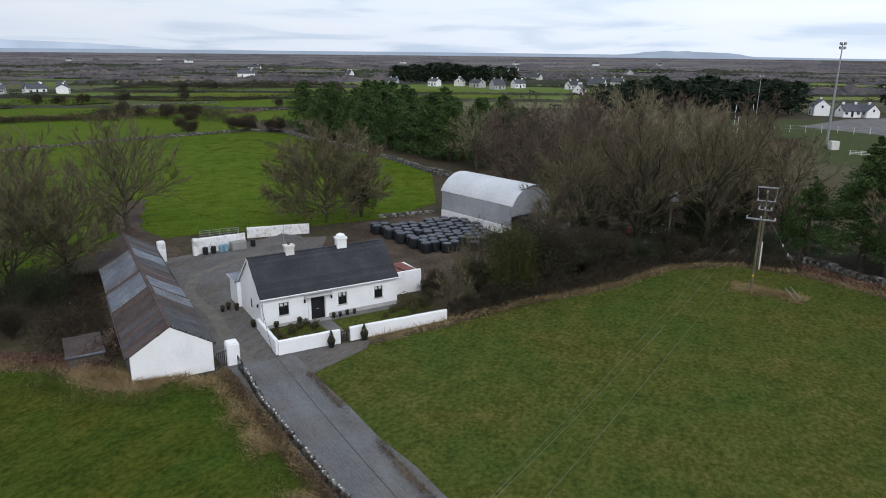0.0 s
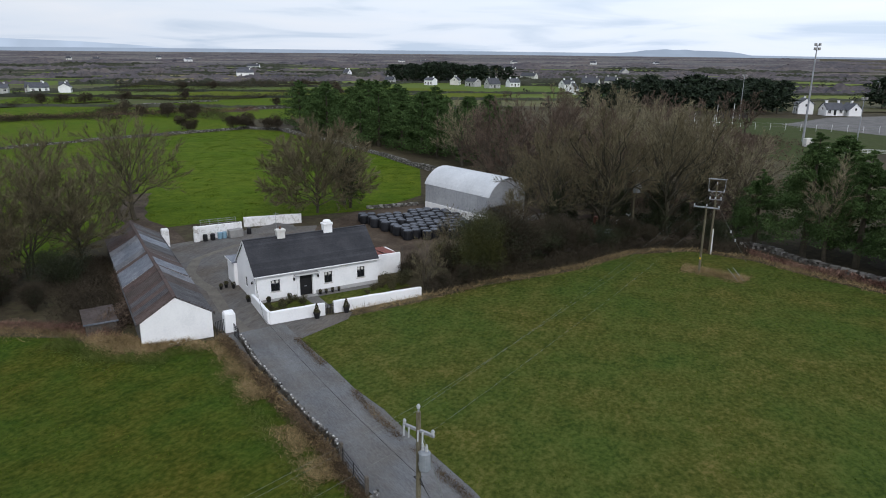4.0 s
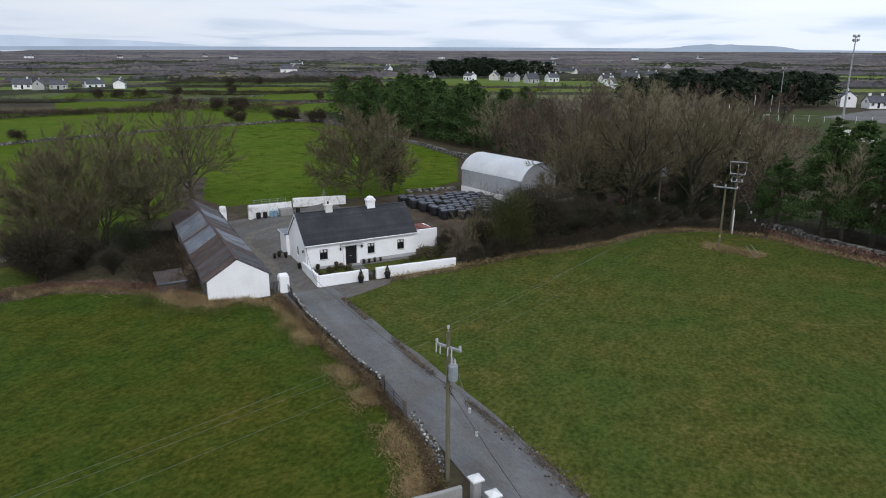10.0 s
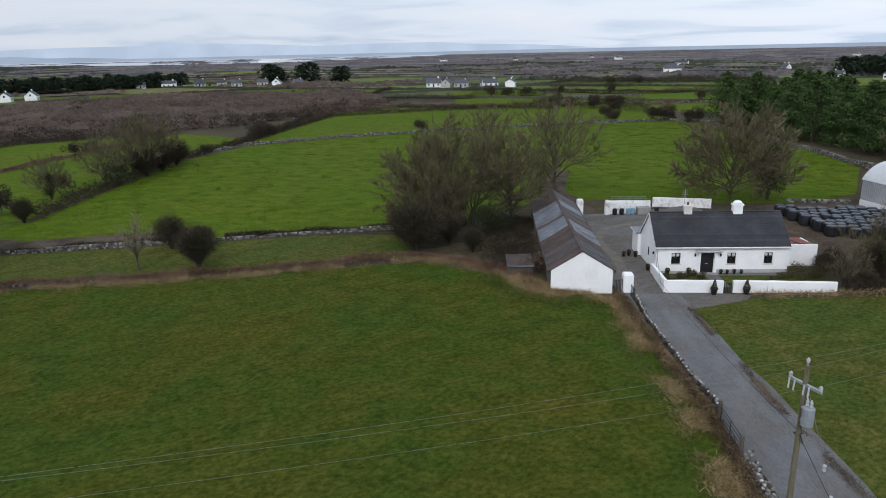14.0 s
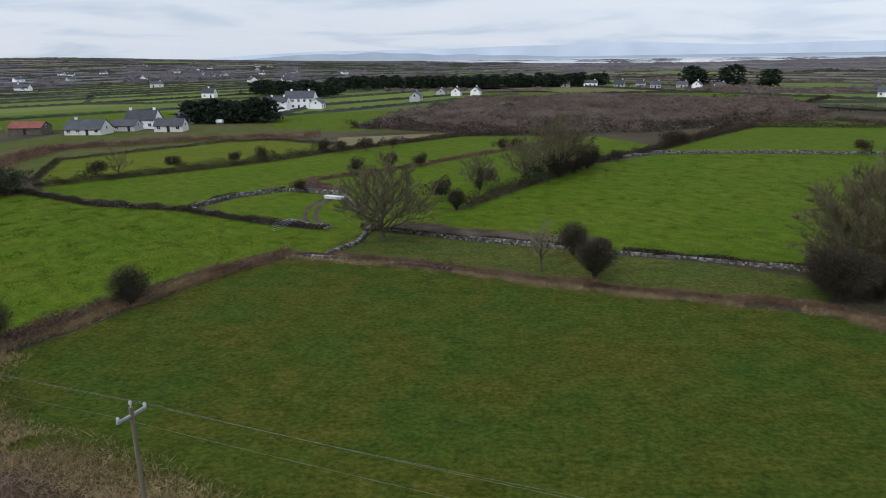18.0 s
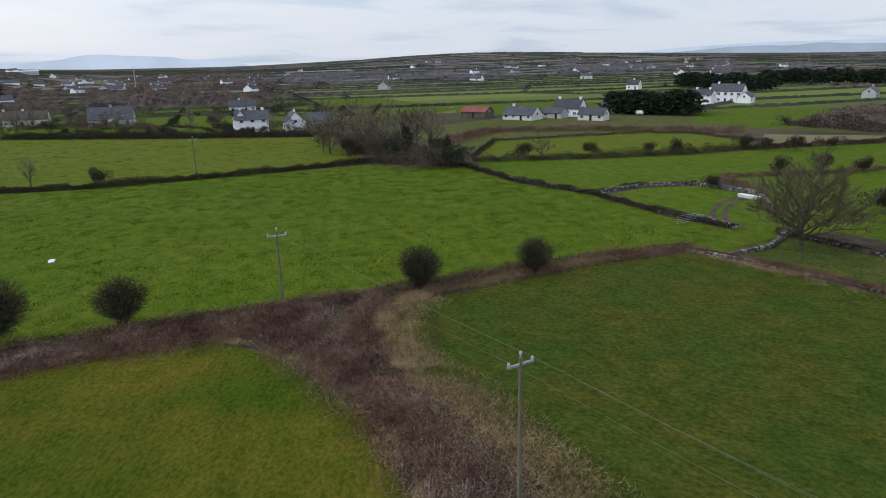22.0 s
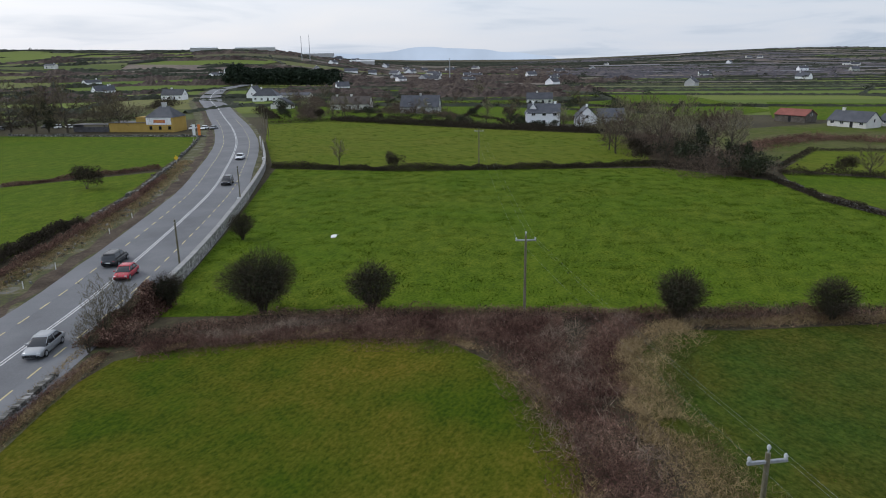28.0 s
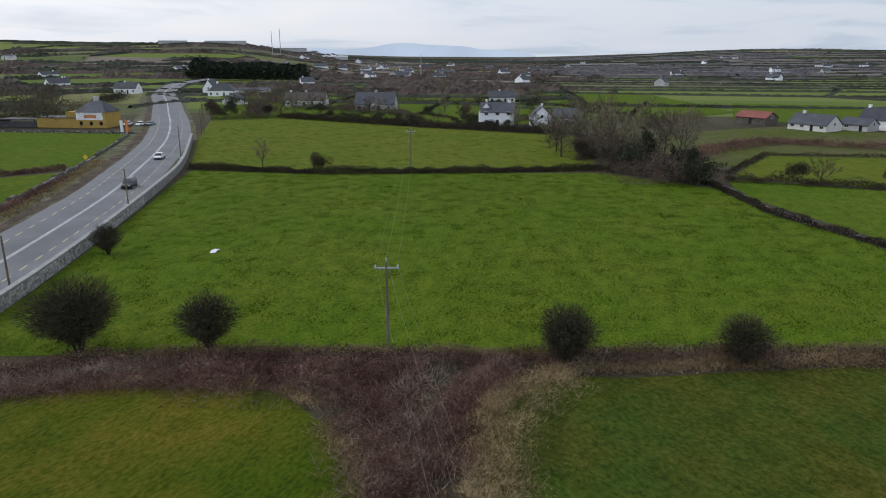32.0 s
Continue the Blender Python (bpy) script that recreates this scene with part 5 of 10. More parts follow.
# -- houses further off --
def house(x, y, rz, L, D, e, r, wall="cream", roof="slate_far", label="", wins=3, floors=1, chim=(0.15,), name="house", porch=False, group="", dormers=0, z=None, hip=False, gwin=True):
    z = float(terrain(x, y)) - (0.3 if math.hypot(x, y) > 300 else 0) if z is None else z
    ob = empty(name, pose(x, y, z, 0, 0, rz), label or "pale rendered house with a slate roof", "house", group)
    mb = MB().box(-L / 2, L / 2, -D / 2, D / 2, -1.0, e)
    if not hip:
        gable(mb, -D / 2, D / 2, -L / 2, -L / 2 + 0.3, e, r)
        gable(mb, -D / 2, D / 2, L / 2 - 0.3, L / 2, e, r)
    part("wall", mb, M[wall], ob)
    for s in (-1, 1):
        mb = MB()
        if hip:
            h = min(D / 2, L / 2 - 0.5)
            vs = [(-L / 2 - 0.3, s * (D / 2 + 0.3), e - 0.05), (L / 2 + 0.3, s * (D / 2 + 0.3), e - 0.05), (L / 2 - h, 0, r), (-L / 2 + h, 0, r)]
            mb.add(vs, [(0, 1, 2, 3)])
            mb.add([(s * (L / 2 + 0.3), -D / 2 - 0.3, e - 0.05), (s * (L / 2 + 0.3), D / 2 + 0.3, e - 0.05), (s * (L / 2 - h), 0, r)], [(0, 1, 2)])
        else:
            slope(mb, -L / 2 - 0.25, L / 2 + 0.25, s * (D / 2 + 0.35), e - 0.2, 0, r + 0.05, 0.14)
        part("roof", mb, M[roof], ob)
    for c in chim:
        chimney(ob, -L / 2 + L * c, 0, r - 0.8, r + 0.95, 0.9, 0.6, wall, 1)
    for f in range(floors):
        zz = 0.9 + 2.7 * f
        for s in (-1, 1):
            for i in range(wins):
                xx = -L / 2 + L * (i + 0.5) / wins
                if f == 0 and i == wins // 2:
                    part("door", MB().box(xx - 0.5, xx + 0.5, min(s * D / 2 - s * 0.02, s * D / 2 + s * 0.05), max(s * D / 2 - s * 0.02, s * D / 2 + s * 0.05), 0, 2.1), M["black_paint"], ob)
                    continue
                window(ob, xx, zz, 1.3, 1.2, s * (D / 2 + 0.03), "white_pvc", True, True, s)
    if gwin and r - e > 1.6:
        for s in (-1, 1):
            window(ob, 0, e - 0.3 if floors == 1 else e - 0.9, 0.9, 1.1, s * (L / 2 + 0.03), "white_pvc", False, False, s, "y")
    for i in range(dormers):
        xx = -L / 2 + L * (i + 0.5) / dormers
        for s in (-1, 1):
            d = part("dormer", MB().box(xx - 0.8, xx + 0.8, min(s * 0.6, s * D * 0.42), max(s * 0.6, s * D * 0.42), e - 0.1, e + 1.5), M[wall], ob)
            mb = MB()
            for q in (-1, 1):
                mb.add([(xx + q * 1.0, s * (D * 0.42 + 0.25), e + 1.35), (xx, s * (D * 0.42 + 0.25), e + 2.1), (xx, s * 0.2, e + 2.1), (xx + q * 1.0, s * 0.2, e + 1.35)], [(0, 1, 2, 3)])
            part("dormer_roof", mb, M[roof], d)
            part("pane", MB().box(xx - 0.45, xx + 0.45, min(s * D * 0.42, s * (D * 0.42 + 0.04)), max(s * D * 0.42, s * (D * 0.42 + 0.04)), e + 0.3, e + 1.2), M["glass"], d)
    if porch:
        part("porch", gable(MB().box(-1.3, 1.3, -D / 2 - 1.6, -D / 2, 0, 2.4), -D / 2 - 1.6, -D / 2, -1.3, 1.3, 2.4, 3.1), M[wall], ob)
    return ob


VG = "village houses"
# village south-west, along the main road; the lens of the walk passes them far off
house(-262, -226, 117, 19, 8.5, 2.9, 6.2, "cream", "brown_roof", "long cream bungalow with brown tiled roof", 5, 1, (0.12, 0.5), group=VG)
house(-259.5, -183, 116, 17, 9, 2.9, 7.6, "grey_render", "slate_far", "grey dormer house with slate roof", 4, 1, (0.5,), group=VG, dormers=2, porch=True)
house(-229.5, -108, 118, 11, 8, 4.6, 7.4, "white", "slate_far", "white two-storey house with slate roof", 3, 2, (0.85,), group=VG)
house(-229, -112, 28, 8, 5, 4.2, 7.6, "white", "slate_far", "white front wing of a two-storey house", 2, 2, (0.9,), group=VG)
house(-236, -95, 30, 8.5, 7, 3.0, 6.4, "white", "slate_far", "white gabled bungalow with slate roof", 3, 1, (0.7,), group=VG)
house(-241, -88, 120, 9, 7, 2.8, 5.6, "grey_render", "slate_far", "grey wing beside a gabled bungalow", 3, 1, (), group=VG)
house(-333, -161, 118, 13, 8, 2.7, 5.6, "cream", "slate_far", "pale bungalow in a garden", 4, 1, (0.4,), group=VG)
house(-304, -343, 30, 11, 7, 3.4, 8.2, "white", "slate_far", "white gabled house by the road", 3, 1, (0.9,), group=VG)
house(-294, -321, 120, 15, 9, 3.2, 7.2, "white", "slate_far", "white bungalow with hipped slate roof", 4, 1, (0.3,), group=VG, hip=True)
house(-310, -313, 118, 18, 8, 3.0, 4.2, "cream", "slate_far", "long low pale building", 5, 1, (), group=VG)
house(-251, -262, 28, 7, 10, 2.2, 5.4, "cream", "slate_far", "small pale cottage behind trees", 2, 1, (0.5,), group=VG)
house(-281, -392, 118, 14, 8, 3, 6.5, "white", "slate_far", "white bungalow where the road bends", 4, 1, (0.4,), group=VG)
# farm to the west
FG = "houses of the western farm"
house(-282, -35, 66, 11.5, 7, 2.4, 4.2, "wood", "red_roof", "old barn with a red tin roof", 1, 1, (), name="barn", group=FG)
house(-270, -16, 62, 13, 8, 2.0, 4.9, "cream", "slate_far", "pale bungalow with slate roof and rooflights", 4, 1, (0.2,), group=FG)
house(-276, -4, 62, 9, 6, 2.0, 3.8, "grey_render", "slate_far", "grey farm shed with slate roof", 2, 1, (), name="farm_shed", group=FG)
house(-283, 2, 66, 11, 8, 3.2, 6.6, "white", "slate_far", "white farmhouse with slate roof", 3, 1, (0.1, 0.9), group=FG)
house(-265, 10.5, 66, 10, 6, 2.2, 4.4, "cream", "slate_far", "low pale farm building", 3, 1, (), name="farm_shed", group=FG)
house(-296, 20, 64, 11, 7, 2.4, 4.6, "grey_render", "slate_far", "grey farm shed under trees", 2, 1, (), name="farm_shed", group=FG)
house(-347, 64, 62, 10, 8, 4.4, 6.6, "white", "slate_far", "white two-storey villa with slate roof", 3, 2, (0.2, 0.8))
house(-356, 77, 62, 15, 9, 5.4, 8.6, "white", "slate_far", "large white villa with slate roof", 5, 2, (0.2, 0.8))
house(-350, 84, 152, 8, 6, 2.8, 5.0, "white", "slate_far", "white wing of a large villa", 2, 1, ())
house(-493, 46, 60, 8.5, 6, 3.2, 6.4, "white", "slate_far", "small white house among fields", 2, 1, (0.5,))
# row of houses on the far side of the scrub
RG = "row of white houses before the bog"
rr = random.Random(11)
for x, y, L in ((-374, 147, 12), (-412, 190, 10), (-408, 202, 10), (-418, 182, 8), (-497, 330, 15), (-479, 352, 9), (-440, 340, 9), (-430, 352, 8), (-410, 349, 9), (-399, 364, 9), (-382, 362, 9), (-372, 373, 8), (-474, 314, 8), (-463, 330, 12), (-256, 379, 11), (-244, 375, 9), (-234, 377, 10), (-219, 387, 11), (-206, 390, 7), (-223, 392, 12), (-217, 410, 6)):
    house(x, y, math.degrees(math.atan2(y, x)) + 90 + rr.choice((-8, 0, 12, 80)), L * 0.85, 6.0, rr.uniform(2.4, 3.2), rr.uniform(4.4, 5.6), rr.choice(("white", "grey_render", "grey_render")), "slate_far", "pale house with slate roof before the bog", 3, 1, (0.2,), group=RG)
EG = "houses beyond the wood"
for x, y, L, w in ((-8, 515, 9, "white"), (86, 488, 12, "white"), (106, 507, 15, "cream"), (77, 420, 6, "white"), (128, 537, 11, "cream"), (34, 480, 11, "grey_render"), (-89, 675, 7, "white"), (-38, 528, 8, "grey_render"), (22, 502, 12, "grey_render"), (50, 500, 10, "white"), (10, 520, 9, "cream")):
    house(x, y, rr.uniform(-60, 80), L * 0.8, 6.5, rr.uniform(2.6, 3.8), rr.uniform(4.8, 6.4), w, "slate_far", "pale house beyond the wood", 3, 1, (0.2, 0.85), group=EG)
house(153, 300, 80, 6.6, 6, 3.8, 6.2, "white", "slate_far", "tall white house beside the sports ground", 2, 2, (0.5,))
house(161, 293, 5, 7.5, 5.5, 2.3, 4.8, "white", "slate_far", "white house beside the sports ground", 3, 1, (0.15, 0.85))
house(168.5, 292, 95, 6.5, 5.5, 2.3, 4.8, "white", "slate_far", "white gabled wing beside the sports ground", 2, 1, (0.5,))

# public house beside the main road
pub = empty("public_house", pose(-153.5, -216, 0, 0, 0, 297), "yellow roadside public house with a hipped slate roof", "public house")
part("wall", MB().box(-5, 5, -4.5, 4.5, 0, 5.0), M["yellow"], pub)
part("upper_wall", MB().box(-4.2, 4.9, 4.5, 4.56, 2.6, 5.0), M["white_old"], pub, "white upper wall")
for s in (-1, 1):
    part("roof", MB().add([(-5.3, s * 4.8, 5.0), (5.3, s * 4.8, 5.0), (1.6, 0, 8.6), (-1.6, 0, 8.6)], [(0, 1, 2, 3)]).add([(s * 5.3, -4.8, 5.0), (s * 5.3, 4.8, 5.0), (s * 1.6, 0, 8.6)], [(0, 1, 2)]), M["slate_far"], pub)
chimney(pub, 0, 0, 8.0, 9.8, 1.6, 0.8, "grey_render", 2)
part("side_wing", MB().box(5, 19, -3.5, 4.2, 0, 3.1), M["yellow"], pub, "low yellow wing")
part("wing_roof", MB().box(4.9, 19.2, -3.7, 4.4, 3.1, 3.3), M["tin_dark"], pub)
part("side_wing", MB().box(5.2, 9.5, -3, 3, 3.3, 5.0), M["yellow"], pub)
part("shelter", MB().box(19.3, 33, -2, 4.0, 2.4, 2.6).box(19.5, 19.7, -1.8, 3.8, 0, 2.4).box(32.6, 32.8, -1.8, 3.8, 0, 2.4).box(19.7, 32.6, 3.5, 3.7, 0, 1.9), M["tin_dark"], pub, "dark open shelter")
for x in (-3.4, 0, 3.4):
    window(pub, x, 0.9, 1.0, 1.2, 4.53, "black_paint", False, False, 1)
sign = part("banner", MB().box(-3.2, 3.0, 4.565, 4.60, 2.9, 4.7), M["white_pvc"], pub, "white banner with an unreadable orange band")
part("band", MB().box(-2.0, 2.2, 4.602, 4.61, 3.2, 4.2), M["sign_orange"], sign)
part("band", MB().box(-1.5, 1.6, 4.612, 4.618, 3.5, 3.62).box(-1.2, 1.3, 4.612, 4.618, 3.8, 3.9), M["sign_yellow"], sign)
# sheds on the hill and the far white works
for x, y, L in ((-760, -860, 60), (-820, -800, 70), (-700, -905, 40), (-890, -760, 45), (-640, -560, 16), (-655, -540, 10)):
    house(x, y, math.degrees(math.atan2(y, x)) + 90, L, 24 if L > 20 else 8, 4.5 if L > 20 else 3, 5.6 if L > 20 else 6, "grey_render" if L > 20 else "white", "galv_roof" if L > 20 else "slate_far", "long pale works shed on the hill", 0, 1, (), name="works_shed" if L > 20 else "house", gwin=False)
house(-1450, 1382, 178, 110, 40, 6, 9, "white", "galv_roof", "long white works shed before the estuary", 0, 1, (), name="works_shed", gwin=False)
rr = random.Random(77)
for i in range(36):
    a = radians(rr.choice((rr.uniform(168, 182), rr.uniform(176, 222), rr.uniform(215, 224))))
    d = rr.uniform(560, 1900)
    x, y = d * math.cos(a), d * math.sin(a)
    house(x, y, rr.uniform(0, 180), rr.uniform(9, 15), 8, 3, 6.2, rr.choice(("white", "cream", "grey_render")), "slate_far", "small pale house in the distance", 0, 1, (0.2,), group="scattered distant houses", gwin=False)
for i in range(5):
    a = radians(rr.uniform(57, 118))
    d = rr.uniform(560, 1500)
    x, y = d * math.cos(a), d * math.sin(a)
    house(x, y, rr.uniform(0, 180), rr.uniform(9, 14), 8, 3, 6.2, rr.choice(("white", "cream", "grey_render")), "slate_far", "small pale house in the distance", 0, 1, (0.2,), group="scattered distant houses", gwin=False)

# scattered farms and houses far off
rr = random.Random(23)
for a0, a1, d0, d1, n, g in ((203, 218, 640, 1100, 16, "houses of the distant village"), (164, 202, 700, 1700, 14, "scattered houses on the western plain"), (66, 118, 600, 900, 5, "scattered houses on the northern plain"), (62, 128, 1300, 1900, 7, "houses along the horizon"), (226, 246, 560, 900, 6, "houses on the hill")):
    for k in range(n):
        a, d = radians(rr.uniform(a0, a1)), rr.uniform(d0, d1)
        s = 1.0
        house(d * math.cos(a), d * math.sin(a), math.degrees(a) + 90 + rr.uniform(-35, 35), rr.uniform(9, 15) * s, 7.0 * s, rr.uniform(2.6, 3.6) * s, rr.uniform(4.8, 6.4) * s, rr.choice(("white", "white", "cream", "grey_render")), "slate_far", "small pale house far off among fields", 2, 1, (0.2,), group=g)

# ---- dry stone walls ----
def stone_shape(rng, sx, sy, sz):
    v = np.array([(x, y, z) for z in (-1, 1) for y in (-1, 1) for x in (-1, 1)], float) * 0.5
    v *= rng.uniform(0.72, 1.08, (8, 3))
    return v * (sx, sy, sz)


BOX = [(0, 2, 3, 1), (4, 5, 7, 6), (0, 1, 5, 4), (2, 6, 7, 3), (0, 4, 6, 2), (1, 3, 7, 5)]


def stone_wall(poly, h, t, seed, label, size=0.34, material="stone", gaps=0.0, name="dry_stone_wall"):
    """A wall of loose stones in rough courses, one mesh."""
    rng = np.random.default_rng(seed)
    vs, fs = [], []
    p = line_pts(poly, size * 0.95)
    d = np.gradient(p, axis=0)
    for i, (x, y) in enumerate(p):
        a = math.atan2(d[i][1], d[i][0])
        ca, sa = math.cos(a), math.sin(a)
        hh = h * (0.45 + 0.5 * float(vnoise(x, y, 4.0, seed))) * (1 - gaps * float(vnoise(x, y, 9.0, seed + 3) > 0.72))
        rows = max(1, int(hh / (size * 0.7)))
        z0 = 0.0
        for r in range(rows):
            for side in ((-1, 1) if t > size * 1.2 and r < rows - 1 else (0,)):
                s = stone_shape(rng, size * rng.uniform(0.8, 1.4), t * (0.6 if side else 0.95), size * 0.8)
                q = rng.uniform(-0.35, 0.35)
                ox, oy = rng.uniform(-0.06, 0.06), side * t * 0.25 + rng.uniform(-0.05, 0.05)
                b0 = len(vs)
                cz = z0 + size * 0.35
                cq, sq = math.cos(q), math.sin(q)
                for sx, sy, sz in s:
                    lx, ly = sx * cq - sy * sq + ox, sx * sq + sy * cq + oy
                    vs.append((x + lx * ca - ly * sa, y + lx * sa + ly * ca, cz + sz))
                fs += [tuple(b0 + k for k in f) for f in BOX]
            z0 += size * 0.68
    ob = part(name, MB().add(vs, fs), M[material])
    return tagged(ob, label, "stone wall", kind="stuff")


stone_wall([(-52, 68.6), (-60.4, 61.2), (-68.2, 53.2), (-82, 39.9), (-95, 29)], 0.8, 0.45, 1, "tumbled grey dry stone wall between pastures", size=0.28, gaps=0.6)
stone_wall([(-98, 23.4), (-106.2, 15.6), (-121.4, 5.6), (-133, -8.4), (-152, -20.4)], 1.1, 0.6, 2, "grey dry stone wall overgrown with brambles", gaps=0.4)
stone_wall([(-122.7, 6.4), (-129.1, 14.1), (-131.4, 24.3), (-122.4, 32.6), (-108, 31)], 1.1, 0.6, 3, "grey dry stone wall round a pen")
stone_wall([(-134, 98), (-137, 118), (-126.6, 140), (-112.4, 160.6), (-90.6, 188), (-60, 217.4), (-50, 215)], 1.1, 0.6, 4, "long grey dry stone wall across the pasture", size=0.32)
stone_wall([(-50, 214.6), (-33, 191), (-15.4, 165.6), (-4.4, 146), (6, 133)], 1.3, 0.7, 5, "mossy stone wall along the conifer wood", size=0.28)
stone_wall([(-12, 108.5), (-4.5, 111.5)], 1.0, 0.6, 6, "grey dry stone wall behind the bales")
stone_wall([(38, 89), (40.6, 86.4), (43.4, 79.6), (46.6, 75), (48.8, 70.6), (58, 60), (70, 48)], 1.0, 0.8, 7, "grey dry stone wall under the conifers", gaps=0.3)
stone_wall([(-84, 19.6), (-88, 25), (-95, 29)], 0.9, 0.6, 8, "tumbled grey stones at the field corner")
stone_wall([(-85.8, 15), (-75, 28.6), (-66, 36.6)], 0.6, 0.5, 9, "low line of grey stones under a hedge", gaps=0.8)
def mortared_wall(poly, h, t, seed, label):
    """A built roadside wall: face stones bedded in mortar, and a flat weathered coping in lengths."""
    rng = np.random.default_rng(seed)
    ob = empty("roadside_wall", Matrix.Identity(4), label, "stone wall", kind="structure")
    c = line_pts(spline(poly, 4.0), 2.0)
    d = np.gradient(c, axis=0)
    d /= np.linalg.norm(d, axis=1)[:, None]
    n = np.stack([-d[:, 1], d[:, 0]], 1) * t / 2
    top = h * (0.92 + 0.16 * vnoise(c[:, 0], c[:, 1], 22.0, seed))
    rows = [[(*(c[i] + n[i] * 1.15), -0.1), (*(c[i] + n[i]), top[i]), (*(c[i] - n[i]), top[i]), (*(c[i] - n[i] * 1.15), -0.1)] for i in range(len(c))]
    core = MB().add([p for r in rows for p in r], [(4 * i + k, 4 * i + k + 4, 4 * i + k + 5, 4 * i + k + 1) for i in range(len(c) - 1) for k in range(3)])
    part("core", core, M["mortar_wall"], ob)
    face = MB()
    p = line_pts(spline(poly, 4.0), 0.42)
    e = np.gradient(p, axis=0)
    e /= np.linalg.norm(e, axis=1)[:, None]
    for i, (x, y) in enumerate(p):
        if math.hypot(x, y) > 130:
            continue
        hh = h * (0.92 + 0.16 * float(vnoise(x, y, 22.0, seed)))
        a = math.degrees(math.atan2(e[i][1], e[i][0]))
        for k in range(int(hh / 0.26)):
            for s in (-1, 1):
                m = pose(x, y, 0, 0, 0, a)
                face.add([m @ Vector(q) for q in stone_shape(rng, 0.42, 0.10, 0.25) + (0.2 * (k % 2), s * (t / 2 + 0.06 * (1 - k * 0.26 / hh)), 0.15 + 0.26 * k)], BOX)
    part("face_stones", face, M["stone_light"], ob)
    for i in range(0, len(c) - 1):
        a, b = c[i], c[i + 1]
        L = float(np.linalg.norm(b - a))
        cap = MB().box(-L / 2 + 0.02, L / 2 - 0.02, -t / 2 - 0.07, t / 2 + 0.07, 0, 0.14, pose((a[0] + b[0]) / 2, (a[1] + b[1]) / 2, (top[i] + top[i + 1]) / 2 - 0.01, 0, rng.uniform(-1, 1), math.degrees(math.atan2(b[1] - a[1], b[0] - a[0]))))
        part("coping", cap, M["concrete"], ob)
    return ob


mortared_wall([(-46.5, -62.0), (-54.6, -68.4), (-70, -81.4), (-94.6, -103.4), (-116, -124.4), (-147, -161)], 1.5, 0.5, 10, "grey mortared stone wall with a flat coping beside the road")
stone_wall([(-63, -104.5), (-70, -110.5), (-82, -121), (-99.5, -138), (-124, -164), (-144, -186)], 1.0, 0.5, 11, "grey stone wall on the far side of the road", size=0.4, gaps=0.5)
stone_wall([(-200, 128), (-172, 189), (-150, 235)], 0.8, 0.6, 13, "distant grey dry stone wall", size=0.45, gaps=0.3)
stone_wall([(-147, -187), (-138, -206), (-128, -226), (-117, -250)], 1.1, 0.6, 14, "grey stone wall behind the roadside pasture", size=0.45)

stone_wall([(-6, -33.5), (-14, -39.8), (-22.4, -47.0), (-30, -52.4)], 0.75, 0.5, 15, "low tumbled stone wall beside the road", size=0.27, gaps=0.3)

# the lane wall: whitened stones picked out one by one nearest the gate
LANEWALL = [(-17.6, 57.8), (-15.4, 53.7), (-12.6, 49.4), (-9.4, 44.6), (-7.3, 41.9), (-6.7, 40.5)]
lane_wall = empty("lane_stone_wall", Matrix.Identity(4), "low stone wall with whitened coping beside the lane", "stone wall", kind="structure")
rng = np.random.default_rng(20)
STONES = []
for k in range(6):
    s = stone_shape(rng, 0.17, 0.16, 0.13)
    me = MB().add(s, BOX).mesh("stone", M["stone_ob"])
    STONES.append(me)
WSTONES = [MB().add(stone_shape(rng, 0.13, 0.12, 0.09), BOX).mesh("stone", M["stone_white"]) for k in range(4)]
p = line_pts(LANEWALL, 0.21)
for i, (x, y) in enumerate(p):
    ob = new("stone", WSTONES[i % 4] if (i * 7) % 5 < 2 else STONES[i % 6])
    ob.parent = lane_wall
    ob.matrix_basis = pose(x + rng.uniform(-0.06, 0.06), y + rng.uniform(-0.06, 0.06), 0.58 + rng.uniform(-0.06, 0.06), 0, 0, rng.uniform(0, 360))
bx = MB()
for i, (x, y) in enumerate(line_pts(LANEWALL, 0.4)):
    for r in range(2):
        s = stone_shape(rng, 0.34, 0.27, 0.26)
        bx.add(s + (x + rng.uniform(-0.05, 0.05), y + rng.uniform(-0.05, 0.05), 0.13 + 0.25 * r), BOX)
part("stone_footing", bx, M["stone_dark"], lane_wall)
LANEWALL2 = [(-4.4, 36.2), (-3.6, 34.6), (-2.7, 33.0), (-2.3, 31.6), (-1.9, 30.9)]
rubble_wall = empty("rubble_wall", Matrix.Identity(4), "tumbled limestone wall beside the power pole", "stone wall", kind="structure")
for i, (x, y) in enumerate(line_pts(LANEWALL2, 0.11)):
    for r in range(4):
        ob = new("stone", WSTONES[i % 4] if (i * 3 + r) % 5 == 0 else STONES[(i * 3 + r) % 6])
        ob.parent = rubble_wall
        ob.matrix_basis = pose(x + rng.uniform(-0.28, 0.28), y + rng.uniform(-0.2, 0.2), 0.1 + 0.2 * r + rng.uniform(-0.05, 0.05), rng.uniform(-20, 20), rng.uniform(-20, 20), rng.uniform(0, 360)) @ Matrix.Scale(rng.uniform(0.7, 1.15), 4)
mb = MB()
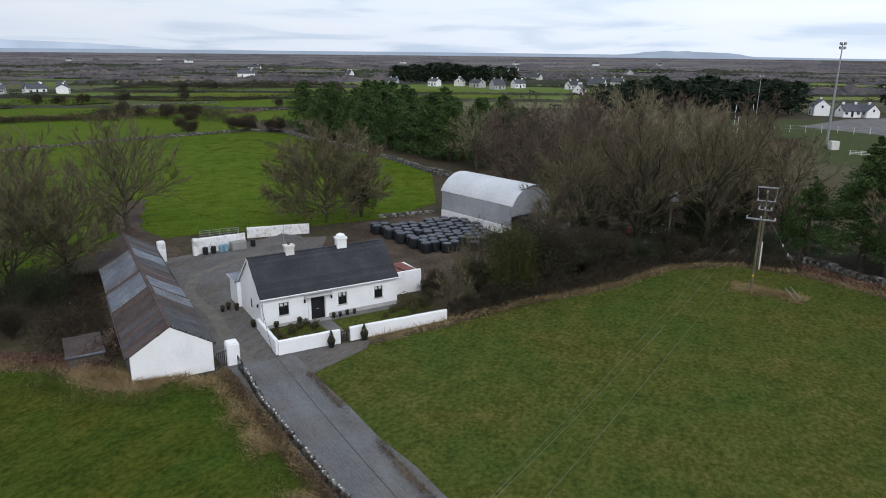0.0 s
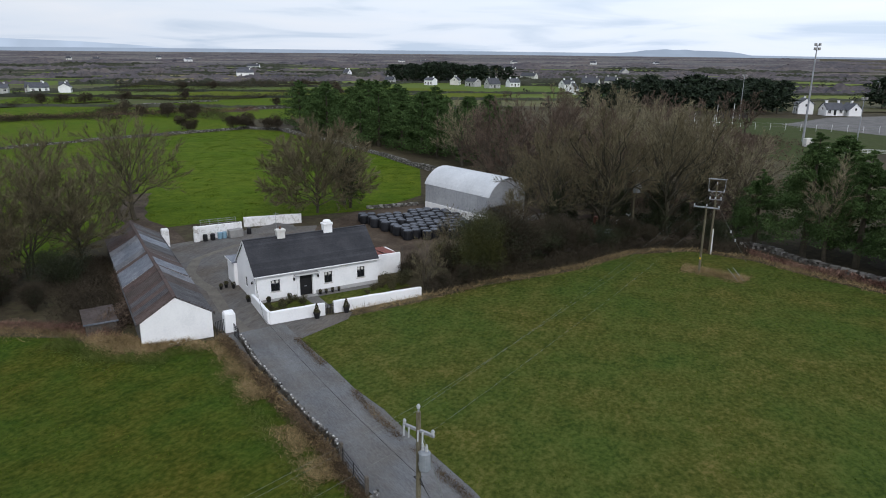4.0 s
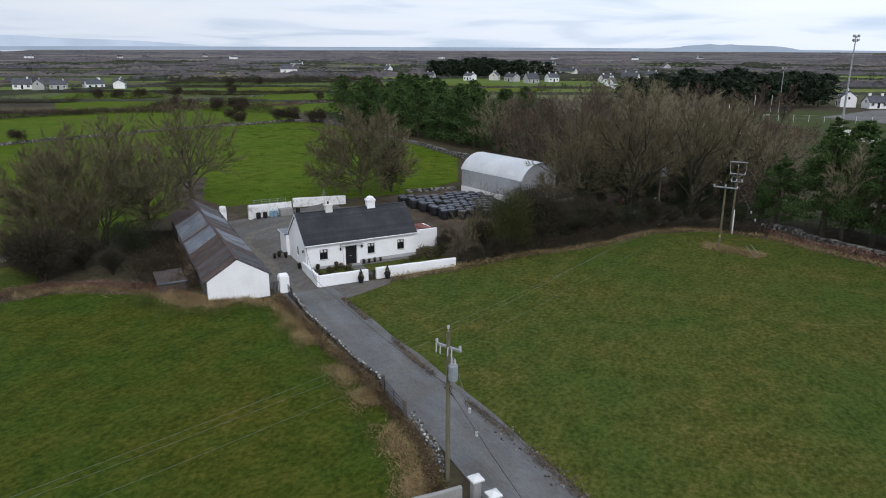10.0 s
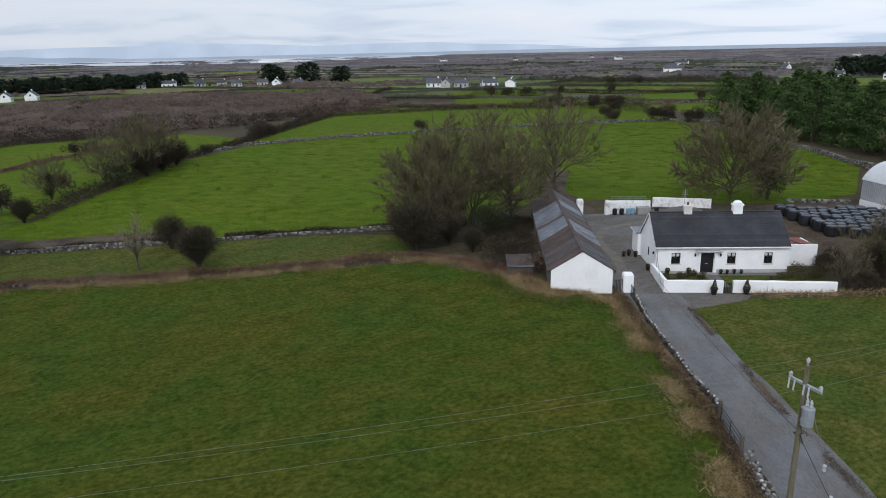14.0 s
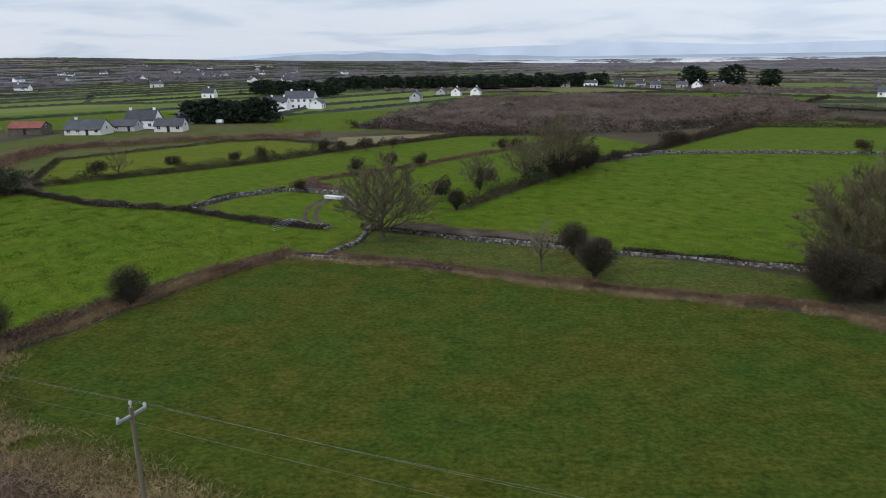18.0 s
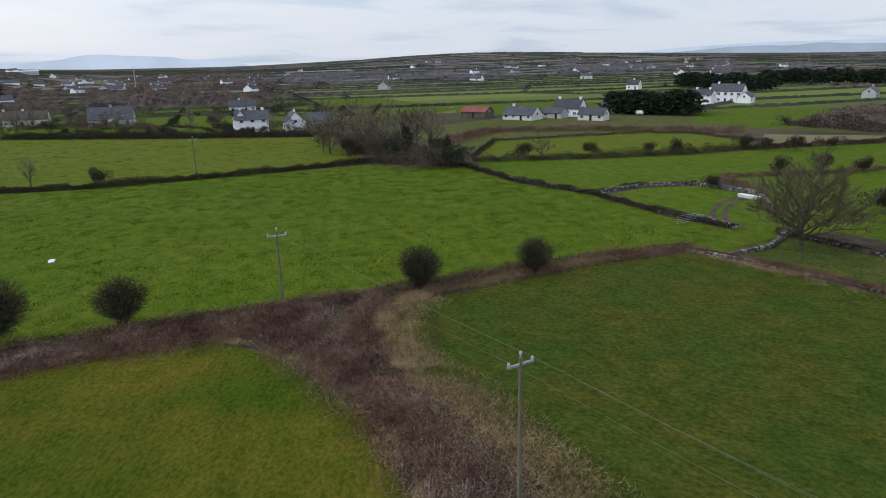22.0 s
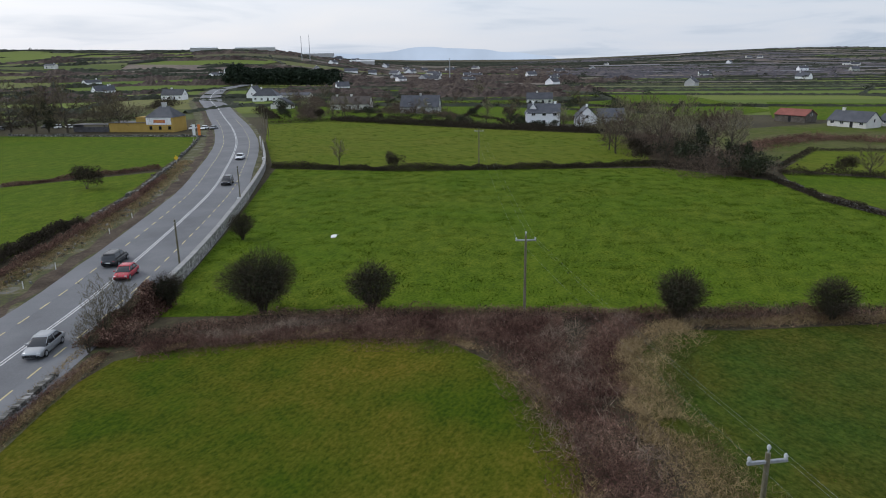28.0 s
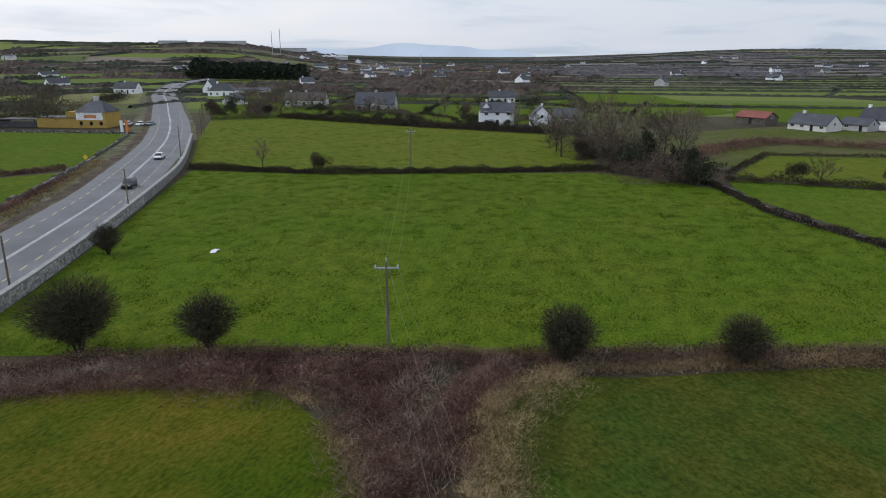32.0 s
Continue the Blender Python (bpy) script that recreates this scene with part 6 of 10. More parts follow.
for i in range(170):
    a = rng.uniform(0, 1)
    e = rng.normal(0, 0.28)
    j = min(int(a * 5), 4)
    q = [(1.5, 35.8), (3.0, 33.3), (4.4, 31.2), (5.6, 29.0), (6.6, 27), (7.6, 25)]
    x = q[j][0] + (q[j + 1][0] - q[j][0]) * (a * 5 - j) + e
    y = q[j][1] + (q[j + 1][1] - q[j][1]) * (a * 5 - j) + e
    mb.add(stone_shape(rng, *rng.uniform(0.04, 0.15, 3)) + (x, y, 0.08), BOX)
tagged(part("loose_stones", mb, M["stone"]), "scattered pale stones along the lane edge", "stones", kind="stuff")

# ---- trees and shrubs ----
def bare_tree(seed, H, W, limbs=10, twig_mat="twigs", density=1.0, low=0.10, stems=1, crown_low=0.16, fine=0.015, fill=0, thick=0.024, leaf=0.14, bark="bark", subs=10):
    """Short trunk, limbs that fan out to a rounded crown, boughs and twigs off each, and a haze of fine twigs. Returns two meshes."""
    rng = random.Random(seed)
    nr = np.random.default_rng(seed)
    tb = MB()
    base, zc = H * crown_low, H * (crown_low + 0.30)

    def rand():
        return Vector((rng.gauss(0, 1), rng.gauss(0, 1), rng.gauss(0, 1))).normalized()

    def bough(p, q, d, r0, r1, n, sides):
        c = p + d * (q - p).length * 0.5
        pts = []
        for i in range(n + 1):
            t = i / n
            e = p * (1 - t) ** 2 + c * (2 * t * (1 - t)) + q * t * t
            if 0 < i < n:
                e = e + rand() * (q - p).length * 0.035
            pts.append(e)
        for i in range(n):
            tb.tube(pts[i], pts[i + 1], r0 + (r1 - r0) * i / n, r0 + (r1 - r0) * (i + 1) / n, sides, cap=False)
        return pts

    def at(pts, g):
        k = min(len(pts) - 2, int(g * (len(pts) - 1)))
        f = g * (len(pts) - 1) - k
        return pts[k].lerp(pts[k + 1], f), (pts[k + 1] - pts[k]).normalized()

    A, B, R = [], [], []
    R0 = H * thick / math.sqrt(stems)
    total = limbs * stems
    order = list(range(total))
    rng.shuffle(order)
    up = Vector((0, 0, 1))
    for s in range(stems):
        a0 = 2 * math.pi * s / stems + 0.5
        out = Vector((math.cos(a0), math.sin(a0), 0)) * (1 if stems > 1 else 0)
        root = out * W * 0.05
        top = root + out * W * 0.10 + Vector((rng.uniform(-0.3, 0.3), rng.uniform(-0.3, 0.3), H * (0.46 if stems == 1 else 0.40)))
        trunk = bough(root, top, up, R0, R0 * 0.5, 5, 7)
        for m in range(limbs):
            u = (order[s * limbs + m] + 0.5) / total
            sn = -0.30 + 1.28 * u
            cs = math.sqrt(max(0.0, 1 - sn * sn))
            a = order[s * limbs + m] * 2.39996 + seed if stems == 1 else a0 + rng.uniform(-1.3, 1.3)
            v = Vector((math.cos(a) * cs, math.sin(a) * cs, sn))
            k = 1 + 0.20 * noise.noise(v * 1.6 + Vector((seed, 0, 0))) + rng.uniform(-0.10, 0.04)
            q = Vector((v.x * W / 2 * k, v.y * W / 2 * k, zc + v.z * k * ((H - zc) if v.z > 0 else (zc - base))))
            f = min(0.98, max(low * 2, 0.12) + (0.85 - low) * max(0.0, (sn + 0.3) / 1.28) ** 1.2)
            p, tan = at(trunk, f)
            d = ((q - p).normalized() + tan * 0.32).normalized()
            r = R0 * (0.52 - 0.22 * f)
            main = bough(p, q, d, r, r * 0.22, 5, 4)
            Lm = (q - p).length
            for j in range(subs):
                g = 0.24 + 0.74 * j / (subs - 1)
                p2, tn = at(main, g)
                side = rand()
                side = (side - tn * side.dot(tn)).normalized()
                d2 = (tn * 0.8 + side * 0.75 + up * 0.10).normalized()
                L2 = Lm * (0.36 * (1 - g) + 0.17) * rng.uniform(0.75, 1.2)
                q2 = p2 + d2 * L2 + up * L2 * 0.12
                sub_ = bough(p2, q2, d2, r * 0.32 * (1.15 - g * 0.6), r * 0.09, 2, 3)
                for w in range(5):
                    p3, t3 = at(sub_, min(0.999, 0.2 + 0.2 * w))
                    d3 = (t3 * 0.9 + rand() * 0.65 + up * 0.15).normalized()
                    A.append(p3)
                    B.append(p3 + d3 * max(L2 * rng.uniform(0.3, 0.55), H * 0.035))
                    R.append(max(0.016, r * 0.09))
    A, B, R = np.array(A, float), np.array(B, float), np.array(R)
    tri = [slivers(nr, A, B, R)]
    n = int(20 * density * len(A))
    i = nr.integers(0, len(A), n)
    foot = A[i] + (B[i] - A[i]) * nr.uniform(0.15, 1.0, (n, 1))
    dirs = (B[i] - A[i]) / (np.linalg.norm(B[i] - A[i], axis=1)[:, None] + 1e-6)
    tip = foot + (dirs * 0.9 + unit(nr, n) * 0.6 + (0, 0, 0.2)) * (H * 0.045 * nr.uniform(0.4, 1.5, (n, 1)))
    tri.append(slivers(nr, foot, tip, fine))
    if fill:
        j = nr.integers(0, len(A), fill)
        tri.append(leaf_tris(nr, A[j] * (0.85, 0.85, 0.95) + nr.normal(0, 0.2, (fill, 3)), leaf))
    return tb.mesh("trunk", M[bark]), soup("crown", np.concatenate(tri), 3, M[twig_mat])


def bushy(seed, H, W, n, size, leaf_mat, stems=4, flat=0.75, foot=0.12, lumps=9, twiggy=0.5):
    """A dense shrub: short stems and a cloud of small leaves and twigs gathered in lumps."""
    rng = np.random.default_rng(seed)
    tb = MB()
    for k in range(stems):
        a = 2 * math.pi * k / stems + 0.4
        r = W * 0.16
        tb.tube((0.1 * math.cos(a), 0.1 * math.sin(a), 0), (r * math.cos(a), r * math.sin(a), H * 0.45), 0.035 * H / 3, 0.018 * H / 3, 5, cap=False)
    c = np.stack([rng.normal(0, W * 0.24, lumps), rng.normal(0, W * 0.24, lumps), H * (foot + (0.92 - foot) * rng.uniform(0.15, 0.85, lumps))], 1)
    c[0] = (0, 0, H * 0.55)
    rad = W * rng.uniform(0.2, 0.36, lumps)
    rad[0] = W * 0.42
    i = rng.choice(lumps, n, p=rad ** 2 / (rad ** 2).sum())
    u = unit(rng, n) * (rng.uniform(0.2, 1.0, n) ** 0.5)[:, None]
    pts = c[i] + u * rad[i][:, None] * (1, 1, flat)
    pts[:, 2] = np.clip(pts[:, 2], H * foot * rng.uniform(0.3, 1.2, n), H * 1.05)
    m = int(n * twiggy)
    t1 = leaf_tris(rng, pts[m:], size)
    out = pts[:m] - (0, 0, H * 0.25)
    out /= np.linalg.norm(out, axis=1)[:, None] + 1e-6
    sp = slivers(rng, pts[:m], pts[:m] + (out * 0.7 + unit(rng, m) * 0.6 + (0, 0, 0.3)) * H * 0.075 * rng.uniform(0.5, 1.4, (m, 1)), size * 0.09)
    crown = soup("crown", np.concatenate([t1, sp]), 3, M[leaf_mat])
    return tb.mesh("trunk", M["bark"]), crown


def thorn(seed, H, W, n, stems=3, ivy=0.3):
    """A rounded hawthorn: short stems, boughs to all sides, a dark ivy-grown heart and a fuzz of fine twigs."""
    rng = np.random.default_rng(seed)
    tb = MB()
    for k in range(stems):
        a = 2 * math.pi * k / stems + seed
        kx, ky = W * 0.09 * math.cos(a), W * 0.09 * math.sin(a)
        tb.tube((0.3 * kx, 0.3 * ky, -0.05), (kx, ky, H * 0.26), 0.11, 0.08, 6, cap=False)
        for j in range(6):
            b = a + (j - 2.5) * 0.42
            e = 0.15 + 0.8 * ((j * 5 + k) % 6) / 6
            tb.tube((kx, ky, H * 0.26), (W * 0.36 * math.cos(b) * (1.1 - e * 0.7), W * 0.36 * math.sin(b) * (1.1 - e * 0.7), H * (0.3 + 0.55 * e)), 0.06, 0.02, 4, cap=False)
    u = unit(rng, n)
    k = 0.80 + 0.42 * vnoise(u[:, 0] * 2.2 + seed, u[:, 1] * 2.2 + u[:, 2] * 1.7, 1.0, seed)
    r = k * rng.uniform(0, 1, n) ** 0.40
    zr = np.where(u[:, 2] > 0, 0.42, 0.44)
    w = W / 2 * r * (1 - 0.75 * np.clip(-u[:, 2] * r, 0, 1) ** 1.5)
    pts = np.stack([u[:, 0] * w, u[:, 1] * w, H * 0.56 + u[:, 2] * r * H * zr], 1)
    m = int(n * 0.34)
    d = u[m:] * 1.0 + unit(rng, n - m) * 0.55 + (0, 0, 0.15)
    t = np.concatenate([leaf_tris(rng, pts[:m] * (0.86, 0.86, 0.96), 0.13), slivers(rng, pts[m:], pts[m:] + d * H * 0.085 * rng.uniform(0.5, 1.6, (n - m, 1)), 0.013)])
    q = int(n * ivy)
    heart = (pts[rng.integers(0, n, q)] - (0, 0, H * 0.5)) * (0.72, 0.72, 0.78) + (0, 0, H * 0.47) + rng.normal(0, 0.1, (q, 3))
    return tb.mesh("trunk", M["bark_dark"]), soup("crown", t, 3, M["hawthorn"]), soup("ivy", leaf_tris(rng, heart, 0.16), 3, M["ivy"])


def conifer(seed, H, W, n, leaf_mat, size=0.5, base=0.12, taper=1.25, droop=0.25):
    """A tall conifer: straight trunk, and layered sprays that hang outwards."""
    rng = np.random.default_rng(seed)
    tb = MB().tube((0, 0, 0), (0.1, 0, H * 0.5), 0.03 * H, 0.018 * H, 7, cap=False).tube((0.1, 0, H * 0.5), (0, 0.1, H * 0.96), 0.018 * H, 0.004 * H, 5, cap=False)
    nb = 130
    z = H * (base + (1 - base) * rng.uniform(0, 1, nb) ** 0.9)
    a = rng.uniform(0, 2 * math.pi, nb)
    R = W / 2 * (np.clip(1.05 - ((z / H - base) / (1 - base)) ** taper, 0.05, 1)) * rng.uniform(0.65, 1.2, nb)
    i = rng.integers(0, nb, n)
    f = rng.uniform(0.12, 1.0, n) ** 0.6
    pts = np.stack([np.cos(a[i]) * R[i] * f, np.sin(a[i]) * R[i] * f, z[i] + R[i] * (0.28 * f - droop * f * f)], 1)
    pts += rng.normal(0, 1, (n, 3)) * (0.09 * R[i] * (0.5 + f))[:, None] * (1, 1, 0.6)
    out = np.stack([np.cos(a[i]), np.sin(a[i]), np.full(n, 0.15)], 1)
    t1 = leaf_tris(rng, pts, size, 0.2)
    t2 = slivers(rng, pts, pts + (out + unit(rng, n) * 0.6) * size * rng.uniform(0.7, 1.6, (n, 1)), size * 0.16)
    crown = soup("crown", np.concatenate([t1, t2]), 3, M[leaf_mat])
    return tb.mesh("trunk", M["bark"]), crown


def plant(name, meshes, x, y, s, label, category="tree", group="", rz=None, sz=1.0, z=None):
    z = 0.0 if z is None else z
    if math.hypot(x, y) > (150 if name == "tree" else 115):
        meshes = next((b for a, b in FAR_KIND if a is meshes), meshes)
    ob = empty(name, pose(x, y, z, 0, 0, (x * 37 + y * 91) % 360 if rz is None else rz) @ Matrix.Diagonal((s, s, s * sz, 1)), label, category, group)
    for nm, me in zip(("trunk", "crown", "ivy"), meshes):
        new(nm, me).parent = ob
    return ob


T_BROAD = bare_tree(3, 13, 17, 22, "twigs", 1.5, 0.04, crown_low=0.03, fine=0.020, thick=0.015, subs=15)
T_BROAD2 = bare_tree(8, 13, 13, 15, "twigs", 0.95, 0.10, crown_low=0.15, fine=0.018)
T_MULTI = bare_tree(5, 13, 14, 6, "twigs", 1.2, 0.06, stems=6, crown_low=0.05)
T_PALE = bare_tree(12, 14, 11, 12, "twigs_pale", 0.62, 0.12, crown_low=0.2, fine=0.019)
T_RED = bare_tree(14, 13, 11, 13, "twigs_red", 0.62, 0.12, crown_low=0.12, fine=0.021)
T_RED2 = bare_tree(17, 13, 10, 7, "twigs_red", 0.6, 0.1, stems=2, crown_low=0.1, fine=0.021)
T_TALL = bare_tree(21, 16, 11, 13, "twigs", 0.9, 0.13, crown_low=0.2, thick=0.030, bark="bark_dark")
T_SAP = bare_tree(25, 6, 3, 6, "twigs_pale", 0.7, 0.15, crown_low=0.25, fine=0.010)
T_TWIGGY = bare_tree(27, 6, 3.4, 3, "twigs", 0.16, 0.05, stems=6, crown_low=0.1, fine=0.009)
T_CORNER = bare_tree(63, 11, 14, 20, "twigs", 1.3, 0.10, crown_low=0.14, thick=0.028, subs=13)
B_HAW = thorn(31, 4.7, 4.5, 9500, ivy=0.35)
B_HAW2 = thorn(32, 4.4, 4.3, 8000, ivy=0.10)
B_THORN = thorn(37, 6.0, 7.6, 17000, 5)
B_IVY = bushy(33, 5.5, 6.0, 10000, 0.15, "ivy", foot=0.1, lumps=18, twiggy=0.45)
B_LAUREL = bushy(34, 6.5, 5.2, 24000, 0.11, "laurel", foot=0.06, flat=1.1, lumps=26, twiggy=0.3)
B_IVYCOL = bushy(35, 9, 2.6, 5000, 0.18, "ivy", foot=0.05, flat=1.6, lumps=16, twiggy=0.3)
B_SHRUB = bushy(36, 1.0, 1.2, 1100, 0.08, "shrub", foot=0.05, lumps=7, twiggy=0.3)
C_CYP = conifer(41, 15, 9.0, 24000, "conifer", 0.20, base=0.08, taper=1.8)
C_CYP2 = conifer(42, 14, 8.2, 22000, "conifer", 0.20, base=0.10, taper=2.0)
C_SPRUCE = conifer(43, 13.5, 10.0, 7000, "conifer", 0.36, base=0.02, taper=2.4, droop=0.05)
C_DARK = conifer(44, 11, 12.0, 360, "conifer_dark", 1.7, base=0.02, taper=4.0, droop=0.0)

# lighter growths of the same kinds for those that stand far off
FAR_KIND = ((B_HAW, bushy(51, 4.6, 4.2, 3600, 0.27, "hawthorn", foot=0.25, flat=0.95, lumps=14, twiggy=0.7)),
            (B_HAW2, bushy(52, 4.3, 4.0, 3600, 0.27, "hawthorn", foot=0.22, flat=0.95, lumps=14, twiggy=0.7)),
            (B_IVY, bushy(53, 5.5, 6.0, 2300, 0.34, "ivy", foot=0.1, lumps=18, twiggy=0.4)),
            (T_RED, bare_tree(55, 13, 11, 8, "twigs_red", 0.35, 0.12, crown_low=0.12, fine=0.05)),
            (T_RED2, bare_tree(56, 13, 10, 7, "twigs_red", 0.4, 0.1, crown_low=0.1, fine=0.05)),
            (T_PALE, bare_tree(57, 14, 11, 8, "twigs_pale", 0.35, 0.12, crown_low=0.2, fine=0.045)),
            (T_BROAD2, bare_tree(58, 13, 13, 8, "twigs", 0.4, 0.1, crown_low=0.15, fine=0.045)),
            (T_BROAD, bare_tree(59, 13, 17, 9, "twigs", 0.45, 0.06, crown_low=0.06, fine=0.045)),
            (B_IVYCOL, bushy(54, 9, 2.6, 1800, 0.32, "ivy", foot=0.05, flat=1.6, lumps=16, twiggy=0.3)))

rng = random.Random(60)
# round the farmyard
plant("tree", T_MULTI, -45.5, 74.5, 1.12, "large leafless multi-stemmed tree beside the outbuilding", group="farmyard trees")
plant("tree", T_MULTI, -49, 70.5, 0.9, "leafless multi-stemmed tree beside the outbuilding", group="farmyard trees", rz=120)
plant("tree", T_BROAD2, -41.5, 78.5, 0.88, "leafless tree beside the outbuilding", group="farmyard trees", rz=200)
plant("tree", T_BROAD2, -44.6, 100, 1.12, "tall leafless tree behind the yard", group="farmyard trees", rz=20)
plant("tree", T_TWIGGY, -46.2, 98, 1.1, "leafless scrubby sapling behind the yard", group="farmyard trees")
plant("tree", T_BROAD, -19.3, 105.3, 1.0, "spreading leafless tree behind the yard wall", group="farmyard trees", rz=75)
plant("tree", T_PALE, -16, 111, 0.85, "pale leafless tree behind the yard wall", group="farmyard trees", rz=30)
plant("ivy_tree", B_IVYCOL, -14.8, 109, 1.1, "ivy-covered trunk beside a bare tree", group="farmyard trees")
for x, y, s, k in ((-44.3, 61.5, 0.95, B_THORN), (-42.7, 65.6, 0.8, B_HAW), (-47.5, 63.5, 0.8, B_HAW2), (-38.5, 64, 0.6, B_HAW), (-40, 71, 0.8, B_IVY), (-50.5, 66.5, 0.7, B_HAW)):
    plant("bush", k, x, y, s, "dark tangled evergreen bush beside the outbuilding", "bush", "bushes beside the outbuilding")
# shelter belt behind the field: the wood
WG = "trees of the bare wood"
for x, y, s, k, lab in ((13.7, 93, 1.0, T_BROAD2, "twigs"), (20.7, 92, 1.05, T_TALL, "twigs"), (29.5, 94, 1.06, T_TALL, "twigs"), (36.6, 101, 0.98, T_TALL, "x"), (10.5, 118, 1.05, T_RED, "x"),
                        (3.5, 142, 1.0, T_PALE, "x"), (16, 106, 0.95, T_BROAD2, "x"), (25, 104, 1.05, T_RED2, "x"), (33, 110, 1.1, T_PALE, "x"), (18, 121, 1.15, T_RED, "x"), (26, 117, 1.15, T_RED2, "x"),
                        (8, 130, 1.1, T_RED2, "x"), (15, 135, 1.2, T_RED, "x"), (24, 131, 1.2, T_RED, "x"), (33, 124, 1.1, T_PALE, "x"), (41, 117, 1.0, T_PALE, "x"), (45, 108, 0.9, T_RED, "x"),
                        (12, 149, 1.15, T_RED, "x"), (22, 146, 1.2, T_RED2, "x"), (32, 140, 1.2, T_PALE, "x"), (42, 133, 1.05, T_PALE, "x"), (50, 124, 0.95, T_RED2, "x"), (41, 97, 0.95, T_PALE, "x"),
                        (36, 152, 1.15, T_PALE, "x"), (47, 147, 1.1, T_RED, "x"), (27, 160, 1.2, T_PALE, "x"), (40, 166, 1.15, T_PALE, "x"), (54, 160, 1.1, T_RED, "x"),
                        (52, 182, 1.1, T_RED, "x"), (82, 206, 1.0, T_RED2, "x"), (60, 200, 1.05, T_RED, "x"), (92, 215, 0.9, T_RED2, "x")):
    plant("tree", k, x, y, s * rng.uniform(0.93, 1.06), "leafless tree in a crowded winter wood", group=WG)
for x, y, s in ((14.2, 92.4, 0.85), (28.7, 94.5, 0.95), (36.2, 100.2, 1.0), (21.2, 92.8, 0.75), (33, 97, 0.6), (39, 93, 0.65), (18, 98, 0.9), (24.4, 97, 0.8), (31, 101, 1.0), (27, 108, 1.05), (16, 101, 1.0), (22, 104, 0.9), (12, 110, 1.0)):
    plant("ivy_tree", B_IVYCOL, x, y, s, "ivy-clad trunk at the edge of the wood", group=WG)
for x, y, s, k in ((3.6, 75.6, 1.12, B_LAUREL), (6.6, 78.8, 1.15, B_THORN), (0.6, 76.5, 0.7, B_HAW), (9.4, 80.5, 0.9, B_IVY), (12.6, 82.5, 0.85, B_THORN), (4.6, 80.6, 1.1, B_IVY), (16, 84.2, 0.9, B_HAW), (19.2, 86, 0.65, B_IVY), (22.6, 88, 0.85, B_HAW),
                   (26, 89.4, 0.6, B_HAW2), (8.4, 84.5, 0.8, B_IVY), (31, 91, 0.6, B_HAW), (35, 90.5, 0.6, B_IVY), (-1, 79.5, 0.55, B_HAW2), (1.6, 72.5, 0.5, B_HAW), (-0.6, 70.8, 0.45, B_HAW2)):
    plant("bush", k, x, y, s, "dark evergreen shrub in the field edge", "bush", "shrubs along the field edge")
plant("sapling", T_TWIGGY, -2.2, 71.2, 1.0, "pale leafless twiggy sapling at the wall end", "tree")
plant("sapling", T_TWIGGY, 0.6, 79, 1.15, "pale leafless twiggy sapling at the wall end", "tree", rz=77)
plant("sapling", T_SAP, 9, 92, 1.2, "leafless sapling before the hay barn", "tree")
# conifers to the east
CG = "tall dark conifers by the field"
for x, y, s, k in ((39.6, 89, 0.72, C_CYP2), (43.6, 84.6, 1.0, C_CYP), (47.6, 80.2, 0.98, C_CYP2), (50.4, 74.6, 1.02, C_CYP), (54.6, 71.6, 1.05, C_CYP2), (58.6, 66.4, 1.0, C_CYP), (63.5, 62, 1.1, C_SPRUCE), (49, 88, 1.05, C_SPRUCE), (56, 80, 1.15, C_SPRUCE), (62, 73, 1.1, C_SPRUCE), (70, 58, 1.1, C_SPRUCE)):
    plant("conifer", k, x, y, s, "tall dense dark green conifer", "tree", CG)
plant("sapling", T_SAP, 44.6, 81.6, 1.9, "tall slim leafless sapling before the conifers", "tree", sz=1.05)
# the conifer wood
PG = "trees of the conifer wood"
for i in range(10):
    for j in range(4):
        f = i / 9
        x = -42 + 46 * f + 6.0 * j + rng.uniform(-1.5, 1.5)
        y = 213 - 58 * f + 6.5 * j + rng.uniform(-1.5, 1.5)
        if j > 2 and i > 7:
            continue
        plant("conifer", C_SPRUCE, x, y, rng.uniform(0.8, 1.12), "dark green conifer in a dense wood", "tree", PG)
